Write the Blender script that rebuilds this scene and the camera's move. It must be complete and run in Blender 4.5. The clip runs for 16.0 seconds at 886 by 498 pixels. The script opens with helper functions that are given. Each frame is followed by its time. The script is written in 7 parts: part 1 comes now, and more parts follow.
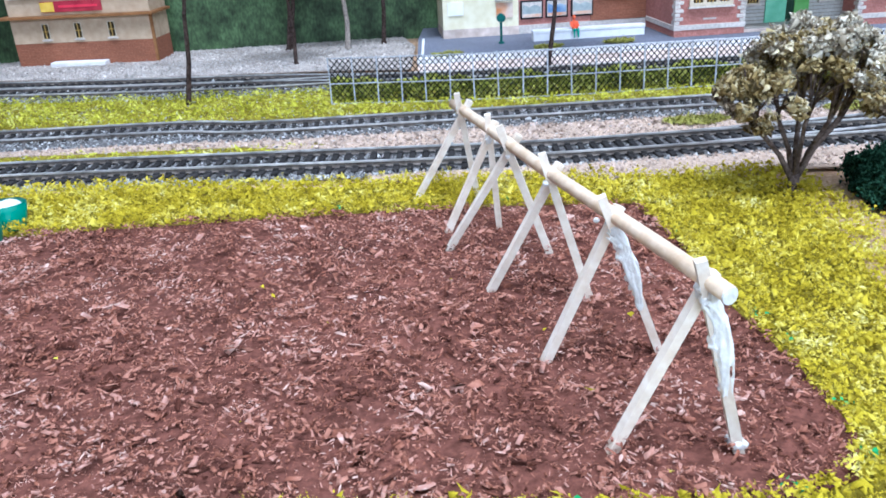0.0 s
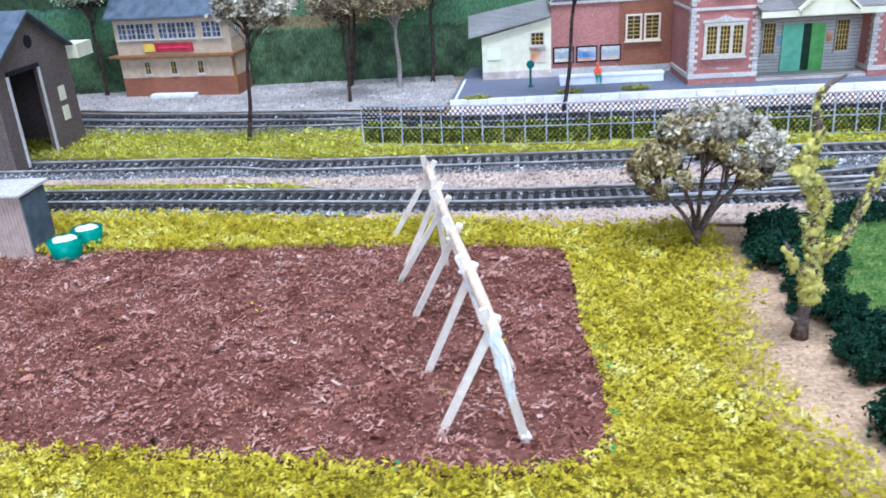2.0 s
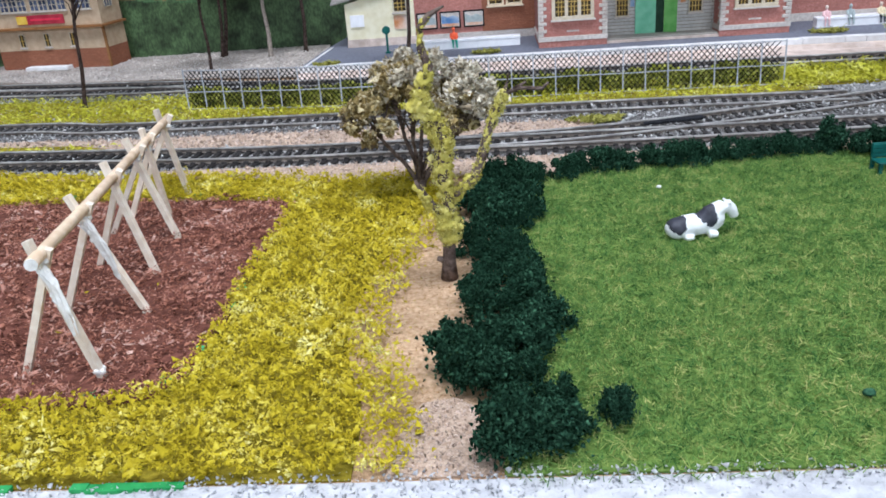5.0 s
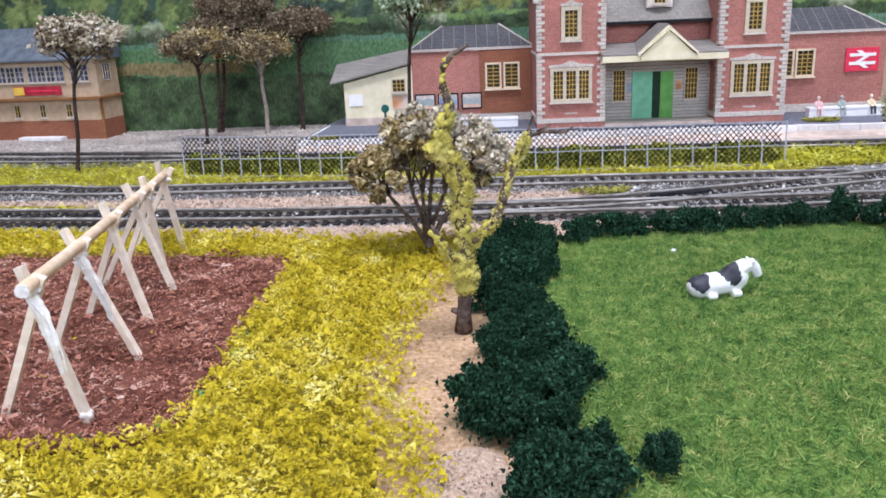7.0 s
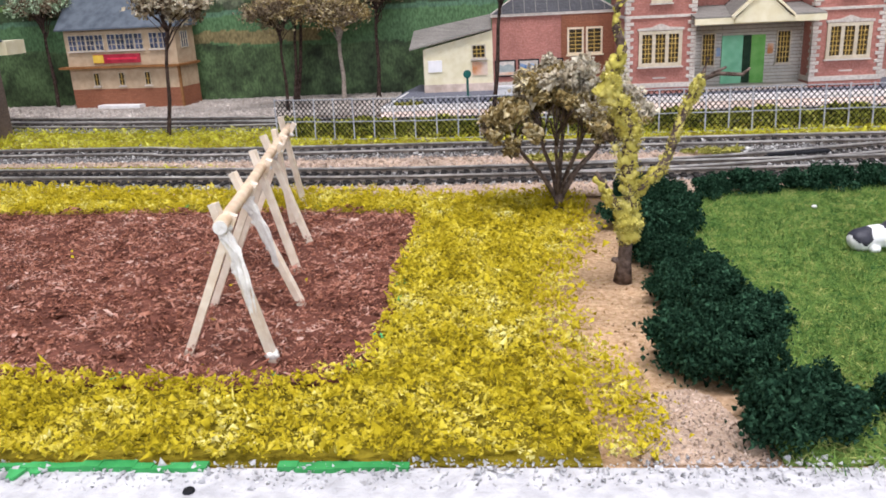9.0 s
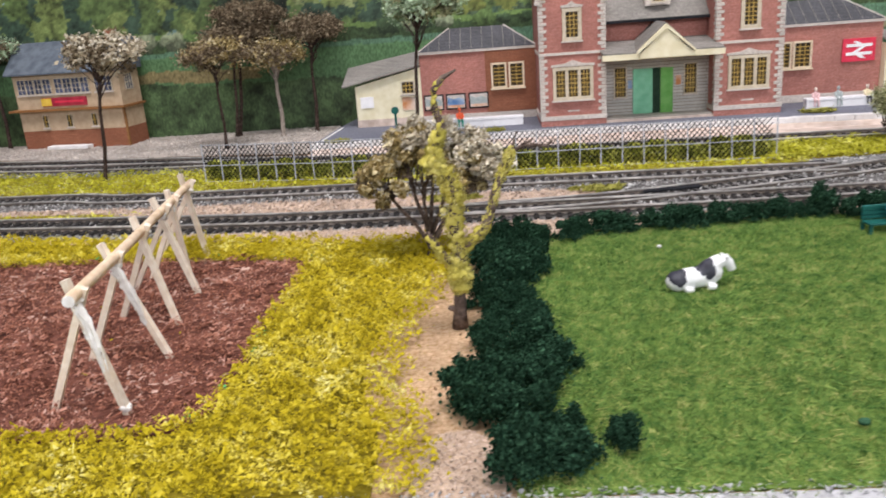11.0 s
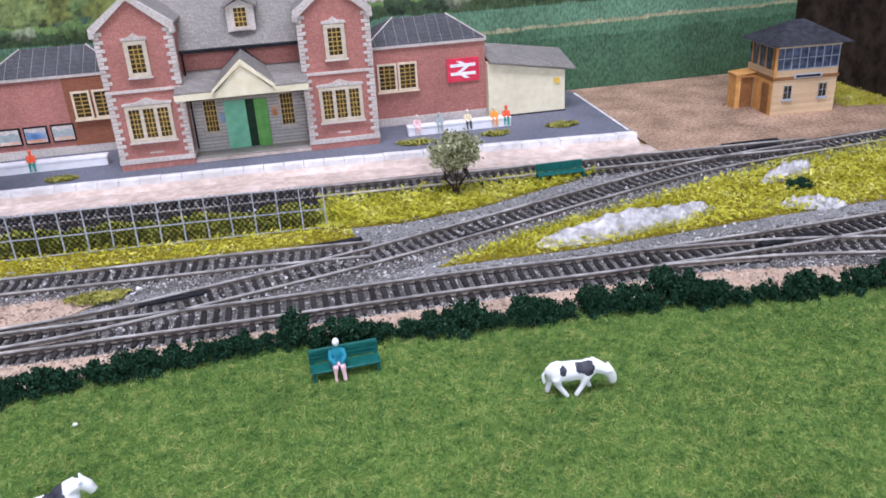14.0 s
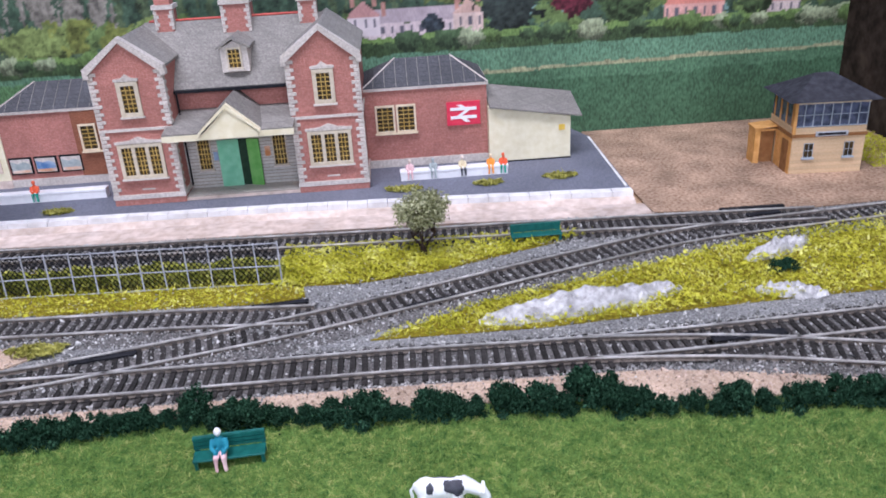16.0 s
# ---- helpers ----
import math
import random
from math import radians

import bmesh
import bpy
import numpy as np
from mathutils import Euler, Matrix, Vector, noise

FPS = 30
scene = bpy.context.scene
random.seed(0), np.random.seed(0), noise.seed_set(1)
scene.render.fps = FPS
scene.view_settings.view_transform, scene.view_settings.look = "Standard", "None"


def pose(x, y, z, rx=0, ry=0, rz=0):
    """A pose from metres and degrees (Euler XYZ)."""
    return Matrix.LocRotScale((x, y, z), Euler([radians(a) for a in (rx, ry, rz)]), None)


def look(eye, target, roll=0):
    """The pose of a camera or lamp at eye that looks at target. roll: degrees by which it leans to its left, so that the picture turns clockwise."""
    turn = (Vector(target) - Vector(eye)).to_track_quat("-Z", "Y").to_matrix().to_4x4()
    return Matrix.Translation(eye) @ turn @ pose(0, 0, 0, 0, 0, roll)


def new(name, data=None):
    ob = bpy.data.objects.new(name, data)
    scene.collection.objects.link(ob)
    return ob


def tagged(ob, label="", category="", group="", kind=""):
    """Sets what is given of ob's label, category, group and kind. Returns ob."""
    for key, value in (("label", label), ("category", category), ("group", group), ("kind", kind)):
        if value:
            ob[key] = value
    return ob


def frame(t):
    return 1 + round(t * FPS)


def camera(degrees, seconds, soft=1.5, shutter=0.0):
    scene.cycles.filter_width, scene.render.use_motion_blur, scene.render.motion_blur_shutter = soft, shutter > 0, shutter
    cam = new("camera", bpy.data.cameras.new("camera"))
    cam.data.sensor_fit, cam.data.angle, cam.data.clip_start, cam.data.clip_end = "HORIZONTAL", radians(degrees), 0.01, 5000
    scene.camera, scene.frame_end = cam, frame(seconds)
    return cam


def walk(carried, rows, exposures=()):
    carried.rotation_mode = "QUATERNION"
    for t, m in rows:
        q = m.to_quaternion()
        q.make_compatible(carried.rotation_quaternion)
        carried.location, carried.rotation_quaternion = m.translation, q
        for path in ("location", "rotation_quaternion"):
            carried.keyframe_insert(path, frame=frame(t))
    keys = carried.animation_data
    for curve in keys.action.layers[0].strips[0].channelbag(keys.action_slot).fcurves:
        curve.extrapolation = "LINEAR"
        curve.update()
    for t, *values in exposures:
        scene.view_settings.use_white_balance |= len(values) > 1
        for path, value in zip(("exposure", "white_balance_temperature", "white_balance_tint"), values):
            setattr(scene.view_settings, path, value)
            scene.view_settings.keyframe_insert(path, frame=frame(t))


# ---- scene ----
# The camera: a phone held by hand a few centimetres over the layout.
cam = camera(58.0, 16.0, soft=1.7, shutter=0.22)
PATH = [
    (0, (0.00383, 0.00491, 0.08869), (0.01837, 0.18799, 0.00951), -3.06),
    (0.5, (0.00655, -0.00732, 0.08896), (0.01927, 0.17653, 0.01127), -2.33),
    (1, (0.01549, -0.02438, 0.09646), (0.01402, 0.15977, 0.01843), -3.12),
    (1.5, (0.03057, -0.03926, 0.10962), (0.02305, 0.14506, 0.03233), -2.84),
    (2, (0.05308, -0.05112, 0.11988), (0.04184, 0.13327, 0.04322), -3.60),
    (2.5, (0.08844, -0.05796, 0.14136), (0.07273, 0.12338, 0.05849), -5.04),
    (3, (0.13016, -0.06172, 0.14683), (0.11079, 0.11913, 0.06366), -5.94),
    (3.5, (0.15597, -0.06597, 0.13398), (0.13915, 0.11480, 0.05010), -5.26),
    (4, (0.16382, -0.06591, 0.11905), (0.15091, 0.11448, 0.03366), -4.99),
    (4.2, (0.16132, -0.06316, 0.11647), (0.14766, 0.11683, 0.03035), -5.14),
    (6.3, (0.15528, -0.04148, 0.07990), (0.14439, 0.14862, 0.01872), -2.39),
    (6.5, (0.15229, -0.04118, 0.08349), (0.14334, 0.14949, 0.02378), -2.11),
    (7, (0.14753, -0.04542, 0.08470), (0.13897, 0.14614, 0.02784), -2.53),
    (7.5, (0.14812, -0.04806, 0.08458), (0.13848, 0.14380, 0.02894), -3.23),
    (8, (0.13560, -0.04871, 0.07944), (0.12401, 0.14233, 0.02138), -3.42),
    (8.2, (0.12121, -0.04822, 0.07736), (0.10867, 0.14200, 0.01684), -3.20),
    (10.3, (0.11000, -0.04580, 0.07700), (0.08940, 0.14340, 0.01560), -3.60),
    (10.5, (0.12372, -0.04584, 0.08204), (0.10353, 0.14354, 0.02100), -3.78),
    (11, (0.15596, -0.06532, 0.09472), (0.14206, 0.12524, 0.03562), -4.29),
    (11.5, (0.18435, -0.07930, 0.12989), (0.18189, 0.11103, 0.06849), -3.54),
    (12, (0.22570, -0.08926, 0.16124), (0.22156, 0.10142, 0.10105), -5.02),
    (12.5, (0.26941, -0.08731, 0.17044), (0.26884, 0.10275, 0.10818), -6.76),
    (13, (0.28269, -0.05753, 0.15948), (0.30237, 0.12797, 0.08734), -4.88),
    (13.5, (0.28640, -0.02734, 0.14551), (0.31220, 0.15439, 0.06608), -4.13),
    (14, (0.29932, -0.01337, 0.15415), (0.33082, 0.16645, 0.07245), -3.46),
    (14.5, (0.30088, 0.00856, 0.12602), (0.32687, 0.18863, 0.04296), -3.20),
    (15, (0.31764, 0.00915, 0.12949), (0.33849, 0.18998, 0.04663), -2.71),
    (15.5, (0.35409, 0.00186, 0.14637), (0.36914, 0.18465, 0.06660), -3.65),
    (16, (0.37174, 0.00159, 0.17699), (0.38023, 0.18409, 0.09561), -3.35),
]
EXPOSURES = [(0.0, 0.40, 5100, 10), (1.5, 0.36, 4950, 12), (3.4, 0.27, 4980, 11), (4.0, -0.05, 5500, 9), (7.0, 0.1, 5900, 19), (8.2, 0.1, 6150, 19), (10.5, -0.02, 6800, 17), (11.5, 0.0, 6350, 17), (12.5, 0.02, 5900, 21), (16.0, 0.02, 5800, 23)]
walk(cam, [(t, look(eye, target, roll)) for t, eye, target, roll in PATH], EXPOSURES)

# ---- light: a closed room with white ceiling panels over the table ----
world = bpy.data.worlds.new("room_air")
world.use_nodes = True
world.node_tree.nodes["Background"].inputs["Color"].default_value = (0.9, 0.95, 1.0, 1)
world.node_tree.nodes["Background"].inputs["Strength"].default_value = 0.3
scene.world = world
scene.view_settings.exposure = 0.0


def area_lamp(name, x, y, z, sx, sy, watts, color=(0.96, 0.98, 1.0), target=None):
    data = bpy.data.lights.new(name, "AREA")
    data.shape, data.size, data.size_y, data.energy, data.color = "RECTANGLE", sx, sy, watts, color
    ob = new(name, data)
    ob.matrix_world = look((x, y, z), target or (x, y + 0.001, z - 1))
    return ob


area_lamp("ceiling_panel_light", 0.1, -0.15, 1.48, 1.0, 0.5, 27)
area_lamp("ceiling_panel_light", 1.1, 0.1, 1.48, 1.0, 0.5, 7)
area_lamp("ceiling_panel_light", -0.9, 0.1, 1.48, 1.0, 0.5, 4)
# added front light, as if daylight from an unseen window behind the camera
area_lamp("unseen_window_light", 0.4, -1.95, 0.65, 2.2, 1.1, 46, (0.86, 0.94, 1.0), (0.4, 0.4, 0.1))

# ---- materials ----
def rgb(c):
    return (c[0], c[1], c[2], 1.0)


def mat(name, c1, c2, scale=300.0, rough=0.8, bump=0.3, big=0.25, bigscale=25.0, rnd=0.0, island=0.0, metal=0.0, spec=0.3, hue=0.0, bumpscale=None, dist=0.001):
    """Two colours mixed by fine noise, slow drift of lightness, bump; rnd / island: lightness change from object to object / piece to piece."""
    m = bpy.data.materials.new(name)
    m.use_nodes = True
    n, l = m.node_tree.nodes, m.node_tree.links
    bsdf = n["Principled BSDF"]
    bsdf.inputs["Roughness"].default_value = rough
    bsdf.inputs["Metallic"].default_value = metal
    bsdf.inputs["Specular IOR Level"].default_value = spec
    tc = n.new("ShaderNodeTexCoord")
    no = n.new("ShaderNodeTexNoise")
    no.inputs["Scale"].default_value, no.inputs["Detail"].default_value = scale, 5
    l.new(tc.outputs["Object"], no.inputs["Vector"])
    ramp = n.new("ShaderNodeValToRGB")
    ramp.color_ramp.elements[0].color, ramp.color_ramp.elements[1].color = rgb(c1), rgb(c2)
    ramp.color_ramp.elements[0].position, ramp.color_ramp.elements[1].position = 0.35, 0.65
    l.new(no.outputs["Fac"], ramp.inputs["Fac"])
    nb = n.new("ShaderNodeTexNoise")
    nb.inputs["Scale"].default_value, nb.inputs["Detail"].default_value = bigscale, 3
    l.new(tc.outputs["Object"], nb.inputs["Vector"])
    mr = n.new("ShaderNodeMapRange")
    mr.inputs["From Min"].default_value, mr.inputs["From Max"].default_value = 0.3, 0.7
    mr.inputs["To Min"].default_value, mr.inputs["To Max"].default_value = 1 - big, 1 + big
    l.new(nb.outputs["Fac"], mr.inputs["Value"])
    hsv = n.new("ShaderNodeHueSaturation")
    l.new(ramp.outputs["Color"], hsv.inputs["Color"])
    last = mr.outputs["Result"]
    for amount, node, socket in ((rnd, "ShaderNodeObjectInfo", "Random"), (island, "ShaderNodeNewGeometry", "Random Per Island")):
        if amount:
            src = n.new(node)
            r = n.new("ShaderNodeMapRange")
            r.inputs["To Min"].default_value, r.inputs["To Max"].default_value = 1 - amount, 1 + amount
            l.new(src.outputs[socket], r.inputs["Value"])
            mul = n.new("ShaderNodeMath")
            mul.operation = "MULTIPLY"
            l.new(last, mul.inputs[0]), l.new(r.outputs["Result"], mul.inputs[1])
            last = mul.outputs[0]
            if hue:
                h = n.new("ShaderNodeMapRange")
                h.inputs["To Min"].default_value, h.inputs["To Max"].default_value = 0.5 - hue, 0.5 + hue
                w = n.new("ShaderNodeTexWhiteNoise")
                w.noise_dimensions = "1D"
                l.new(src.outputs[socket], w.inputs["W"]), l.new(w.outputs["Value"], h.inputs["Value"])
                l.new(h.outputs["Result"], hsv.inputs["Hue"])
    l.new(last, hsv.inputs["Value"])
    l.new(hsv.outputs["Color"], bsdf.inputs["Base Color"])
    if bump:
        bn = n.new("ShaderNodeTexNoise")
        bn.inputs["Scale"].default_value, bn.inputs["Detail"].default_value = bumpscale or scale * 1.7, 4
        l.new(tc.outputs["Object"], bn.inputs["Vector"])
        b = n.new("ShaderNodeBump")
        b.inputs["Strength"].default_value, b.inputs["Distance"].default_value = bump, dist
        l.new(bn.outputs["Fac"], b.inputs["Height"])
        l.new(b.outputs["Normal"], bsdf.inputs["Normal"])
    return m


def brick_mat(name, c1, c2, mortar, w, h, gap=0.12, rough=0.85):
    """Printed brick paper or rows of slate: courses h high on upright faces, run along x + y."""
    m = mat(name, c1, c2, 900, rough, 0, 0.12, 40)
    n, l = m.node_tree.nodes, m.node_tree.links
    tc = n.new("ShaderNodeTexCoord")
    sep, com, add = n.new("ShaderNodeSeparateXYZ"), n.new("ShaderNodeCombineXYZ"), n.new("ShaderNodeMath")
    l.new(tc.outputs["Object"], sep.inputs[0])
    l.new(sep.outputs["X"], add.inputs[0]), l.new(sep.outputs["Y"], add.inputs[1])
    l.new(add.outputs[0], com.inputs["X"]), l.new(sep.outputs["Z"], com.inputs["Y"])
    bt = n.new("ShaderNodeTexBrick")
    bt.inputs["Scale"].default_value = 1.0
    bt.inputs["Brick Width"].default_value, bt.inputs["Row Height"].default_value = w, h
    bt.inputs["Mortar Size"].default_value = h * gap
    bt.inputs["Mortar Smooth"].default_value = 0.3
    bt.inputs["Color1"].default_value, bt.inputs["Color2"].default_value = rgb((1, 1, 1)), rgb((0.82, 0.82, 0.82))
    bt.inputs["Mortar"].default_value = rgb(mortar)
    l.new(com.outputs[0], bt.inputs["Vector"])
    hsv = [x for x in n if x.type == "HUE_SAT"][0]
    mix = n.new("ShaderNodeMix")
    mix.data_type, mix.blend_type = "RGBA", "MULTIPLY"
    mix.inputs["Factor"].default_value = 1.0
    l.new(hsv.outputs["Color"], mix.inputs["A"]), l.new(bt.outputs["Color"], mix.inputs["B"])
    l.new(mix.outputs["Result"], n["Principled BSDF"].inputs["Base Color"])
    b = n.new("ShaderNodeBump")
    b.inputs["Strength"].default_value, b.inputs["Distance"].default_value = 0.3, 0.0003
    l.new(bt.outputs["Fac"], b.inputs["Height"])
    b.invert = True
    l.new(b.outputs["Normal"], n["Principled BSDF"].inputs["Normal"])
    return m


def ramp_mat(name, stops, rough=0.85, drift=0.5, driftscale=35.0, grain=0.25, grainscale=900.0, spec=0.25, spread=1.0):
    """Each loose piece takes its own colour from the stops; slow noise shifts whole patches along them."""
    m = bpy.data.materials.new(name)
    m.use_nodes = True
    n, l = m.node_tree.nodes, m.node_tree.links
    bsdf = n["Principled BSDF"]
    bsdf.inputs["Roughness"].default_value, bsdf.inputs["Specular IOR Level"].default_value = rough, spec
    tc, geo = n.new("ShaderNodeTexCoord"), n.new("ShaderNodeNewGeometry")
    nb, ng = n.new("ShaderNodeTexNoise"), n.new("ShaderNodeTexNoise")
    for t, sc, de in ((nb, driftscale, 4), (ng, grainscale, 3)):
        t.inputs["Scale"].default_value, t.inputs["Detail"].default_value = sc, de
        l.new(tc.outputs["Object"], t.inputs["Vector"])
    a = n.new("ShaderNodeMath")
    a.operation, a.inputs[1].default_value, a.inputs[2].default_value = "MULTIPLY_ADD", drift * 2, -drift
    l.new(nb.outputs["Fac"], a.inputs[0])
    b = n.new("ShaderNodeMath")
    sp = n.new("ShaderNodeMath")
    sp.operation, sp.inputs[1].default_value, sp.inputs[2].default_value = "MULTIPLY_ADD", spread, (1 - spread) / 2
    l.new(geo.outputs["Random Per Island"], sp.inputs[0])
    l.new(a.outputs[0], b.inputs[0]), l.new(sp.outputs[0], b.inputs[1])
    c = n.new("ShaderNodeMath")
    c.operation, c.inputs[1].default_value, c.inputs[2].default_value = "MULTIPLY_ADD", grain * 2, -grain
    l.new(ng.outputs["Fac"], c.inputs[0])
    d = n.new("ShaderNodeMath")
    d.use_clamp = True
    l.new(b.outputs[0], d.inputs[0]), l.new(c.outputs[0], d.inputs[1])
    r = n.new("ShaderNodeValToRGB")
    e = r.color_ramp.elements
    e[0].position, e[0].color = stops[0][0], rgb(stops[0][1])
    e[1].position, e[1].color = stops[-1][0], rgb(stops[-1][1])
    for p, col in stops[1:-1]:
        e.new(p).color = rgb(col)
    l.new(d.outputs[0], r.inputs["Fac"])
    l.new(r.outputs["Color"], bsdf.inputs["Base Color"])
    return m


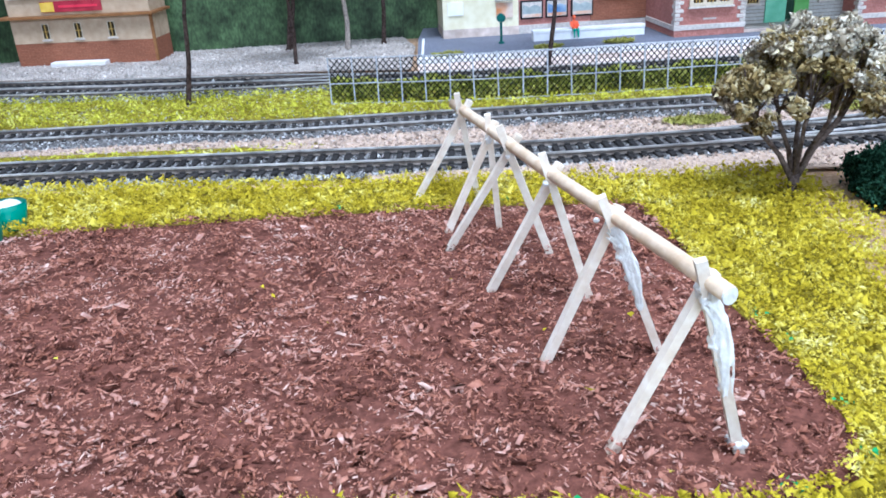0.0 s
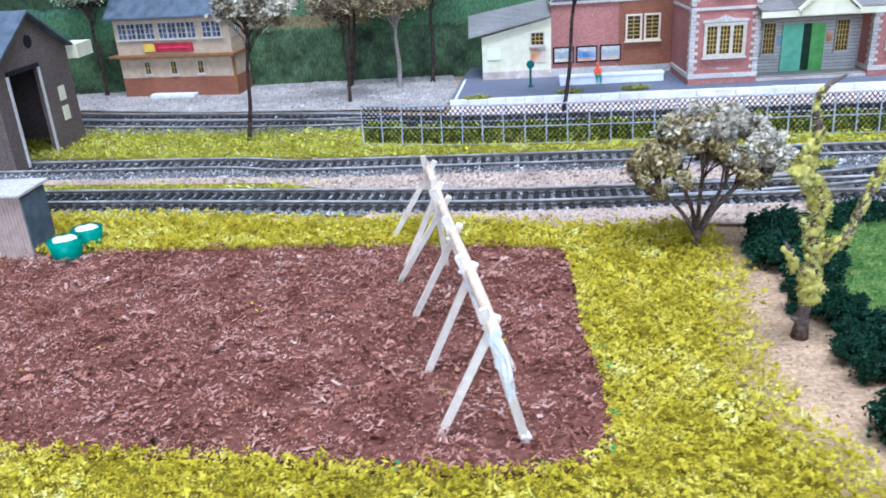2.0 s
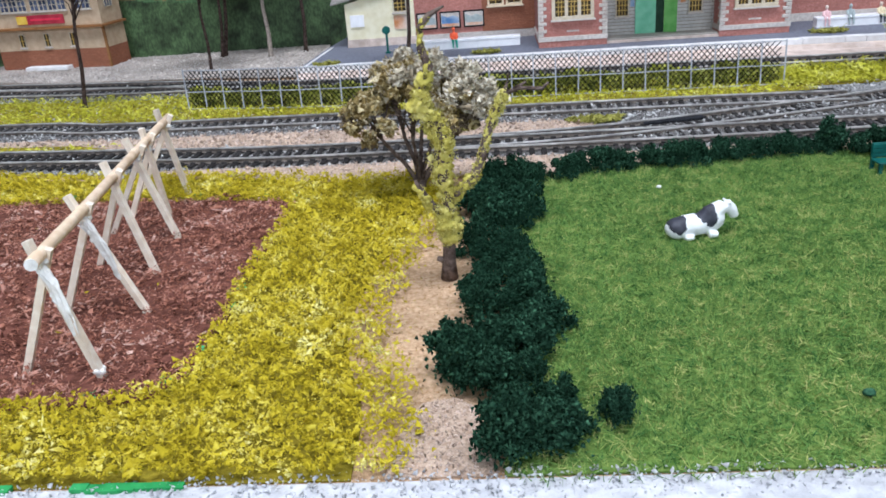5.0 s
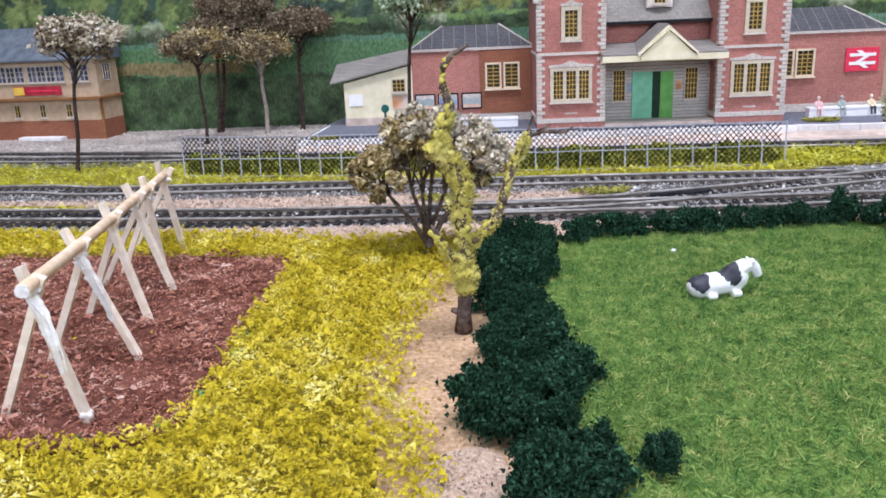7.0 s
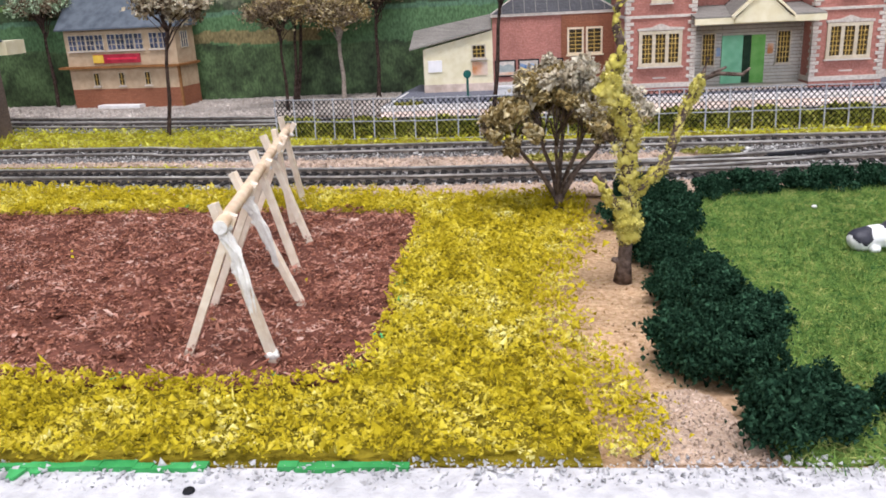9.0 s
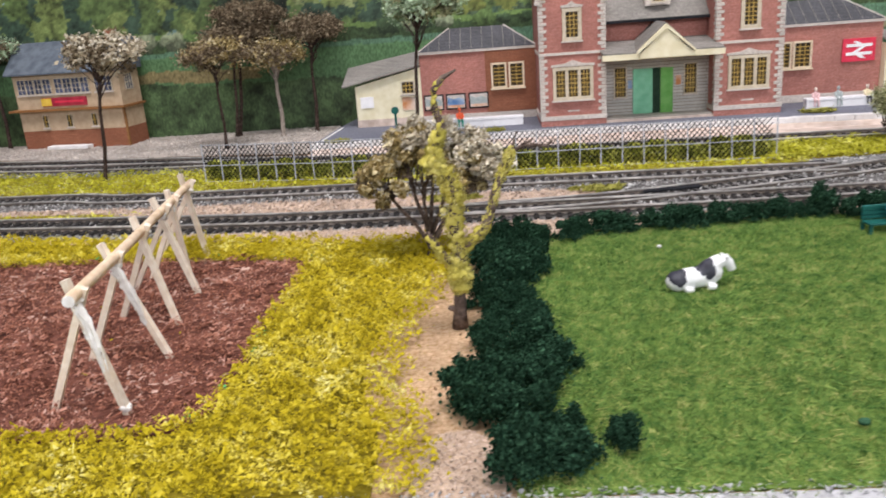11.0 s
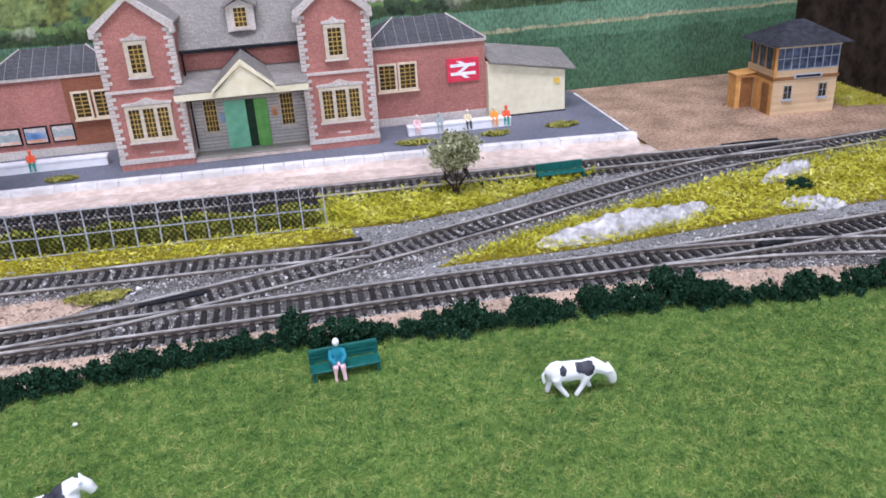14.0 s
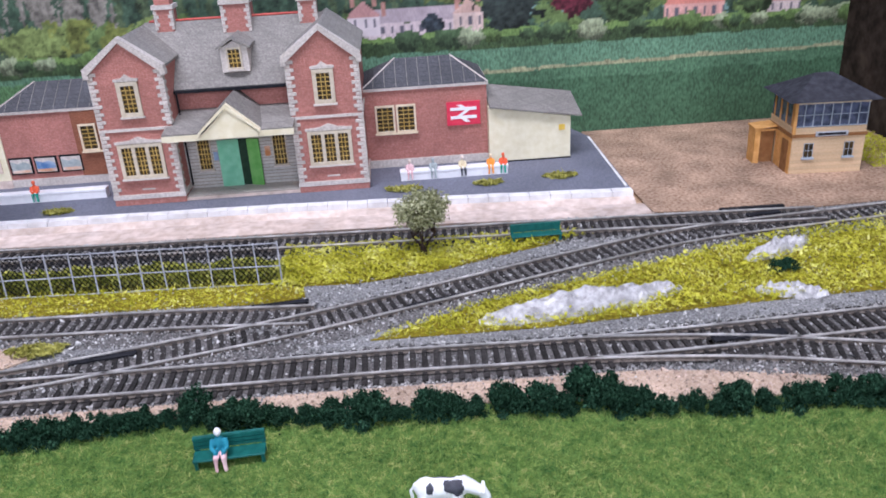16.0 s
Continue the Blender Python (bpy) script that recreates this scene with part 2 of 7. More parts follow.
M = {
    "sand": mat("sandy_scatter", (0.38, 0.235, 0.125), (0.58, 0.40, 0.26), 700, 0.95, 0.6, 0.3, 55, spec=0.1),
    "soil": mat("brown_scatter_ground", (0.27, 0.165, 0.105), (0.50, 0.35, 0.245), 500, 0.95, 0.8, 0.3, 40, spec=0.1),
    "bed": mat("dark_bark_bed", (0.10, 0.038, 0.026), (0.20, 0.078, 0.055), 500, 0.95, 0.6, 0.2, 40, spec=0.1),
    "chip": ramp_mat("red_brown_bark_chips", ((0.0, (0.085, 0.030, 0.020)), (0.30, (0.29, 0.114, 0.072)), (0.64, (0.455, 0.212, 0.146)), (0.93, (0.50, 0.275, 0.215)), (1.0, (0.62, 0.42, 0.34))), 0.9, 0.9, 60, 0.35, 600, 0.05, 0.85),
    # Base kept darker than the turf flakes, painting shade into their gaps.
    "turf_base": mat("yellow_turf_base", (0.16, 0.125, 0.010), (0.30, 0.24, 0.022), 500, 0.95, 0.6, 0.2, 40, spec=0.1),
    "turf": ramp_mat("yellow_green_foam_turf", ((0.0, (0.25, 0.19, 0.009)), (0.25, (0.41, 0.32, 0.015)), (0.55, (0.54, 0.43, 0.027)), (0.84, (0.63, 0.53, 0.085)), (1.0, (0.72, 0.65, 0.24))), 0.95, 1.0, 90, 0.35, 500, 0.03, 0.45),
    "tuft": ramp_mat("olive_turf_tuft", ((0.0, (0.15, 0.14, 0.025)), (0.5, (0.33, 0.31, 0.06)), (1.0, (0.50, 0.47, 0.13))), 0.9, 0.4, 45, 0.2),
    "field": mat("static_grass_mat", (0.075, 0.145, 0.026), (0.175, 0.25, 0.058), 500, 0.95, 0.8, 0.25, 30, spec=0.1),
    "blade": ramp_mat("grass_fibres", ((0.0, (0.036, 0.105, 0.028)), (0.3, (0.115, 0.225, 0.052)), (0.7, (0.215, 0.325, 0.080)), (0.92, (0.32, 0.375, 0.105)), (1.0, (0.43, 0.42, 0.15))), 0.9, 0.8, 230, 0.2, 900, 0.08, 0.85),
    "hedge": mat("dark_green_foam", (0.012, 0.036, 0.021), (0.040, 0.098, 0.054), 900, 1.0, 0.5, 0.25, 60, island=0.6, spec=0.01),
    "ballast": mat("grey_ballast", (0.135, 0.133, 0.130), (0.36, 0.352, 0.342), 900, 0.95, 0.9, 0.2, 25, spec=0.15),
    "pale_ballast": mat("pale_pinkish_ballast", (0.46, 0.325, 0.23), (0.64, 0.485, 0.37), 900, 0.95, 0.7, 0.2, 45, spec=0.1),
    "stone": mat("ballast_grains", (0.23, 0.225, 0.215), (0.49, 0.475, 0.455), 400, 0.95, 0, 0.2, 30, island=0.65, spec=0.12),
    "pale_stone": mat("pale_ballast_grains", (0.44, 0.325, 0.25), (0.64, 0.50, 0.41), 400, 0.95, 0, 0.2, 30, island=0.22, spec=0.1),
    "sleeper": mat("black_plastic_sleeper", (0.020, 0.018, 0.017), (0.050, 0.045, 0.042), 600, 0.8, 0.2, 0.2, 60, rnd=0.3, spec=0.1),
    "rail": mat("dull_nickel_rail", (0.36, 0.335, 0.31), (0.66, 0.62, 0.575), 160, 0.42, 0.1, 0.35, 30, metal=0.35),
    "match": mat("pale_matchwood", (0.74, 0.61, 0.47), (0.86, 0.76, 0.63), 350, 0.75, 0.25, 0.1, 60, rnd=0.1),
    "dowel": mat("round_beech_stick", (0.64, 0.46, 0.30), (0.78, 0.61, 0.44), 250, 0.7, 0.25, 0.1, 60),
    "glue": mat("dried_clear_glue", (0.70, 0.67, 0.62), (0.84, 0.82, 0.78), 500, 0.45, 0.5, 0.1, 80),
    "bark": mat("dark_twig_bark", (0.028, 0.018, 0.014), (0.09, 0.06, 0.05), 600, 0.95, 0.6, 0.2, 60, spec=0.1),
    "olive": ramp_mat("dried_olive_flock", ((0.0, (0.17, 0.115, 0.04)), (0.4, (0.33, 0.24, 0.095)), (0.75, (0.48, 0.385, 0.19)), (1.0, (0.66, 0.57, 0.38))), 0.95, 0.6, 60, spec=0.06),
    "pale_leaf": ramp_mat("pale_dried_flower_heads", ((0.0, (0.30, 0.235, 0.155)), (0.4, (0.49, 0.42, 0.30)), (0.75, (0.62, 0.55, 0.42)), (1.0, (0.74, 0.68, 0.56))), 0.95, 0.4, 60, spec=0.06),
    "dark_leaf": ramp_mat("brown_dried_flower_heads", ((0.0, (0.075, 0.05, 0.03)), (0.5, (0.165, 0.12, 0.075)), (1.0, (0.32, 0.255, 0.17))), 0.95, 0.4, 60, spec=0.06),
    "green_leaf": ramp_mat("soft_green_flock", ((0.0, (0.16, 0.23, 0.12)), (0.5, (0.37, 0.49, 0.31)), (1.0, (0.54, 0.63, 0.46))), 0.95, 0.4, 60, spec=0.1),
    "sage_leaf": ramp_mat("sage_green_flock", ((0.0, (0.13, 0.125, 0.055)), (0.5, (0.32, 0.33, 0.165)), (1.0, (0.56, 0.55, 0.35))), 0.95, 0.4, 60, spec=0.06),
    "lichen": ramp_mat("yellow_green_foam_lichen", ((0.0, (0.27, 0.225, 0.04)), (0.4, (0.51, 0.44, 0.09)), (0.75, (0.66, 0.585, 0.19)), (1.0, (0.77, 0.70, 0.38))), 0.95, 0.6, 160, 0.2, 900, 0.06, 0.6),
    "brick": brick_mat("red_brick_paper", (0.39, 0.162, 0.128), (0.52, 0.235, 0.195), (0.92, 0.80, 0.76), 0.0032, 0.0011),
    "brown_brick": brick_mat("brown_brick_paper", (0.26, 0.10, 0.055), (0.34, 0.14, 0.08), (0.85, 0.7, 0.6), 0.0032, 0.0011),
    "grey_brick": brick_mat("grey_brown_brick_paper", (0.13, 0.095, 0.08), (0.20, 0.15, 0.13), (0.8, 0.75, 0.7), 0.0032, 0.0011),
    "slate": brick_mat("grey_slate_paper", (0.215, 0.195, 0.172), (0.31, 0.285, 0.255), (0.8, 0.8, 0.8), 0.003, 0.0022, 0.08),
    "dark_slate": brick_mat("dark_slate_paper", (0.065, 0.064, 0.07), (0.115, 0.113, 0.12), (0.6, 0.6, 0.6), 0.004, 0.0022, 0.08),
    "stonework": mat("pale_stone_card", (0.48, 0.42, 0.37), (0.64, 0.58, 0.52), 700, 0.85, 0.2, 0.1, 60, rnd=0.08),
    "cream": mat("cream_card", (0.74, 0.66, 0.44), (0.82, 0.75, 0.55), 200, 0.8, 0.1, 0.07, 30),
    "frame_cream": mat("cream_window_frame", (0.52, 0.44, 0.32), (0.62, 0.54, 0.415), 400, 0.8, 0.1, 0.07, 60),
    "glass": mat("dark_printed_pane", (0.018, 0.012, 0.007), (0.075, 0.048, 0.015), 250, 0.5, 0, 0.3, 90, spec=0.2),
    "blue_glass": mat("dark_blue_pane", (0.03, 0.04, 0.07), (0.12, 0.14, 0.22), 200, 0.15, 0, 0.3, 60, spec=0.6),
    "planks": brick_mat("grey_weatherboard_paper", (0.45, 0.42, 0.375), (0.56, 0.525, 0.475), (0.5, 0.48, 0.45), 0.05, 0.0022, 0.12),
    "buff_planks": brick_mat("buff_weatherboard", (0.62, 0.435, 0.255), (0.70, 0.51, 0.315), (0.88, 0.84, 0.78), 0.09, 0.0022, 0.08),
    "bar_dark": mat("amber_printed_glazing_bar", (0.42, 0.27, 0.06), (0.56, 0.39, 0.13), 300, 0.7, 0, 0.15, 40, spec=0.1),
    "door_green": mat("mint_green_door_card", (0.17, 0.48, 0.29), (0.24, 0.57, 0.37), 200, 0.7, 0.1, 0.1, 40),
    "door_dark": mat("doorway_shade", (0.01, 0.03, 0.015), (0.02, 0.05, 0.025), 200, 0.8, 0, 0.1, 40),
    "leaf_green": mat("grass_green_door", (0.11, 0.33, 0.07), (0.17, 0.41, 0.11), 200, 0.7, 0.1, 0.1, 40),
    "tarmac": mat("grey_tarmac_paper", (0.125, 0.13, 0.16), (0.19, 0.195, 0.235), 900, 0.9, 0.3, 0.15, 20),
    "white": mat("white_paint_worn", (0.64, 0.61, 0.59), (0.82, 0.80, 0.79), 120, 0.8, 0.3, 0.08, 40),
    "plat_face": mat("pinkish_card_face", (0.50, 0.385, 0.315), (0.66, 0.54, 0.47), 200, 0.85, 0.3, 0.2, 40),
    "plaster": mat("white_plaster_rock", (0.36, 0.34, 0.335), (0.62, 0.60, 0.59), 260, 0.9, 1.0, 0.25, 90, dist=0.002),
    "snow": mat("white_foam_board", (0.46, 0.455, 0.47), (0.62, 0.615, 0.625), 260, 0.95, 0.8, 0.08, 30, spec=0.1),
    "green_paint": mat("bright_green_paint", (0.02, 0.24, 0.06), (0.05, 0.36, 0.11), 200, 0.6, 0.2, 0.2, 40),
    "fence_grey": mat("pale_grey_plastic", (0.34, 0.35, 0.38), (0.48, 0.49, 0.52), 300, 0.5, 0.1, 0.1, 40),
    "net": mat("dark_netting", (0.006, 0.007, 0.010), (0.016, 0.018, 0.022), 300, 0.8, 0.1, 0.1, 40, spec=0.08),
    "bench_green": mat("dark_teal_paint", (0.004, 0.085, 0.07), (0.01, 0.125, 0.105), 300, 0.5, 0.1, 0.1, 60),
    "tub_green": mat("teal_plastic", (0.004, 0.20, 0.13), (0.01, 0.26, 0.18), 200, 0.35, 0.05, 0.05, 60),
    "cow_white": mat("glossy_white_figure", (0.80, 0.79, 0.78), (0.88, 0.88, 0.88), 300, 0.45, 0.1, 0.05, 60),
    "black_patch": mat("black_paint_patch", (0.025, 0.025, 0.035), (0.06, 0.06, 0.075), 300, 0.5, 0.1, 0.1, 60),
    "fig_pink": mat("pink_paint", (0.70, 0.42, 0.42), (0.80, 0.55, 0.55), 300, 0.6, 0.1, 0.1, 60),
    "fig_teal": mat("teal_paint", (0.01, 0.17, 0.24), (0.02, 0.24, 0.32), 300, 0.6, 0.1, 0.1, 60),
    "fig_red": mat("orange_red_paint", (0.75, 0.09, 0.03), (0.85, 0.15, 0.06), 300, 0.6, 0.1, 0.1, 60),
    "fig_green": mat("sea_green_paint", (0.01, 0.26, 0.18), (0.03, 0.34, 0.24), 300, 0.6, 0.1, 0.1, 60),
    "fig_grey": mat("grey_green_paint", (0.30, 0.34, 0.33), (0.40, 0.44, 0.43), 300, 0.6, 0.1, 0.1, 60),
    "fig_cream": mat("straw_paint", (0.70, 0.58, 0.36), (0.80, 0.68, 0.46), 300, 0.6, 0.1, 0.1, 60),
    "fig_orange": mat("orange_paint", (0.85, 0.28, 0.03), (0.92, 0.36, 0.06), 300, 0.6, 0.1, 0.1, 60),
    "fig_skin": mat("pale_figure_paint", (0.70, 0.56, 0.46), (0.80, 0.67, 0.57), 300, 0.6, 0.1, 0.1, 60),
    "sign_red": mat("red_sign_print", (0.66, 0.03, 0.07), (0.74, 0.05, 0.09), 200, 0.5, 0.05, 0.05, 60),
    "sign_white": mat("white_print", (0.80, 0.78, 0.78), (0.88, 0.86, 0.86), 200, 0.5, 0.05, 0.05, 60),
    "sign_gold": mat("gold_print", (0.70, 0.45, 0.05), (0.80, 0.55, 0.10), 200, 0.5, 0.05, 0.05, 60),
    "sign_maroon": mat("maroon_print", (0.32, 0.02, 0.04), (0.42, 0.04, 0.06), 200, 0.5, 0.05, 0.05, 60),
    "poster_blue": mat("blue_poster_print", (0.08, 0.18, 0.36), (0.40, 0.48, 0.58), 90, 0.5, 0, 0.2, 60),
    "poster_orange": mat("orange_poster_print", (0.55, 0.22, 0.08), (0.72, 0.60, 0.50), 90, 0.5, 0, 0.2, 60),
    "black": mat("black_frame", (0.010, 0.010, 0.012), (0.022, 0.022, 0.026), 300, 0.7, 0.1, 0.1, 60, spec=0.12),
    "far_turf": ramp_mat("bright_green_foam_turf", ((0.0, (0.24, 0.23, 0.018)), (0.25, (0.40, 0.385, 0.028)), (0.55, (0.53, 0.505, 0.05)), (0.84, (0.63, 0.60, 0.11)), (1.0, (0.72, 0.69, 0.28))), 0.95, 0.8, 60, 0.3, 700, 0.04, 0.6),
    "grey_gravel": mat("pale_grey_gravel", (0.33, 0.28, 0.24), (0.53, 0.46, 0.40), 900, 0.95, 0.7, 0.25, 40, spec=0.1),
    "grey_grit": mat("pale_grey_gravel_grains", (0.42, 0.37, 0.33), (0.62, 0.56, 0.505), 400, 0.95, 0, 0.25, 30, island=0.3, spec=0.1),
    "pale_bark": mat("pale_grey_bark", (0.22, 0.18, 0.15), (0.38, 0.32, 0.27), 600, 0.95, 0.6, 0.2, 60, spec=0.1),
    "track_bed": mat("dark_track_ballast", (0.065, 0.060, 0.057), (0.20, 0.185, 0.175), 900, 0.95, 0.9, 0.3, 40, spec=0.1),
    "rail_web": mat("rusty_rail_side", (0.085, 0.068, 0.056), (0.18, 0.15, 0.125), 400, 0.85, 0.2, 0.25, 40, spec=0.15),
    "tree_brown": mat("brown_twig_bark", (0.07, 0.048, 0.038), (0.19, 0.14, 0.115), 600, 0.95, 0.8, 0.25, 90, spec=0.1),
    "turf_bank": ramp_mat("olive_bank_turf", ((0.0, (0.12, 0.135, 0.018)), (0.45, (0.36, 0.38, 0.05)), (1.0, (0.60, 0.58, 0.14))), 0.95, 0.6, 60, 0.2, 900, 0.05),
    "box_buff": mat("tan_buff_card", (0.46, 0.33, 0.215), (0.55, 0.415, 0.28), 200, 0.85, 0.1, 0.1, 30),
    "buff": mat("buff_card", (0.68, 0.55, 0.38), (0.78, 0.65, 0.47), 200, 0.8, 0.1, 0.08, 30),
    "box_orange": mat("orange_brown_timber_card", (0.55, 0.27, 0.07), (0.68, 0.36, 0.12), 250, 0.8, 0.1, 0.1, 30),
    "box_brown": mat("brown_timber_card", (0.22, 0.095, 0.03), (0.30, 0.14, 0.05), 250, 0.8, 0.1, 0.1, 30),
    "roof_grey": mat("blue_grey_card_roof", (0.085, 0.10, 0.12), (0.135, 0.155, 0.18), 150, 0.9, 0.2, 0.1, 30, spec=0.08),
    "black_roof": mat("black_card_roof", (0.022, 0.022, 0.028), (0.05, 0.05, 0.06), 250, 0.75, 0.2, 0.15, 30),
    "ridge_red": mat("red_ridge_tiles", (0.50, 0.08, 0.06), (0.60, 0.13, 0.10), 300, 0.7, 0.1, 0.1, 60),
    "clock_blue": mat("blue_grey_tower_card", (0.30, 0.35, 0.40), (0.40, 0.45, 0.50), 200, 0.7, 0.1, 0.1, 60),
    "dome_green": mat("verdigris_dome", (0.16, 0.24, 0.19), (0.24, 0.33, 0.27), 200, 0.7, 0.1, 0.1, 60),
    "tan_wall": mat("pinkish_ribbed_card", (0.44, 0.32, 0.26), (0.54, 0.41, 0.34), 300, 0.85, 0.1, 0.08, 30),
    "wood_board": mat("dark_brown_board", (0.02, 0.014, 0.011), (0.055, 0.04, 0.03), 120, 0.85, 0.2, 0.3, 20, spec=0.1),
    "room": mat("pale_room_paint", (0.44, 0.44, 0.44), (0.50, 0.50, 0.50), 8, 0.9, 0.05, 0.05, 2),
    "floorboards": mat("brown_carpet", (0.10, 0.08, 0.07), (0.16, 0.13, 0.11), 60, 0.95, 0.3, 0.1, 2),
}


# ---- helpers for building ----
def thing(name, label, category, loc=(0, 0, 0), group="", kind=""):
    ob = new(name)
    ob.location = loc
    ob["at"] = tuple(loc)
    ob.empty_display_size = 0.005
    return tagged(ob, label, category, group, kind)


def origin(ob):
    v = Vector((0, 0, 0))
    while ob:
        v += ob.location
        ob = ob.parent
    return v


def part(name, bm, material, parent=None, label="", smooth=False):
    """One bmesh, in world places, as one mesh object under its thing."""
    me = bpy.data.meshes.new(name)
    if parent is not None:
        bmesh.ops.translate(bm, vec=-origin(parent), verts=bm.verts)
    bmesh.ops.recalc_face_normals(bm, faces=bm.faces)
    bm.to_mesh(me)
    bm.free()
    for m in material if isinstance(material, (list, tuple)) else [material]:
        me.materials.append(M[m] if isinstance(m, str) else m)
    if smooth:
        me.polygons.foreach_set("use_smooth", [True] * len(me.polygons))
    ob = new(name, me)
    ob.parent = parent
    return tagged(ob, label)


def box(bm, x0, x1, y0, y1, z0, z1, bevel=0.0):
    c = bmesh.ops.create_cube(bm, size=1.0, matrix=Matrix.Translation(((x0 + x1) / 2, (y0 + y1) / 2, (z0 + z1) / 2)) @ Matrix.Diagonal((x1 - x0, y1 - y0, z1 - z0, 1)))
    if bevel:
        es = list({e for v in c["verts"] for e in v.link_edges})
        bmesh.ops.bevel(bm, geom=es, offset=bevel, segments=1, affect="EDGES")
    return bm


def B(*a, **k):
    return box(bmesh.new(), *a, **k)


def prism(bm, poly, axis, a, b):
    """A polygon pushed from a to b along an axis; poly gives the two other axes in order."""
    def p(u, v, w):
        return {"x": (w, u, v), "y": (u, w, v), "z": (u, v, w)}[axis]
    lo = [bm.verts.new(p(u, v, a)) for u, v in poly]
    hi = [bm.verts.new(p(u, v, b)) for u, v in poly]
    bm.faces.new(lo), bm.faces.new(hi[::-1])
    for i in range(len(poly)):
        j = (i + 1) % len(poly)
        bm.faces.new((lo[i], lo[j], hi[j], hi[i]))
    return bm


def tube(bm, pts, radii, sides=7, cap=True):
    """A tapered tube along points."""
    pts = [Vector(p) for p in pts]
    rings = []
    for i, p in enumerate(pts):
        d = (pts[min(i + 1, len(pts) - 1)] - pts[max(i - 1, 0)]).normalized()
        a = d.cross(Vector((0, 0, 1)) if abs(d.z) < 0.95 else Vector((1, 0, 0))).normalized()
        b = d.cross(a)
        r = radii[i] if isinstance(radii, (list, tuple)) else radii
        rings.append([bm.verts.new(p + r * (math.cos(2 * math.pi * k / sides) * a + math.sin(2 * math.pi * k / sides) * b)) for k in range(sides)])
    for i in range(len(rings) - 1):
        for k in range(sides):
            j = (k + 1) % sides
            bm.faces.new((rings[i][k], rings[i][j], rings[i + 1][j], rings[i + 1][k]))
    if cap:
        bm.faces.new(rings[0][::-1]), bm.faces.new(rings[-1])
    return bm


def stick(bm, p, q, w, h=None, twist=0.0):
    """A square-sawn stick from p to q."""
    p, q = Vector(p), Vector(q)
    d = (q - p).normalized()
    a = d.cross(Vector((0, 1, 0)) if abs(d.y) < 0.9 else Vector((1, 0, 0))).normalized()
    b = d.cross(a)
    a, b = math.cos(twist) * a + math.sin(twist) * b, math.cos(twist) * b - math.sin(twist) * a
    h = h or w
    vs = [[bm.verts.new(e + sa * a * w / 2 + sb * b * h / 2) for sa, sb in ((-1, -1), (1, -1), (1, 1), (-1, 1))] for e in (p, q)]
    bm.faces.new(vs[0][::-1]), bm.faces.new(vs[1])
    for k in range(4):
        j = (k + 1) % 4
        bm.faces.new((vs[0][k], vs[0][j], vs[1][j], vs[1][k]))
    return bm


def ball(bm, c, r, sub=2, jitter=0.0, seed=0):
    """An ellipsoid; r is a number or three; jitter roughens it."""
    r = (r, r, r) if not isinstance(r, (list, tuple)) else r
    vs = bmesh.ops.create_icosphere(bm, subdivisions=sub, radius=1.0)["verts"]
    for v in vs:
        k = 1 + jitter * noise.noise(v.co * 2.3 + Vector((seed * 7.1, seed * 3.3, 0)))
        v.co = Vector(c) + Vector((v.co.x * r[0], v.co.y * r[1], v.co.z * r[2])) * k
    return bm


def mesh_np(name, V, F, material, parent=None, label="", category="", kind=""):
    """A mesh from arrays: V (n, 3) world places, F (m, 3 or 4) corners."""
    me = bpy.data.meshes.new(name)
    V, F = np.asarray(V, dtype=np.float32), np.asarray(F, dtype=np.int32)
    if parent is not None:
        V = V - np.array(origin(parent), dtype=np.float32)
    me.vertices.add(len(V)), me.loops.add(F.size), me.polygons.add(len(F))
    me.vertices.foreach_set("co", V.ravel())
    me.loops.foreach_set("vertex_index", F.ravel())
    me.polygons.foreach_set("loop_start", np.arange(len(F), dtype=np.int32) * F.shape[1])
    me.update(calc_edges=True)
    me.materials.append(M[material] if isinstance(material, str) else material)
    ob = new(name, me)
    ob.parent = parent
    return tagged(ob, label, category, "", kind)


RNG = np.random.default_rng(7)
CHIP_V = np.array([(-1, -1, -1), (1, -0.8, -1), (0.9, 1, -1), (-0.8, 0.9, -1), (-1, -0.9, 1), (0.8, -1, 1), (1, 0.8, 1), (-0.9, 1, 1)], dtype=float)
CHIP_F = np.array([(4, 5, 6, 7), (0, 1, 5, 4), (1, 2, 6, 5), (2, 3, 7, 6), (3, 0, 4, 7)])
TETRA_V = np.array([(1, 0, -0.5), (-0.6, 0.9, -0.5), (-0.6, -0.9, -0.5), (0, 0, 1)], dtype=float)
TETRA_F = np.array([(0, 1, 3), (1, 2, 3), (2, 0, 3)])
LEAF_V = np.array([(-1, 0, 0.25), (0, -0.55, -0.1), (1, 0, 0.3), (0, 0.6, -0.1)], dtype=float)
LEAF_F = np.array([(0, 1, 3), (1, 2, 3)])
FLAKE_V = np.array([(1.1, 0.0, 0.15), (0.45, 0.75, -0.1), (-0.5, 0.7, 0.1), (-1.0, 0.05, -0.1), (-0.4, -0.75, 0.12), (0.55, -0.65, -0.05)], dtype=float)
FLAKE_F = np.array([(0, 1, 5), (1, 2, 4), (1, 4, 5), (2, 3, 4)])
NEEDLE_V = np.array([(-1.5, 0, 0.1), (0, -0.3, 0), (1.5, 0, 0.15), (0, 0.3, 0.1)], dtype=float)


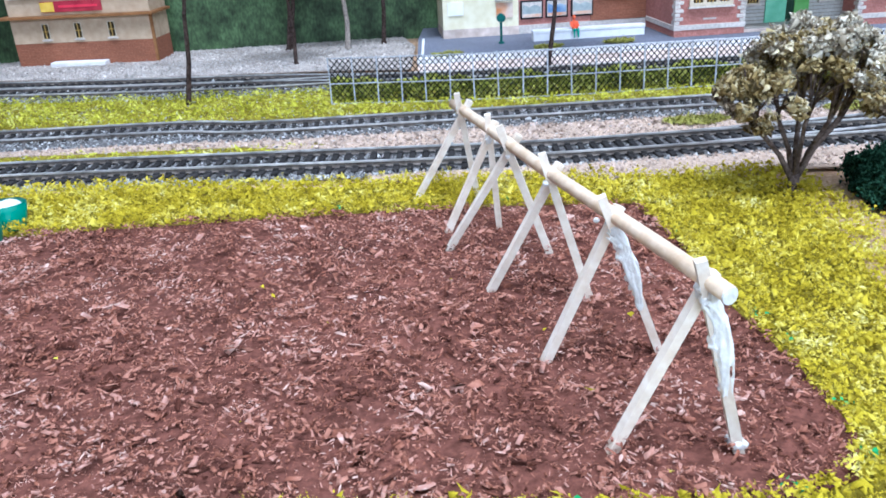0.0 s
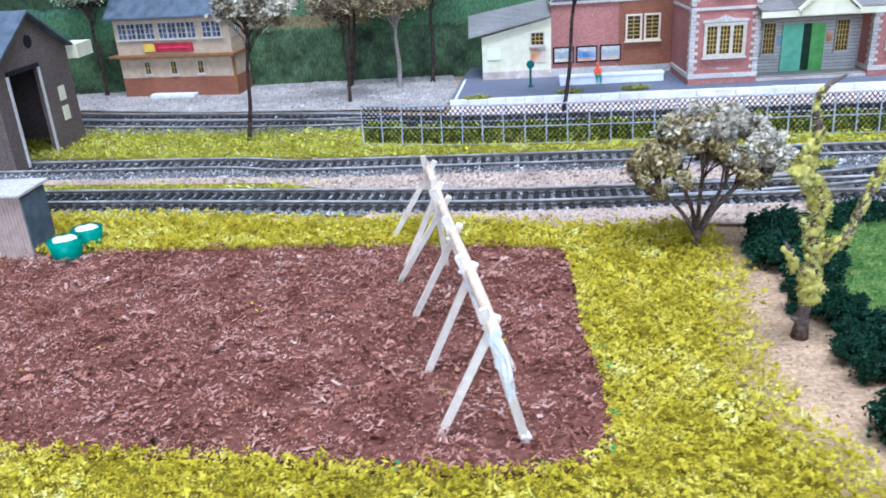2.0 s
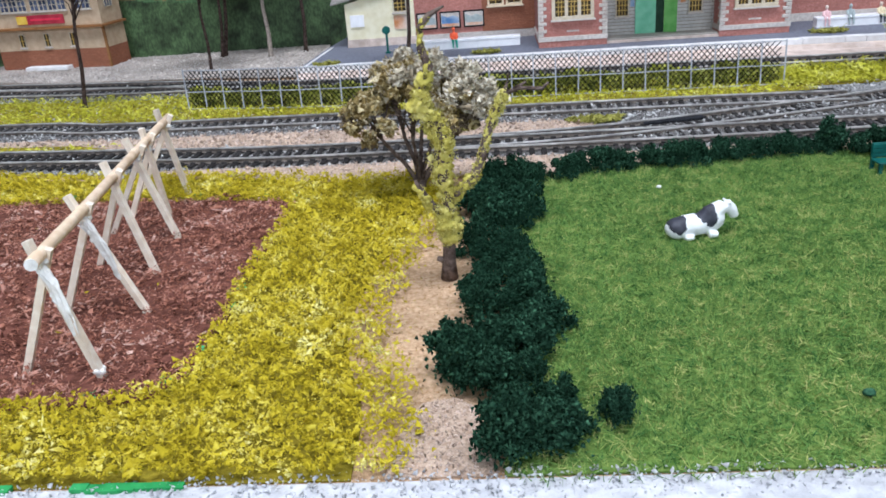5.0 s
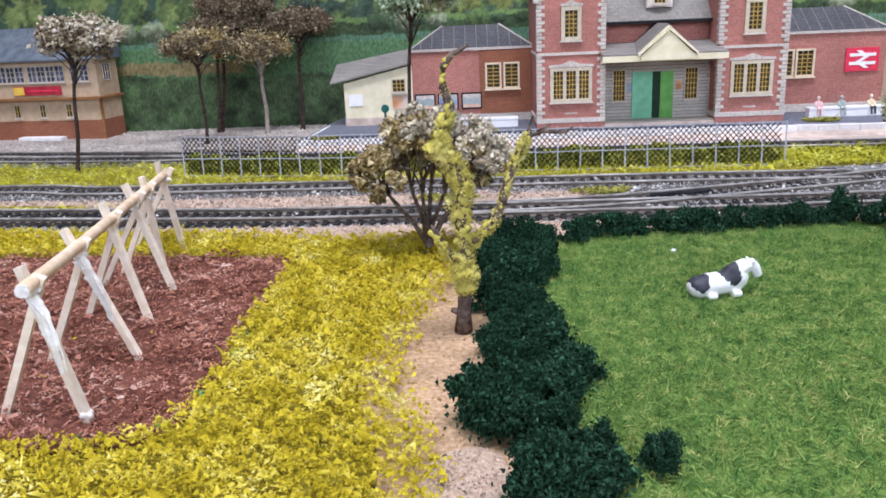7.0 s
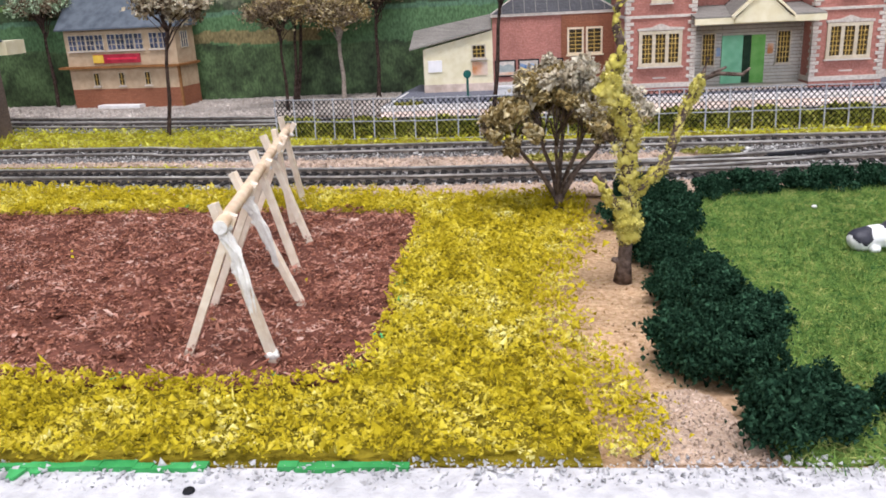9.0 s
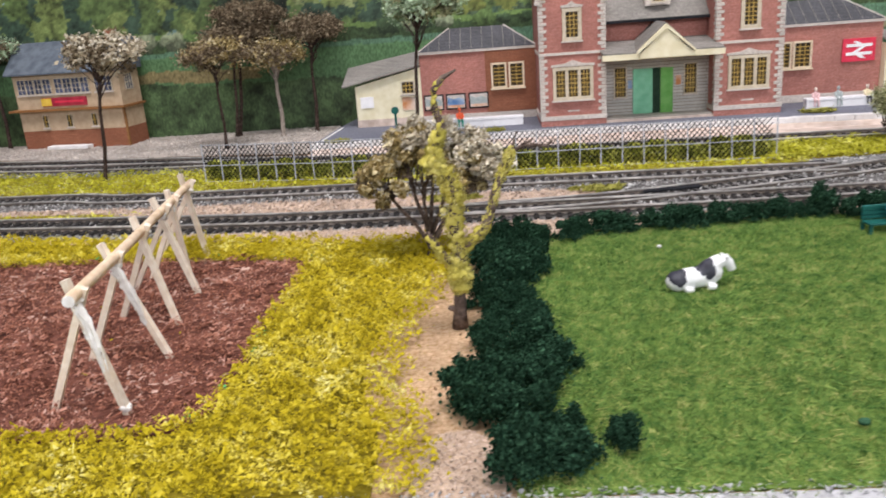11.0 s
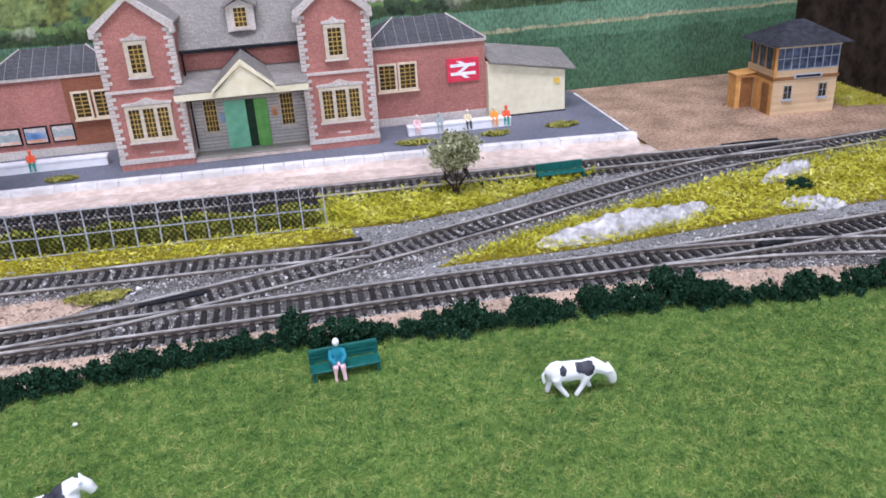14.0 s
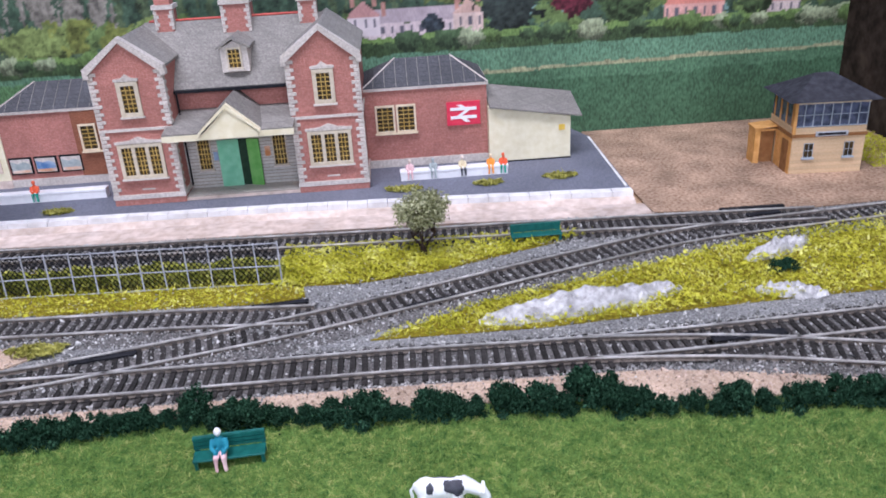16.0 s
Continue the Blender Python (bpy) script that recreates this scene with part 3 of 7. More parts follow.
def turns(n, tilt):
    """n random rotation matrices; tilt in radians spreads them off the upright."""
    a, b, c = RNG.uniform(0, 2 * np.pi, n), RNG.normal(0, tilt, n), RNG.normal(0, tilt, n)
    ca, sa, cb, sb, cc, sc = np.cos(a), np.sin(a), np.cos(b), np.sin(b), np.cos(c), np.sin(c)
    z, o = np.zeros(n), np.ones(n)
    rz = np.stack([np.stack([ca, -sa, z], -1), np.stack([sa, ca, z], -1), np.stack([z, z, o], -1)], 1)
    rx = np.stack([np.stack([o, z, z], -1), np.stack([z, cb, -sb], -1), np.stack([z, sb, cb], -1)], 1)
    ry = np.stack([np.stack([cc, z, sc], -1), np.stack([z, o, z], -1), np.stack([-sc, z, cc], -1)], 1)
    return rz @ rx @ ry


def bits(centres, sizes, protoV, protoF, tilt=0.6, jitter=0.25):
    """Copies of a small shape at centres, sizes (n, 3), turned at random and roughened."""
    n, k = len(centres), len(protoV)
    v = protoV[None] * (1 + RNG.normal(0, jitter, (n, k, 1))) * sizes[:, None, :]
    v = np.einsum("nij,nkj->nki", turns(n, tilt), v) + centres[:, None, :]
    f = protoF[None] + (np.arange(n) * k)[:, None, None]
    return v.reshape(-1, 3), f.reshape(-1, protoF.shape[1])


def inside(poly, x, y):
    """Which of the points lie in the polygon."""
    r = np.zeros(len(x), dtype=bool)
    for (x0, y0), (x1, y1) in zip(poly, poly[1:] + poly[:1]):
        c = (y0 > y) != (y1 > y)
        r ^= c & (x < (x1 - x0) * (y - y0) / (y1 - y0 + 1e-12) + x0)
    return r


def lump(x, y, s, seed=0.0):
    """Smooth wavy field of about -1 to 1 with wave length s."""
    k = 2 * np.pi / s
    return (np.sin(k * x + 1.7 * np.sin(k * 0.6 * y + seed)) + np.sin(k * 0.9 * y + 1.3 * np.sin(k * 0.7 * x + 2 + seed)) + np.sin(k * 0.6 * (x + y) + seed * 3)) / 3


def scatter(poly, n):
    xs, ys = [p[0] for p in poly], [p[1] for p in poly]
    x, y = RNG.uniform(min(xs), max(xs), n), RNG.uniform(min(ys), max(ys), n)
    k = inside(poly, x, y)
    return x[k], y[k]


def sheet(name, poly, z0, z1, material, label, category, kind="structure", parent=None):
    """A slab with the outline of the polygon."""
    ob = part(name, prism(bmesh.new(), poly, "z", z0, z1), material, parent, label)
    return tagged(ob, label, category, "", kind)


def smooth_line(pts, n):
    """n points at even steps along a smooth curve through pts."""
    P = np.array(pts, dtype=float)
    out = []
    for i in range(len(P) - 1):
        p0, p1, p2, p3 = P[max(i - 1, 0)], P[i], P[i + 1], P[min(i + 2, len(P) - 1)]
        for u in np.linspace(0, 1, 24, endpoint=False):
            out.append(0.5 * (2 * p1 + (p2 - p0) * u + (2 * p0 - 5 * p1 + 4 * p2 - p3) * u * u + (3 * p1 - p0 - 3 * p2 + p3) * u ** 3))
    out.append(P[-1])
    out = np.array(out)
    d = np.concatenate([[0], np.cumsum(np.linalg.norm(np.diff(out, axis=0), axis=1))])
    s = np.linspace(0, d[-1], n)
    return np.stack([np.interp(s, d, out[:, k]) for k in range(out.shape[1])], 1), d[-1]


# ---- room, table and backscene ----
for nm, a in (("wall_north", (-2.6, 2.6, 2.0, 2.1, -0.9, 1.6)), ("wall_south", (-2.6, 2.6, -2.1, -2.0, -0.9, 1.6)), ("wall_east", (2.5, 2.6, -2.0, 2.0, -0.9, 1.6)), ("wall_west", (-2.6, -2.5, -2.0, 2.0, -0.9, 1.6))):
    tagged(part(nm, B(*a), "room", None, "plain cream painted room wall"), "plain cream painted room wall", "wall", "", "structure")
tagged(part("ceiling", B(-2.6, 2.6, -2.1, 2.1, 1.6, 1.7), "room"), "plain pale painted ceiling", "ceiling", "", "structure")
tagged(part("floor", B(-2.6, 2.6, -2.1, 2.1, -1.0, -0.9), "floorboards"), "brown carpeted floor", "floor", "", "structure")

FRONT = 0.0705
tagged(part("ground", B(-0.75, 1.05, FRONT, 0.62, -0.02, 0.0), "sand"), "sandy scatter ground of the railway layout board", "ground", "", "structure")
table = thing("table", "white foam board table edge before the layout", "table", (0.1, -0.1, -0.9))
part("tabletop", B(-0.75, 1.05, -0.12, FRONT - 0.0002, -0.03, 0.0004), "snow", table, "white grainy foam board")
part("tabletop_frame", B(-0.74, 1.04, -0.10, 0.60, -0.06, -0.0305), "wood_board", table)
for x in (-0.68, 0.98):
    for y in (-0.06, 0.56):
        part("leg", B(x - 0.025, x + 0.025, y - 0.025, y + 0.025, -0.9, -0.0605), "wood_board", table)
x, y = scatter([(-0.3, 0.064), (0.8, 0.064), (0.8, 0.0750), (-0.3, 0.0750)], 20000)
k = RNG.random(len(x)) < np.where(y > FRONT, np.where(x > 0.09, np.clip((0.0735 + 0.0014 * lump(x, y, 0.02) - y) / 0.003, 0, 1), np.clip((0.0722 - y) / 0.002, 0, 0.5)), 0.25 + 0.75 * np.clip((y - 0.062) / 0.008, 0, 1))
x, y = x[k], y[k]
z = np.where(y > FRONT, 0.0006, 0.0002) + RNG.uniform(0, 0.0004, len(x)) + np.where(y > FRONT, 0, 0.0006 * np.clip((y - 0.066) / 0.004, 0, 1))
V, F = bits(np.stack([x, y, z], 1), RNG.gamma(3, 0.00009, (len(x), 1)) * RNG.uniform(0.6, 1.4, (len(x), 3)), TETRA_V, TETRA_F, 1.0)
mesh_np("foam_crumbs", V, F, "snow", None, "white foam crumbs along the board edge", "crumbs", "stuff")
edge = bmesh.new()
for i in range(140):
    xa = -0.35 + i * 0.0032
    w = noise.noise(Vector((xa * 70, 0, 3)))
    if xa > 0.03 and w < -0.12 or xa > 0.092:
        continue
    box(edge, xa, xa + 0.0034, FRONT - 0.0012 - 0.0012 * w, FRONT + 0.0006 + 0.001 * noise.noise(Vector((xa * 110, 5, 1))), -0.003, 0.0013 + 0.0005 * noise.noise(Vector((xa * 150, 9, 1))))
tagged(part("trim_green", edge, "green_paint"), "bright green painted edge of the layout board", "trim", "", "structure")


for x, y in ((0.045, 0.060), (0.059, 0.0635), (0.075, 0.0575), (0.2, 0.061), (0.31, 0.059), (-0.06, 0.06)):
    sp = thing("pen_mark", "small dark ink spot on the white board edge", "mark", (x, y, 0.0004), group="ink spots")
    part("spot", tube(bmesh.new(), [(x, y, 0.0005), (x, y, 0.0009)], [0.0011, 0.0009], 9), "black", sp)
for x, l in ((0.026, 0.004), (0.0295, 0.0026), (-0.05, 0.003)):
    dr = thing("paint_drip", "green paint drip over the white board edge", "paint drip", (x, FRONT, 0.0005), group="paint drips")
    part("drip", prism(bmesh.new(), [(x - 0.0016, FRONT - 0.001), (x + 0.0016, FRONT - 0.001), (x + 0.0008, FRONT - l), (x - 0.0006, FRONT - l)], "z", 0.0005, 0.0011), "green_paint", dr)


def backscene():
    """A printed landscape on a flat board: sky, hills, woods, hedges, houses and fields, as colours on a fine grid."""
    nx, nz = 860, 215
    X, Z = np.meshgrid(np.linspace(-0.62, 0.72, nx), np.linspace(-0.002, 0.26, nz))
    rng = np.random.default_rng(11)

    def fbm(x, z, f, octaves=5, seed=0):
        r, a = np.zeros_like(x), 0.5
        g = np.random.default_rng(seed)
        for _ in range(octaves):
            t = g.random((64, 64))
            u, v = x * f + g.random() * 50, z * f + g.random() * 50
            i, j = np.floor(u).astype(int), np.floor(v).astype(int)
            fu, fv = u - i, v - j
            fu, fv = fu * fu * (3 - 2 * fu), fv * fv * (3 - 2 * fv)
            q = lambda p, s: t[p % 64, s % 64]
            r += a * ((q(i, j) * (1 - fu) + q(i + 1, j) * fu) * (1 - fv) + (q(i, j + 1) * (1 - fu) + q(i + 1, j + 1) * fu) * fv)
            a, f = a * 0.55, f * 2.1
        return r
    n1, n2, n3 = fbm(X, Z, 20, 5, 1), fbm(X, Z, 90, 5, 2), fbm(X, Z, 330, 4, 3)
    C = np.zeros((nz, nx, 3))
    k = np.clip((Z - 0.135) / 0.06, 0, 1)[..., None]
    C[:] = (1 - k) * np.array((0.66, 0.77, 0.88)) + k * np.array((0.16, 0.36, 0.72))
    cl = np.clip((fbm(X * 0.5, Z * 2.2, 9, 5, 4) - 0.53) * 5, 0, 1)[..., None]
    C = C * (1 - cl) + cl * np.array((0.86, 0.89, 0.92))

    def lay(mask, col, lo=0.6, hi=1.4, n=None):
        s = lo + (hi - lo) * np.clip((n2 if n is None else n) * 1.4 - 0.15, 0, 1)
        col = np.array(col)[None, None] * s[..., None]
        C[mask] = col[mask]
    x1, z1 = X + 0 * Z, Z
    lay(z1 < 0.136 + 0.010 * np.sin(x1 * 13 + 0.5) + 0.006 * n1, (0.30, 0.40, 0.50), 0.9, 1.1)
    lay(z1 < 0.117 + 0.008 * np.sin(x1 * 14 + 1) + 0.01 * n2, (0.16, 0.26, 0.24), 0.8, 1.15)
    # woods: each tree is a ragged crown with its own tone
    def crown_at(cx, cz, w, h, col, power=2.0):
        i0, i1 = max(int((cx - 2 * w + 0.62) / 1.34 * nx), 0), min(int((cx + 2 * w + 0.62) / 1.34 * nx) + 1, nx)
        if i1 <= i0:
            return
        sl = (slice(None), slice(i0, i1))
        x, z, a2, a3 = X[sl], Z[sl], n2[sl], n3[sl]
        d = np.abs((x - cx) / w) ** power + np.abs((z - cz) / h) ** power + (a2 - 0.5) * 1.5 + (a3 - 0.5) * 1.2
        tone = np.clip(0.8 + 0.45 * (z - cz) / h - 0.25 * (x - cx) / w + 2.4 * (a3 - 0.5) + 0.9 * (a2 - 0.5), 0.2, 2.0)
        k = d < 1
        C[sl][k] = (np.array(col)[None, None] * tone[..., None])[k]
    G1, G2, G3, G4, GR = (0.10, 0.15, 0.05), (0.045, 0.08, 0.05), (0.17, 0.22, 0.07), (0.24, 0.28, 0.12), (0.17, 0.155, 0.13)
    zones = ((-0.62, -0.06, 0.13, 0.018, 0.012, (G1, G3, G2), 60), (-0.015, 0.115, 0.134, 0.022, 0.014, (G3, G4, G3), 26), (0.08, 0.19, 0.142, 0.026, 0.0065, (GR, GR, G2), 46),
             (0.18, 0.40, 0.138, 0.024, 0.0065, (G2, G2, (0.07, 0.10, 0.05)), 80), (0.39, 0.73, 0.158, 0.020, 0.017, (G1, G3, G2, G4), 70), (0.39, 0.73, 0.134, 0.018, 0.014, (G1, G3, G2), 60),
             (0.13, 0.23, 0.108, 0.014, 0.012, (G3, G1, (0.14, 0.16, 0.04)), 22), (-0.62, 0.13, 0.104, 0.014, 0.014, (G1, G2, G3), 60), (0.22, 0.73, 0.102, 0.013, 0.012, (G2, G1, G1), 60), (-0.62, 0.73, 0.088, 0.010, 0.011, (G2, G1, (0.06, 0.09, 0.05)), 120))
    for xa, xb, ztop, h, w, cols, m in zones:
        for i in range(m):
            cx, k = xa + (xb - xa) * (i + rng.random()) / m, rng.uniform(0.75, 1.25)
            crown_at(cx, ztop - h * k * rng.uniform(0.8, 1.5), w * k, h * k, cols[rng.integers(len(cols))])
    for cx, zt, w in ((-0.049, 0.172, 0.016), (-0.021, 0.181, 0.019)):
        crown_at(cx, (zt + 0.085) / 2, w, (zt - 0.085) / 2, (0.035, 0.055, 0.03), 3.0)
    # houses among the trees
    for hx, hz, w, h, wall, roof in ((0.392, 0.084, 0.082, 0.014, (0.62, 0.50, 0.50), (0.42, 0.34, 0.36)), (0.352, 0.088, 0.024, 0.017, (0.72, 0.62, 0.62), (0.50, 0.26, 0.24)), (0.428, 0.086, 0.022, 0.018, (0.66, 0.50, 0.44), (0.55, 0.36, 0.30)), (0.595, 0.083, 0.046, 0.016, (0.62, 0.34, 0.29), (0.58, 0.22, 0.17)), (0.66, 0.083, 0.03, 0.012, (0.55, 0.45, 0.42), (0.40, 0.25, 0.22))):
        wob = 0.0012 * (n3 - 0.5)
        body = (np.abs(X - hx) < w / 2) & (Z > hz - 0.004) & (Z < hz + h * 0.6 + wob)
        rf = (np.abs(X - hx) < w / 2 * 1.04 - np.maximum(Z - hz - h * 0.6, 0) * 1.1) & (Z >= hz + h * 0.6) & (Z < hz + h * 1.35)
        lay(body, wall, 0.75, 1.15), lay(rf, roof, 0.75, 1.2)
        win = body & (np.mod((X - hx) / 0.007, 1) < 0.3) & (np.abs(Z - hz - h * 0.3) < h * 0.18)
        lay(win, (0.12, 0.11, 0.13), 0.9, 1.1)
        for q in (-0.3, 0.33):
            lay((np.abs(X - hx - q * w) < 0.0016) & (Z > hz + h) & (Z < hz + h * 1.65), (0.40, 0.20, 0.16))
    for cx, cz, w, h, col in ((0.459, 0.099, 0.023, 0.022, (0.03, 0.04, 0.035)), (0.505, 0.104, 0.016, 0.015, (0.16, 0.028, 0.045)), (0.402, 0.088, 0.007, 0.01, (0.04, 0.05, 0.06)), (0.545, 0.098, 0.02, 0.018, (0.06, 0.10, 0.04)), (0.64, 0.10, 0.016, 0.02, (0.07, 0.11, 0.045))):
        crown_at(cx, cz, w, h, col)
    # the long hedge, fields and a pale path
    lay(z1 < 0.083 + 0.006 * (n2 - 0.5), (0.15, 0.24, 0.07), 0.8, 1.2)
    lay((z1 < 0.0785 + 0.007 * (n2 - 0.4)), (0.045, 0.075, 0.03), 0.4, 1.5, n3)
    for i in range(90):
        cx, r = rng.uniform(-0.62, 0.73), rng.uniform(0.003, 0.008)
        d = ((X - cx) / (1.4 * r)) ** 2 + ((Z - 0.079) / r) ** 2 + (n3 - 0.5) * 1.5
        tone = np.clip(0.8 + 0.8 * (Z - 0.079) / r + 1.6 * (n3 - 0.5), 0.3, 2)
        col = ((0.10, 0.16, 0.05), (0.26, 0.30, 0.18), (0.06, 0.10, 0.045))[i % 3]
        C[d < 1] = (np.array(col)[None, None] * tone[..., None])[d < 1]
    lay(z1 < 0.0700 + 0.004 * (n2 - 0.5), (0.105, 0.205, 0.125), 0.8, 1.25, n1)
    lay((z1 < 0.0660 + 0.004 * (n2 - 0.5)) & (x1 < 0.16), (0.10, 0.20, 0.085), 0.75, 1.3, n1)
    lay((np.abs(z1 - 0.0525 - 0.012 * (x1 - 0.45)) < 0.0016 + 0.0035 * (n2 - 0.5)) & (x1 > 0.3), (0.30, 0.29, 0.17), 0.8, 1.2)
    lay((z1 < 0.0515 + 0.012 * (x1 - 0.45)) & (x1 > 0.16), (0.075, 0.155, 0.085), 0.75, 1.3, n1)
    lay((np.abs(z1 - 0.050) < 0.0045 + 0.006 * (n2 - 0.5)) & (np.abs(x1 + 0.09) < 0.06 + 0.05 * (n1 - 0.5)), (0.25, 0.20, 0.09), 0.8, 1.2)
    lay(z1 < 0.043 + 0.010 * (x1 - 0.45) + 0.006 * (n2 - 0.5), (0.055, 0.118, 0.062), 0.6, 1.4, 0.5 * n1 + 0.5 * n3)
    lay((z1 < 0.044 + 0.02 * (n1 - 0.5)) & (x1 < 0.1), (0.07, 0.115, 0.048), 0.35, 1.7, (0.6 * n2 + 0.4 * n1 - 0.5) * 2.4 + 0.5)
    woodland = np.clip((0.14 - X) / 0.08, 0, 1) * np.clip((0.135 - Z) / 0.02, 0, 1)
    C *= (1 - 0.28 * woodland)[..., None]
    grain = np.clip((0.095 - Z) / 0.02, 0.25, 1) * (C[..., 2] < 0.5)
    V = np.stack([X, np.full_like(X, 0.598), Z], -1).reshape(-1, 3)
    idx = np.arange(nx * nz).reshape(nz, nx)
    F = np.stack([idx[:-1, :-1], idx[:-1, 1:], idx[1:, 1:], idx[1:, :-1]], -1).reshape(-1, 4)
    m = bpy.data.materials.new("printed_landscape_paper")
    m.use_nodes = True
    n, l = m.node_tree.nodes, m.node_tree.links
    at = n.new("ShaderNodeVertexColor")
    at.layer_name = "print"
    tc, mp, fine, rg, mix = n.new("ShaderNodeTexCoord"), n.new("ShaderNodeMapping"), n.new("ShaderNodeTexNoise"), n.new("ShaderNodeMapRange"), n.new("ShaderNodeMix")
    mp.inputs["Scale"].default_value = (1.0, 1.0, 0.55)
    fine.inputs["Scale"].default_value, fine.inputs["Detail"].default_value = 620, 4
    rg.inputs["From Min"].default_value, rg.inputs["From Max"].default_value = 0.32, 0.68
    rg.inputs["To Min"].default_value, rg.inputs["To Max"].default_value = 0.62, 1.4
    mix.data_type, mix.blend_type = "RGBA", "MULTIPLY"
    l.new(tc.outputs["Object"], mp.inputs["Vector"]), l.new(mp.outputs["Vector"], fine.inputs["Vector"])
    l.new(fine.outputs["Fac"], rg.inputs["Value"]), l.new(rg.outputs["Result"], mix.inputs["B"])
    l.new(at.outputs["Color"], mix.inputs["A"]), l.new(at.outputs["Alpha"], mix.inputs["Factor"])
    l.new(mix.outputs["Result"], n["Principled BSDF"].inputs["Base Color"])
    n["Principled BSDF"].inputs["Roughness"].default_value = 0.55
    n["Principled BSDF"].inputs["Specular IOR Level"].default_value = 0.25
    ob = mesh_np("backdrop", V, F, m, None, "printed landscape backscene with trees, fields and sky", "backdrop", "structure")
    la = ob.data.color_attributes.new("print", "FLOAT_COLOR", "POINT")
    la.data.foreach_set("color", np.concatenate([np.clip(C, 0, 1).reshape(-1, 3), grain.reshape(-1, 1)], 1).astype(np.float32).ravel())


backscene()
tagged(part("backdrop_board", B(-0.66, 0.725, 0.6, 0.612, -0.002, 0.262), "wood_board"), "board that carries the printed backscene", "backdrop", "", "structure")
tagged(part("wall_board", B(0.713, 0.725, 0.30, 0.5975, 0.0, 0.26), "wood_board"), "dark brown wooden end board", "board", "", "structure")

# ---- ground covers ----
BED = [(-0.30, 0.254), (-0.15, 0.2435), (-0.09, 0.2450), (0.0, 0.2405), (0.045, 0.2365), (0.0820, 0.230), (0.0835, 0.198), (0.0815, 0.16), (0.0835, 0.135), (0.0825, 0.112), (0.0765, 0.1015), (0.066, 0.0980), (0.054, 0.0975), (0.03, 0.0995), (0.0, 0.1045), (-0.045, 0.1090), (-0.09, 0.1120), (-0.30, 0.120)]
tagged(sheet("ground_bed", BED, 0.0004, 0.0012, "bed", "dark bed of bark mulch on the layout", "ground"), kind="structure")
def mulch(n, length, narrow, thick, lift, shape, faces, tilt):
    x, y = scatter(BED, n)
    z = 0.0015 + 0.0012 * lump(x, y, 0.021) + 0.0013 * lump(x, y, 0.009, 2) + 0.0008 * lump(x, y, 0.0036, 5)
    L = RNG.gamma(2.0, length / 2, len(x)) + 0.3 * length
    return bits(np.stack([x, y, z + RNG.uniform(0, lift, len(x))], 1), np.stack([L, L * RNG.uniform(narrow, narrow * 2.6, len(x)), RNG.uniform(thick * 0.5, thick * 1.4, len(x))], 1), shape, faces, tilt)


V, F = mulch(46000, 0.00035, 0.19, 0.00013, 0.0011, CHIP_V, CHIP_F, 0.42)
VF, FF = mulch(140000, 0.00030, 0.13, 0.0001, 0.0015, LEAF_V, LEAF_F, 0.55)
VG, FG = mulch(1900, 0.00062, 0.28, 0.00016, 0.0013, FLAKE_V, FLAKE_F, 0.35)
mesh_np("bark_litter", np.concatenate([VF, VG]), np.concatenate([FF, FG + len(VF)]), "chip", None, "fine bark slivers and flakes over the garden bed", "mulch", "stuff")
gx, gy = np.array([0.0822, 0.0845, 0.0825, 0.0838, 0.0850, 0.0832, 0.0790, 0.0700, 0.0420, -0.0100, 0.0640, 0.0300]), np.array([0.2290, 0.2030, 0.1740, 0.1520, 0.1410, 0.1180, 0.1040, 0.2330, 0.2370, 0.2410, 0.0985, 0.0995])
VG, FG = bits(np.stack([np.repeat(gx, 7), np.repeat(gy, 7), np.full(84, 0.0036)], 1) + RNG.normal(0, 0.0009, (84, 3)) * (1, 1, 0.2), RNG.uniform(0.0003, 0.0008, (84, 3)), LEAF_V, LEAF_F, 0.5)
mesh_np("green_flecks", VG, FG, "green_paint", None, "bright green scraps along the edge of the bed", "flecks", "stuff")
x2, y2 = scatter(BED, 40)
V2, F2 = bits(np.stack([x2, y2, 0.0034 + 0 * x2], 1), RNG.uniform(0.0004, 0.0010, (len(x2), 3)), LEAF_V, LEAF_F, 0.5)
mesh_np("turf_flecks", V2, F2, "turf", None, "stray yellow-green turf flakes on the mulch", "turf", "stuff")
mesh_np("bark_mulch", V, F, "chip", None, "red-brown bark chippings covering a garden bed", "mulch", "stuff")


def turf(poly, n, label, size=0.0011, height=0.0016, keep=None, hole=None, material="turf", shape=(LEAF_V, LEAF_F)):
    x, y = scatter(poly, n)
    if hole:
        k = ~inside(hole, x, y)
        x, y = x[k], y[k]
    if keep is not None:
        k = RNG.random(len(x)) < keep(x, y)
        x, y = x[k], y[k]
    z = height * (0.6 + 0.3 * lump(x, y, 0.012, 1) + 0.65 * lump(x, y, 0.0045, 4)) + RNG.uniform(0, height * 0.7, len(x))
    z = np.maximum(z, 0.0)
    s = RNG.gamma(3, size / 3, (len(x), 1)) * np.where(RNG.random((len(x), 1)) < 0.65, RNG.uniform((0.7, 0.55, 0.4), (1.2, 1.0, 1.1), (len(x), 3)), RNG.uniform((1.0, 0.25, 0.4), (1.7, 0.45, 1.2), (len(x), 3)))
    V, F = bits(np.stack([x, y, z + 0.0006], 1), s, shape[0], shape[1], 0.6, 0.25)
    return mesh_np("turf", V, F, material, None, label, "turf", "stuff")


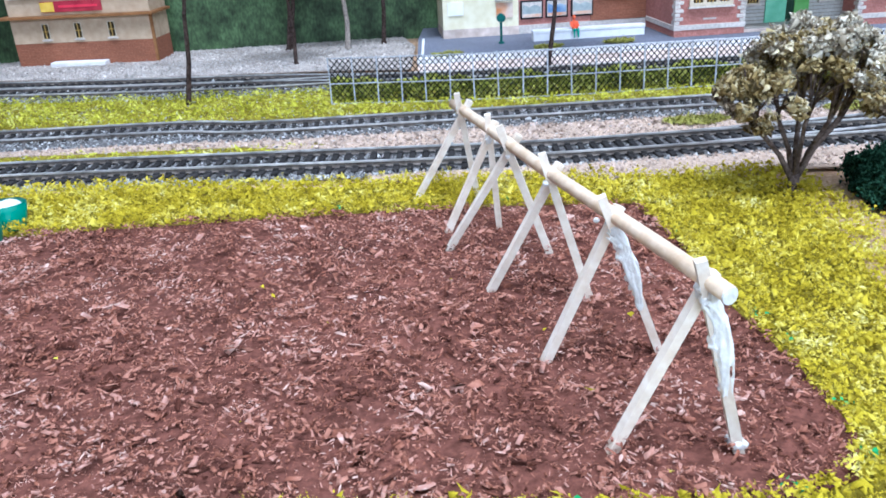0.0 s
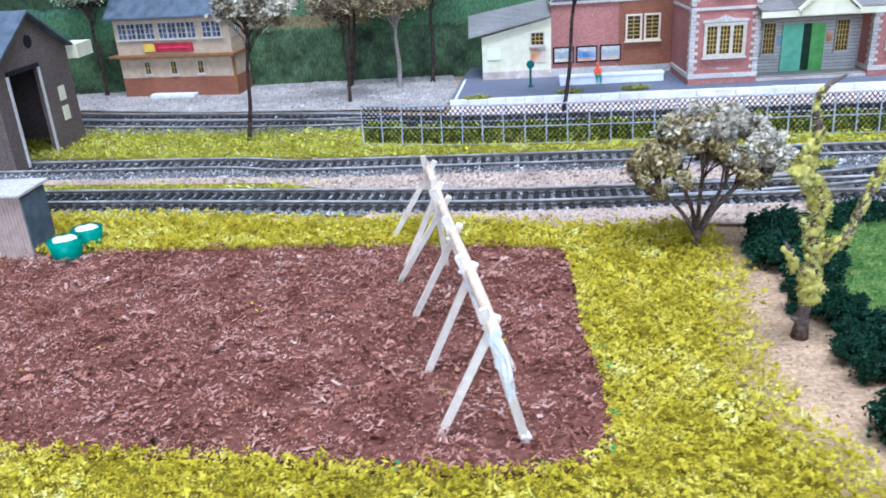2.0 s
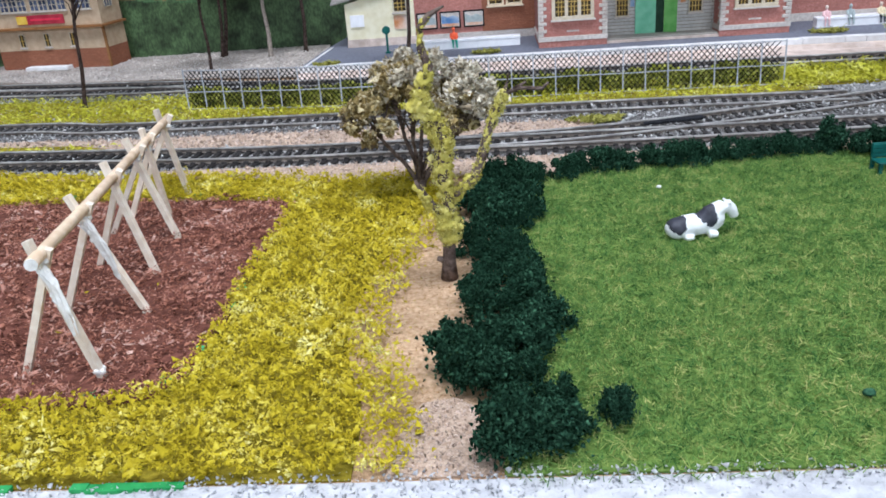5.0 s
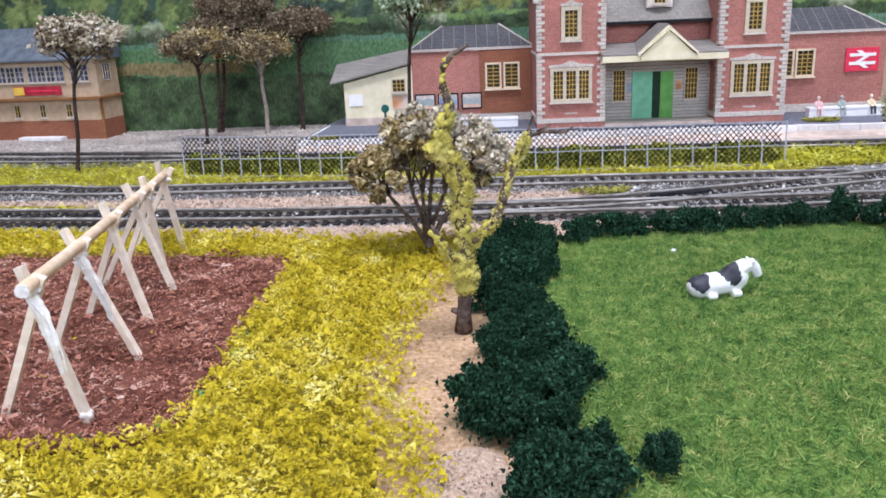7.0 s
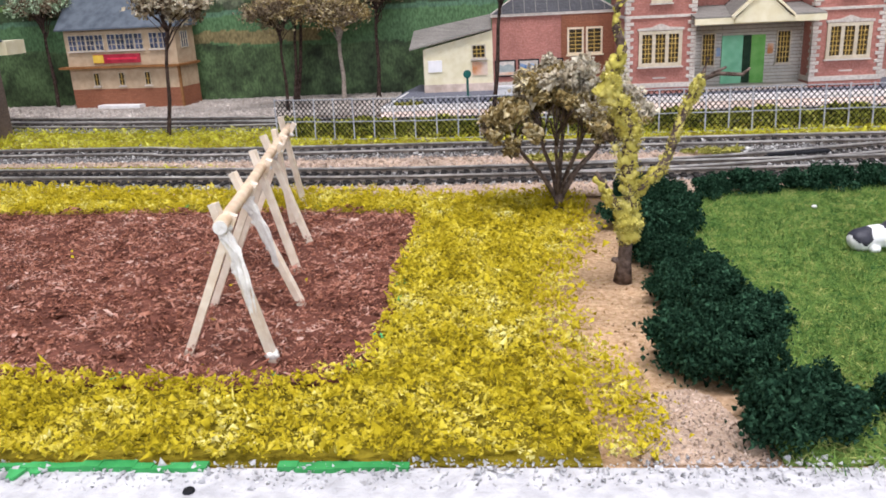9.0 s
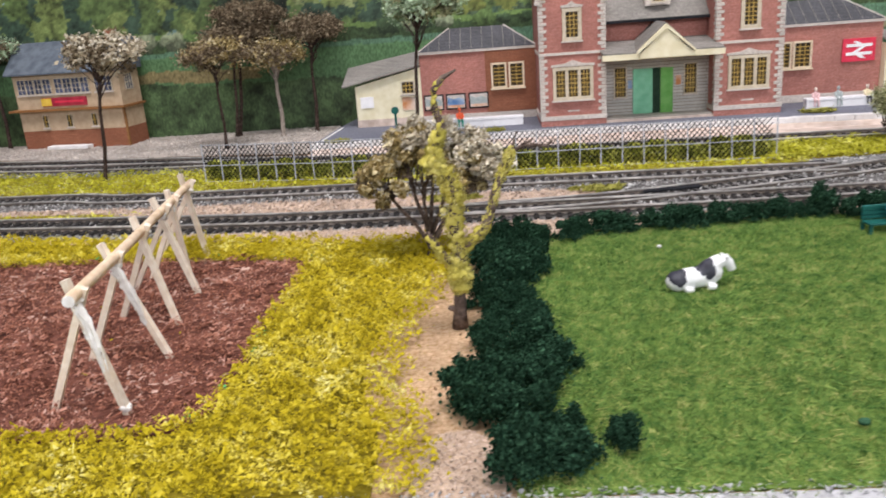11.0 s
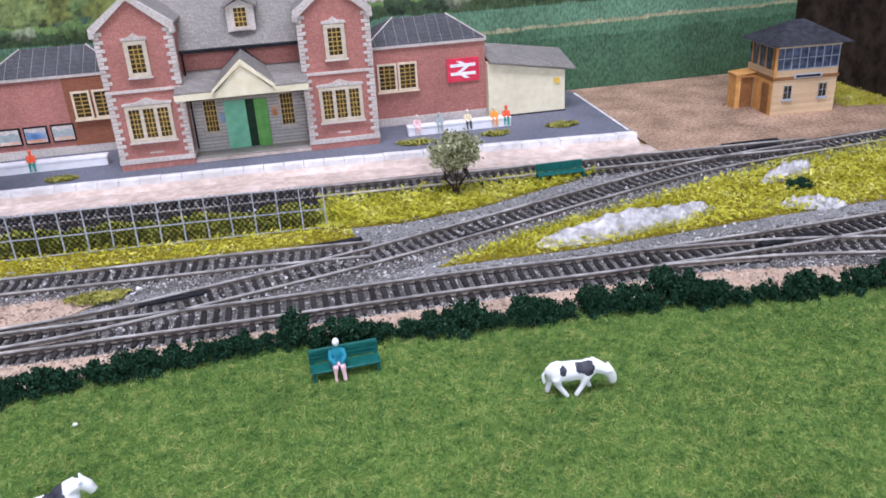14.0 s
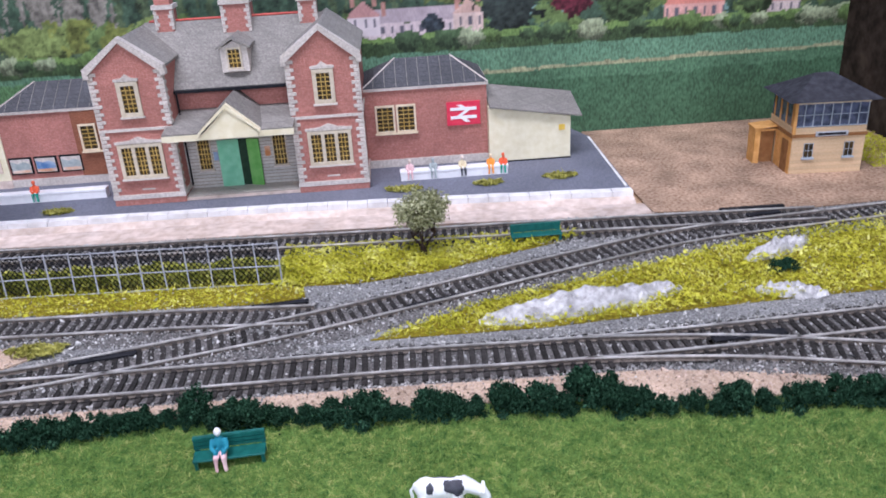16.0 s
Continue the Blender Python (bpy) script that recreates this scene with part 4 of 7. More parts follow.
YELLOW = [(-0.32, 0.071), (0.1365, 0.071), (0.136, 0.09), (0.1345, 0.099), (0.130, 0.112), (0.127, 0.127), (0.127, 0.145), (0.130, 0.17), (0.1345, 0.183), (0.139, 0.2), (0.140, 0.243), (0.13, 0.2515), (0.112, 0.2515), (0.09, 0.252), (0.07, 0.258), (0.05, 0.263), (0.02, 0.2675), (-0.005, 0.2695), (-0.03, 0.2735), (-0.07, 0.2835), (-0.15, 0.293), (-0.32, 0.31)]
sheet("ground_turf", [(x if x < 0.1 else x - 0.009, y) for x, y in YELLOW], 0.0001, 0.0005, "turf_base", "flat yellow-green base under the turf", "ground")
BED_IN = [(x + (0.0015 if x < -0.1 else -0.0015), y + (0.0012 if y < 0.17 else -0.0015)) for x, y in BED]
RIM_Y, RIM_X = (0.07, 0.09, 0.099, 0.112, 0.127, 0.145, 0.17, 0.183, 0.2, 0.243, 0.27), (0.1415, 0.141, 0.1395, 0.134, 0.131, 0.131, 0.134, 0.138, 0.142, 0.143, 0.128)


def rim(x, y):
    """Thins the turf out towards the sand path."""
    d = np.interp(y, RIM_Y, RIM_X) - x + 0.002 * lump(x, y, 0.011)
    return np.clip(d / 0.007, 0, 1) ** 0.8 + 0.03 * (d > -0.006)


WIDE = [(x + (0.008 if x > 0.12 else 0), y) for x, y in YELLOW]
turf(WIDE, 300000, "yellow-green foam turf crumbs around the bark bed", 0.00040, 0.0028, rim, BED_IN, shape=(TETRA_V, TETRA_F))
turf(WIDE, 210000, "yellow-green foam turf shreds around the bark bed", 0.00038, 0.0032, rim, BED_IN)

FIELD = [(0.157, 0.071), (1.04, 0.071), (1.04, 0.223), (0.50, 0.240), (0.42, 0.249), (0.30, 0.2565), (0.22, 0.2555), (0.172, 0.242), (0.158, 0.19), (0.16, 0.12)]
sheet("ground_field", FIELD, 0.0002, 0.0007, "field", "green static grass mat of the cow field", "ground")
x, y = scatter([(0.157, 0.068), (0.80, 0.068), (0.80, 0.254), (0.157, 0.254)], 430000)
k = (inside(FIELD, x, y) & (RNG.random(len(x)) < np.clip((y - 0.067) / 0.009, 0.1, 1))) | ((y < 0.0712) & (x > 0.16) & (RNG.random(len(x)) < 0.2))
x, y = x[k], y[k]
h = RNG.gamma(7.0, 0.0002, len(x)) + 0.0004
V, F = bits(np.stack([x, y, 0.0007 + h * 0.25], 1), np.stack([RNG.uniform(0.00008, 0.00017, len(x)), h * 0.2, h], 1), np.array([(-1, 0, -0.6), (1, 0, -0.6), (0, 1, 1)], dtype=float), np.array([(0, 1, 2)]), 0.9, 0.1)
mesh_np("field_grass", V, F, "blade", None, "short green grass fibres of the cow field", "grass", "stuff")

BALLAST = [(-0.75, 0.325), (-0.32, 0.31), (-0.15, 0.2965), (-0.03, 0.284), (0.06, 0.2705), (0.12, 0.2725), (0.2, 0.262), (0.35, 0.262), (0.45, 0.256), (0.55, 0.238), (0.75, 0.205), (0.75, 0.44), (0.62, 0.42), (0.5, 0.42), (0.38, 0.43), (0.2, 0.437), (0.05, 0.45), (-0.04, 0.485), (-0.15, 0.50), (-0.26, 0.525), (-0.75, 0.60)]
sheet("ground_ballast", BALLAST, 0.0002, 0.0012, "ballast", "grey stone ballast under the tracks", "ground")
PALE = [(-0.02, 0.312), (0.03, 0.305), (0.1, 0.300), (0.19, 0.3), (0.205, 0.312), (0.19, 0.325), (0.1, 0.328), (0.02, 0.332), (-0.03, 0.335), (-0.25, 0.356), (-0.25, 0.350), (-0.05, 0.327)]
sheet("ground_pale_ballast", PALE, 0.0013, 0.0021, "pale_ballast", "pale pinkish ballast between the tracks", "ground")
VERGE = [(0.0, 0.2695), (0.05, 0.2615), (0.085, 0.2505), (0.14, 0.2495), (0.17, 0.2445), (0.2, 0.2515), (0.24, 0.256), (0.285, 0.258), (0.345, 0.2525), (0.39, 0.2515), (0.43, 0.2475), (0.467, 0.241), (0.53, 0.239), (0.62, 0.2335), (0.62, 0.2385), (0.53, 0.252), (0.46, 0.263), (0.35, 0.2665), (0.2, 0.2675), (0.10, 0.272), (0.04, 0.2745), (0.0, 0.2765)]
sheet("ground_verge", VERGE, 0.0013, 0.0019, "pale_ballast", "pale sandy verge beside the track", "ground")
GRAVEL = [(-0.35, 0.56), (-0.15, 0.505), (-0.03, 0.487), (0.028, 0.473), (0.036, 0.55), (0.03, 0.596), (-0.4, 0.596)]
sheet("ground_gravel", GRAVEL, 0.0013, 0.0019, "grey_gravel", "pale gravel yard below the backscene", "ground")
BANK = [(0.03, 0.4555), (0.05, 0.4515), (0.2, 0.4385), (0.38, 0.4315), (0.5, 0.4215), (0.515, 0.4225), (0.513, 0.4385), (0.41, 0.4475), (0.30, 0.4555), (0.13, 0.462), (0.03, 0.464)]
sheet("ground_bank", BANK, 0.0013, 0.0019, "plat_face", "pale pinkish sandy strip below the platform", "ground")
SOIL = [(0.5135, 0.4235), (0.6, 0.413), (0.735, 0.42), (0.735, 0.597), (0.512, 0.597)]
sheet("ground_soil", SOIL, 0.0013, 0.0019, "soil", "brown sandy soil beside the signal box", "ground")


def grains(poly, n, material, label, size=0.0006, z=0.0018, dens=None):
    x, y = scatter(poly, n)
    s = RNG.gamma(4, size / 4, (len(x), 1)) * RNG.uniform(0.6, 1.4, (len(x), 3))
    V, F = bits(np.stack([x, y, z + RNG.uniform(-0.0002, 0.0004, len(x))], 1), s, TETRA_V, TETRA_F, 1.0, 0.2)
    mesh_np("gravel", V, F, material, None, label, "gravel", "stuff")


grains([(-0.30, 0.30), (0.0, 0.28), (0.1, 0.272), (0.4, 0.265), (0.62, 0.23), (0.62, 0.413), (0.4, 0.418), (0.2, 0.428), (0.05, 0.436), (-0.05, 0.46), (-0.15, 0.485), (-0.30, 0.525)], 76000, "stone", "grey ballast stones between the sleepers", 0.00045, 0.0014)
grains(PALE, 16000, "pale_stone", "pale pink ballast stones between the tracks", 0.0005, 0.0022)
grains(VERGE, 14000, "pale_stone", "pale sandy stones beside the track", 0.0004, 0.002)
grains(SOIL, 14000, "soil", "brown sandy grit beside the signal box", 0.00022, 0.0018)
grains(GRAVEL, 26000, "grey_grit", "pale loose gravel in the yard", 0.0004, 0.002)
grains([(0.115, 0.072), (0.16, 0.072), (0.15, 0.26), (0.125, 0.26)], 5000, "sand", "pale sand grains on the bare path", 0.00018, 0.0)
x, y = scatter([(0.122, 0.073), (0.152, 0.073), (0.150, 0.20), (0.128, 0.20)], 2600)
V, F = bits(np.stack([x, y, 0.0003 + 0 * x], 1), RNG.uniform((0.0003, 0.00006, 0.00005), (0.0011, 0.0001, 0.0001), (len(x), 3)), LEAF_V, LEAF_F, 0.2)
mesh_np("straw_flecks", V, F, "olive", None, "dry straw flecks strewn over the sandy path", "straw", "stuff")
PATHEND = [(0.134, 0.0712), (0.156, 0.0712), (0.154, 0.083), (0.151, 0.094), (0.147, 0.0975), (0.140, 0.096), (0.1365, 0.091)]
sheet("ground_path_gravel", PATHEND, 0.0001, 0.0005, "pale_ballast", "pale fine gravel at the end of the path", "ground")
grains(PATHEND, 2500, "pale_stone", "pale fine gravel at the end of the path", 0.0002, 0.0005)

STRIP1 = [(-0.30, 0.405), (-0.164, 0.388), (-0.08, 0.375), (-0.037, 0.3695), (0.005, 0.3645), (0.117, 0.3565), (0.21, 0.350), (0.30, 0.3465), (0.32, 0.350), (0.312, 0.392), (0.2, 0.402), (0.0, 0.417), (-0.02, 0.43), (-0.12, 0.441), (-0.215, 0.466), (-0.30, 0.49)]
MID = [(0.303, 0.364), (0.345, 0.361), (0.385, 0.368), (0.43, 0.385), (0.475, 0.4), (0.455, 0.405), (0.38, 0.408), (0.305, 0.412)]
MOUND = [(0.352, 0.304), (0.43, 0.303), (0.505, 0.309), (0.56, 0.312), (0.72, 0.312), (0.73, 0.40), (0.634, 0.392), (0.555, 0.377), (0.495, 0.357), (0.405, 0.33)]
LOWSTRIP = [(-0.25, 0.334), (-0.15, 0.3265), (-0.08, 0.320), (-0.02, 0.316), (-0.016, 0.324), (-0.08, 0.333), (-0.25, 0.352)]
FAR = [(-0.20, 0.479), (-0.10, 0.461), (-0.07, 0.458), (-0.1, 0.467), (-0.2, 0.489)]
for poly, n, lab, hh in ((STRIP1, 95000, "yellow-green turf strip along the fence", 0.0024), (MID, 32000, "yellow-green turf between two tracks", 0.0026), ([(0.672, 0.470), (0.711, 0.462), (0.711, 0.540), (0.676, 0.548)], 9000, "yellow-green turf beside the signal box", 0.002), (MOUND, 80000, "yellow-green turf mound between the tracks", 0.003), (LOWSTRIP, 13000, "thin green turf strip beside the track", 0.001), (FAR, 5000, "thin green turf strip between far tracks", 0.001)):
    sheet("ground_turf", poly, 0.0013, 0.0018, "turf_base", "flat yellow-green base under the turf", "ground")
    turf(poly, int(n * 1.3), lab, 0.0006, hh, material="far_turf")
for cx, cy, r in ((0.205, 0.316, 0.013), (0.135, 0.313, 0.014), (0.05, 0.476, 0.008), (0.111, 0.48, 0.008), (0.155, 0.483, 0.009), (0.372, 0.478, 0.011), (0.425, 0.478, 0.009), (0.472, 0.482, 0.011)):
    poly = [(cx + r * math.cos(a) * (1 + 0.2 * math.sin(3 * a)), cy + 0.45 * r * math.sin(a)) for a in np.linspace(0, 2 * math.pi, 14, endpoint=False)]
    ob = turf(poly, 1500, "small tuft of olive green turf", 0.0009, 0.0011, material="tuft")
    ob.location.z = 0.0065 if cy > 0.45 else 0.0015


# ---- tracks ----
def sleeper_of(half):
    """One sleeper, as long as shows out of the ballast."""
    me = bpy.data.meshes.new("sleeper")
    bm = B(-0.0012, 0.0012, -half, half, 0.0, 0.0018, bevel=0.0003)
    for y in (-0.0083, 0.0083):
        box(bm, -0.0010, 0.0010, y - 0.0019, y + 0.0019, 0.0018, 0.0023)
    bm.to_mesh(me)
    bm.free()
    me.materials.append(M["sleeper"])
    return me


SLEEPERS = {h: sleeper_of(h) for h in (0.0080, 0.0135)}


SHOULDER = {0.0080: ((-0.0172, 0.0013), (-0.0135, 0.0024), (-0.0096, 0.0033), (-0.0068, 0.0026), (0.0068, 0.0026), (0.0096, 0.0033), (0.0135, 0.0024), (0.0172, 0.0013)),
            0.0135: ((-0.0155, 0.0013), (-0.0125, 0.0021), (0.0125, 0.0021), (0.0155, 0.0013))}


def track(pts, label, start=0.0, half=0.0080):
    """Two rails and their sleepers along a smooth line."""
    line, length = smooth_line(pts, 160)
    tk = thing("railway_track", label, "track", (line[0][0], line[0][1], 0.0012), group="tracks of the layout")
    o = np.array([*origin(tk)])
    d = np.gradient(line, axis=0)
    d /= np.linalg.norm(d, axis=1)[:, None]
    nrm = np.stack([-d[:, 1], d[:, 0]], 1)
    for side in (-1, 1):
        bm = bmesh.new()
        prof = ((-0.0010, 0.0030), (0.0010, 0.0030), (0.00035, 0.0034), (0.0003, 0.0043), (0.0005, 0.0045), (0.0005, 0.0051), (-0.0005, 0.0051), (-0.0005, 0.0045), (-0.0003, 0.0043), (-0.00035, 0.0034))
        rings = [[bm.verts.new((p[0] + n[0] * (side * 0.0083 + u), p[1] + n[1] * (side * 0.0083 + u), w)) for u, w in prof] for p, n in zip(line, nrm)]
        for a, b in zip(rings, rings[1:]):
            for i in range(len(prof)):
                j = (i + 1) % len(prof)
                bm.faces.new((a[i], a[j], b[j], b[i])).material_index = 0 if i in (4, 5, 6) else 1
        bm.faces.new(rings[0]), bm.faces.new(rings[-1][::-1])
        part("rail", bm, ["rail", "rail_web"], tk, "dull nickel rail with rusty sides")
    bm = bmesh.new()
    rings = [[bm.verts.new((p[0] + q[0] * u, p[1] + q[1] * u, w)) for u, w in SHOULDER[half]] for p, q, v in zip(line, nrm, np.linspace(0, length, 160)) if v >= start]
    for a, b in zip(rings, rings[1:]):
        for i in range(len(SHOULDER[half]) - 1):
            bm.faces.new((a[i], a[i + 1], b[i + 1], b[i]))
    part("track_bed", bm, "track_bed", tk, "dark grey-brown ballast between the sleepers")
    t = RNG.uniform(start / length, 1, int(26000 * (length - start)))
    u = np.where(RNG.random(len(t)) < 0.78, RNG.choice((-1, 1), len(t)) * RNG.uniform(half - 0.001, 0.0175, len(t)), RNG.uniform(-0.0075, 0.0075, len(t)))
    k = np.minimum((t * 159).astype(int), 158)
    w = (t * 159 - k)[:, None]
    c = line[k] * (1 - w) + line[k + 1] * w + nrm[k] * u[:, None]
    z = np.interp(np.abs(u), [a for a, b in SHOULDER[half][len(SHOULDER[half]) // 2:]], [b for a, b in SHOULDER[half][len(SHOULDER[half]) // 2:]]) + RNG.uniform(-0.0002, 0.0004, len(t))
    V, F = bits(np.concatenate([c, z[:, None]], 1), RNG.gamma(4, 0.00011, (len(t), 1)) * RNG.uniform(0.6, 1.4, (len(t), 3)), TETRA_V, TETRA_F, 1.0, 0.2)
    mesh_np("loose_ballast", V, F, "stone", tk, "loose grey ballast stones", kind="stuff")
    n = int(length / 0.0049)
    for i in range(n):
        s = (i + 0.5) / n * 159
        k = int(s)
        if s / 159 * length < start:
            continue
        p, q = line[k], line[min(k + 1, 159)]
        c = p + (q - p) * (s - k)
        ob = new("sleeper", SLEEPERS[half])
        ob.parent = tk
        ob.location = (c[0] - o[0], c[1] - o[1], 0.0013 - o[2])
        ob.rotation_euler = (0, 0, math.atan2(d[k][1], d[k][0]) + RNG.normal(0, 0.01))
    return tk


track([(-0.42, 0.336), (-0.14, 0.3105), (-0.045, 0.299), (0.05, 0.287), (0.12, 0.2838), (0.25, 0.2815), (0.357, 0.2813), (0.42, 0.279), (0.48, 0.2795), (0.56, 0.283), (0.73, 0.292)], "near running line with dark sleepers and dull rails", half=0.0135)
track([(-0.42, 0.388), (-0.2, 0.3685), (-0.086, 0.359), (-0.05, 0.3495), (0.02, 0.345), (0.188, 0.3362), (0.26, 0.3325), (0.325, 0.327)], "second running line with dark sleepers beside the fence")
track([(0.12, 0.2838), (0.2, 0.2895), (0.268, 0.3045), (0.325, 0.3195), (0.386, 0.3395), (0.4487, 0.3613), (0.513, 0.3808), (0.58, 0.3905), (0.73, 0.405)], "crossover line running from the near line to the platform line", start=0.09)
track([(-0.42, 0.56), (-0.25, 0.502), (-0.15, 0.478), (-0.06, 0.4605), (0.026, 0.437), (0.106, 0.4275), (0.272, 0.417), (0.364, 0.4115), (0.456, 0.4075), (0.549, 0.402), (0.6, 0.3985)], "platform line with dark sleepers behind the fence", half=0.0135)
track([(-0.42, 0.525), (-0.245, 0.48), (-0.144, 0.4575), (-0.0587, 0.444), (0.0, 0.441)], "siding with dark sleepers joining the platform line")
track([(0.44, 0.279), (0.50, 0.271), (0.56, 0.2555), (0.64, 0.236), (0.73, 0.208)], "branch line curving away from the near line", start=0.05)
for cx, cy, l, a, w in ((0.238, 0.3042, 0.028, 9, 0.0016), (0.309, 0.3412, 0.027, 5, 0.0016), (0.509, 0.2795, 0.032, 3, 0.0022), (0.5685, 0.4148, 0.037, -1, 0.0017), (0.571, 0.4055, 0.020, 5, 0.0016), (0.3815, 0.3322, 0.026, 17, 0.0013)):
    sw = thing("point_motor_strip", "black plastic point lever strip between the rails", "point lever", (cx, cy, 0.0028), group="point levers")
    bm = B(-l / 2, l / 2, -w, w, 0.0, 0.0015, bevel=0.0004)
    bmesh.ops.rotate(bm, verts=bm.verts, cent=(0, 0, 0), matrix=Matrix.Rotation(radians(a), 3, "Z"))
    bmesh.ops.translate(bm, verts=bm.verts, vec=(cx, cy, 0.0028))
    part("strip", bm, "black", sw)

def skin_part(name, bm, material, parent, label, voxel):
    """Like part(), with the loose shapes melted into one skin."""
    tmp = bpy.data.meshes.new("tmp")
    bmesh.ops.translate(bm, vec=-origin(parent), verts=bm.verts)
    bm.to_mesh(tmp)
    bm.free()
    ob = bpy.data.objects.new("tmp", tmp)
    scene.collection.objects.link(ob)
    r = ob.modifiers.new("skin", "REMESH")
    r.mode, r.voxel_size = "VOXEL", voxel
    me = bpy.data.meshes.new_from_object(ob.evaluated_get(bpy.context.evaluated_depsgraph_get()))
    bpy.data.objects.remove(ob)
    me.name = name
    me.materials.append(M[material])
    me.polygons.foreach_set("use_smooth", [True] * len(me.polygons))
    out = new(name, me)
    out.parent = parent
    return tagged(out, label)


# ---- the match-wood rack over the bed ----
rack = thing("wooden_rack", "rack of pale matchsticks under a long round stick", "rack", (0.04, 0.18, 0.0015))
NEAR, FARE = Vector((0.0540, 0.1064, 0.0334)), Vector((0.0293, 0.2555, 0.0301))
bm = bmesh.new()
tube(bm, [NEAR + (FARE - NEAR) * t + Vector((0.0002 * math.sin(9 * t), 0, 0.0002 * math.cos(7 * t))) for t in np.linspace(0, 1, 12)], 0.00148, 14)
part("beam", bm, "dowel", rack, "long round wooden stick", smooth=True)
part("beam_end", tube(bmesh.new(), [NEAR + Vector((0.0001, -0.0003, 0)), NEAR], 0.00146, 14), "glue", rack, "whitish cut end")
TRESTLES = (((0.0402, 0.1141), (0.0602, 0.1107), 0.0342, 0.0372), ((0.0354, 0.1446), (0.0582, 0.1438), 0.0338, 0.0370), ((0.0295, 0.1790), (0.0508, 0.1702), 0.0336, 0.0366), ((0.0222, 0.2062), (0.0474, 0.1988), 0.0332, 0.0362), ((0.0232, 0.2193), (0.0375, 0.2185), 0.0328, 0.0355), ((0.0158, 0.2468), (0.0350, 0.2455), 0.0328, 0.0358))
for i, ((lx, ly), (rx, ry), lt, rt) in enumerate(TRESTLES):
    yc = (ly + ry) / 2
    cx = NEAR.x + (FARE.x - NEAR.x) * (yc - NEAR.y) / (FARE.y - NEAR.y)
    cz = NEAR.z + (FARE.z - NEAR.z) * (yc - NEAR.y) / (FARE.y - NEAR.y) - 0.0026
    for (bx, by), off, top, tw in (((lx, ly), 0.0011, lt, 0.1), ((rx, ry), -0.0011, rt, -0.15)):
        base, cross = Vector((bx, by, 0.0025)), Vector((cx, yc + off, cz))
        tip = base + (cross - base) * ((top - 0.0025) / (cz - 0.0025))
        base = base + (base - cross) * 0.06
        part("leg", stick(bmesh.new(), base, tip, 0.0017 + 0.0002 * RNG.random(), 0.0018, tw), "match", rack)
    bm = bmesh.new()
    for k in range(7):
        ball(bm, (cx + RNG.normal(0, 0.0009), yc + RNG.normal(0, 0.0012), cz + 0.0008 + RNG.normal(0, 0.0011)), RNG.uniform(0.0006, 0.0012), 2, 0.5, i * 9 + k)
    if i < 2:
        for k in range(16):
            t = k / 16
            p = Vector((cx, yc - 0.001, cz)).lerp(Vector((rx, ry, 0.0)), t * 0.62)
            ball(bm, p + Vector((RNG.normal(0, 0.0003), -0.0003, 0)), RNG.uniform(0.0006, 0.0011) * (1.15 - 0.5 * t), 2, 0.8, k)
    skin_part("glue", bm, "glue", rack, "whitish dried glue blob", 0.0003)
    if i < 2:
        bm = bmesh.new()
        for k in range(30):
            a = Vector((cx + RNG.normal(0, 0.0006), yc - 0.0015 + RNG.normal(0, 0.0004), cz + RNG.uniform(-0.002, 0.001)))
            e = Vector((cx, yc, cz)).lerp(Vector((rx, ry, 0.001)), RNG.uniform(0.25, 0.62)) + Vector((RNG.normal(0, 0.0004), -0.0012, 0))
            w = RNG.uniform(0.0, 0.0019)
            tube(bm, [a] + [a.lerp(e, q) + Vector((w * math.sin(math.pi * q ** 0.8) + RNG.normal(0, 0.00015), -0.0004 * math.sin(math.pi * q), 0)) for q in (0.15, 0.3, 0.45, 0.6, 0.75, 0.9)] + [e], RNG.uniform(0.00018, 0.0004), 5)
        skin_part("glue_film", bm, "glue", rack, "stringy whitish glue film", 0.00017)
bm = bmesh.new()
for k in range(6):
    ball(bm, (0.0602 + RNG.normal(0, 0.0008), 0.1107 + RNG.normal(0, 0.0008), 0.0028), RNG.uniform(0.0006, 0.0012), 2, 0.4, k)
skin_part("glue", bm, "glue", rack, "whitish dried glue blob", 0.0003)


# ---- platform ----
plat = thing("platform", "low grey tarmac station platform with white edge", "platform", (0.27, 0.52, 0.0))
PF = [(0.032, 0.4715), (0.13, 0.4695), (0.30, 0.463), (0.41, 0.455), (0.509, 0.4465)]
outline = PF + [(0.511, 0.566), (0.50, 0.596), (0.045, 0.596), (0.038, 0.5475)]
part("deck", prism(bmesh.new(), outline, "z", 0.0062, 0.007), "tarmac", plat, "dark grey tarmac surface")
part("base", prism(bmesh.new(), [(x, y + 0.0006) for x, y in outline], "z", 0.0013, 0.0061), "plat_face", plat)
for (xa, ya), (xb, yb) in zip(PF, PF[1:]):
    n = max(2, round((xb - xa) / 0.012))
    for i in range(n):
        p, q = Vector((xa, ya, 0)).lerp(Vector((xb, yb, 0)), i / n), Vector((xa, ya, 0)).lerp(Vector((xb, yb, 0)), (i + 0.97) / n)
        dz = RNG.uniform(-0.0001, 0.0002)
        part("edging", prism(bmesh.new(), [(p.x, p.y - 0.0012), (q.x, q.y - 0.0012), (q.x, q.y + 0.0052), (p.x, p.y + 0.0052)], "z", 0.0042, 0.0075 + dz), "white", plat)
bm = bmesh.new()
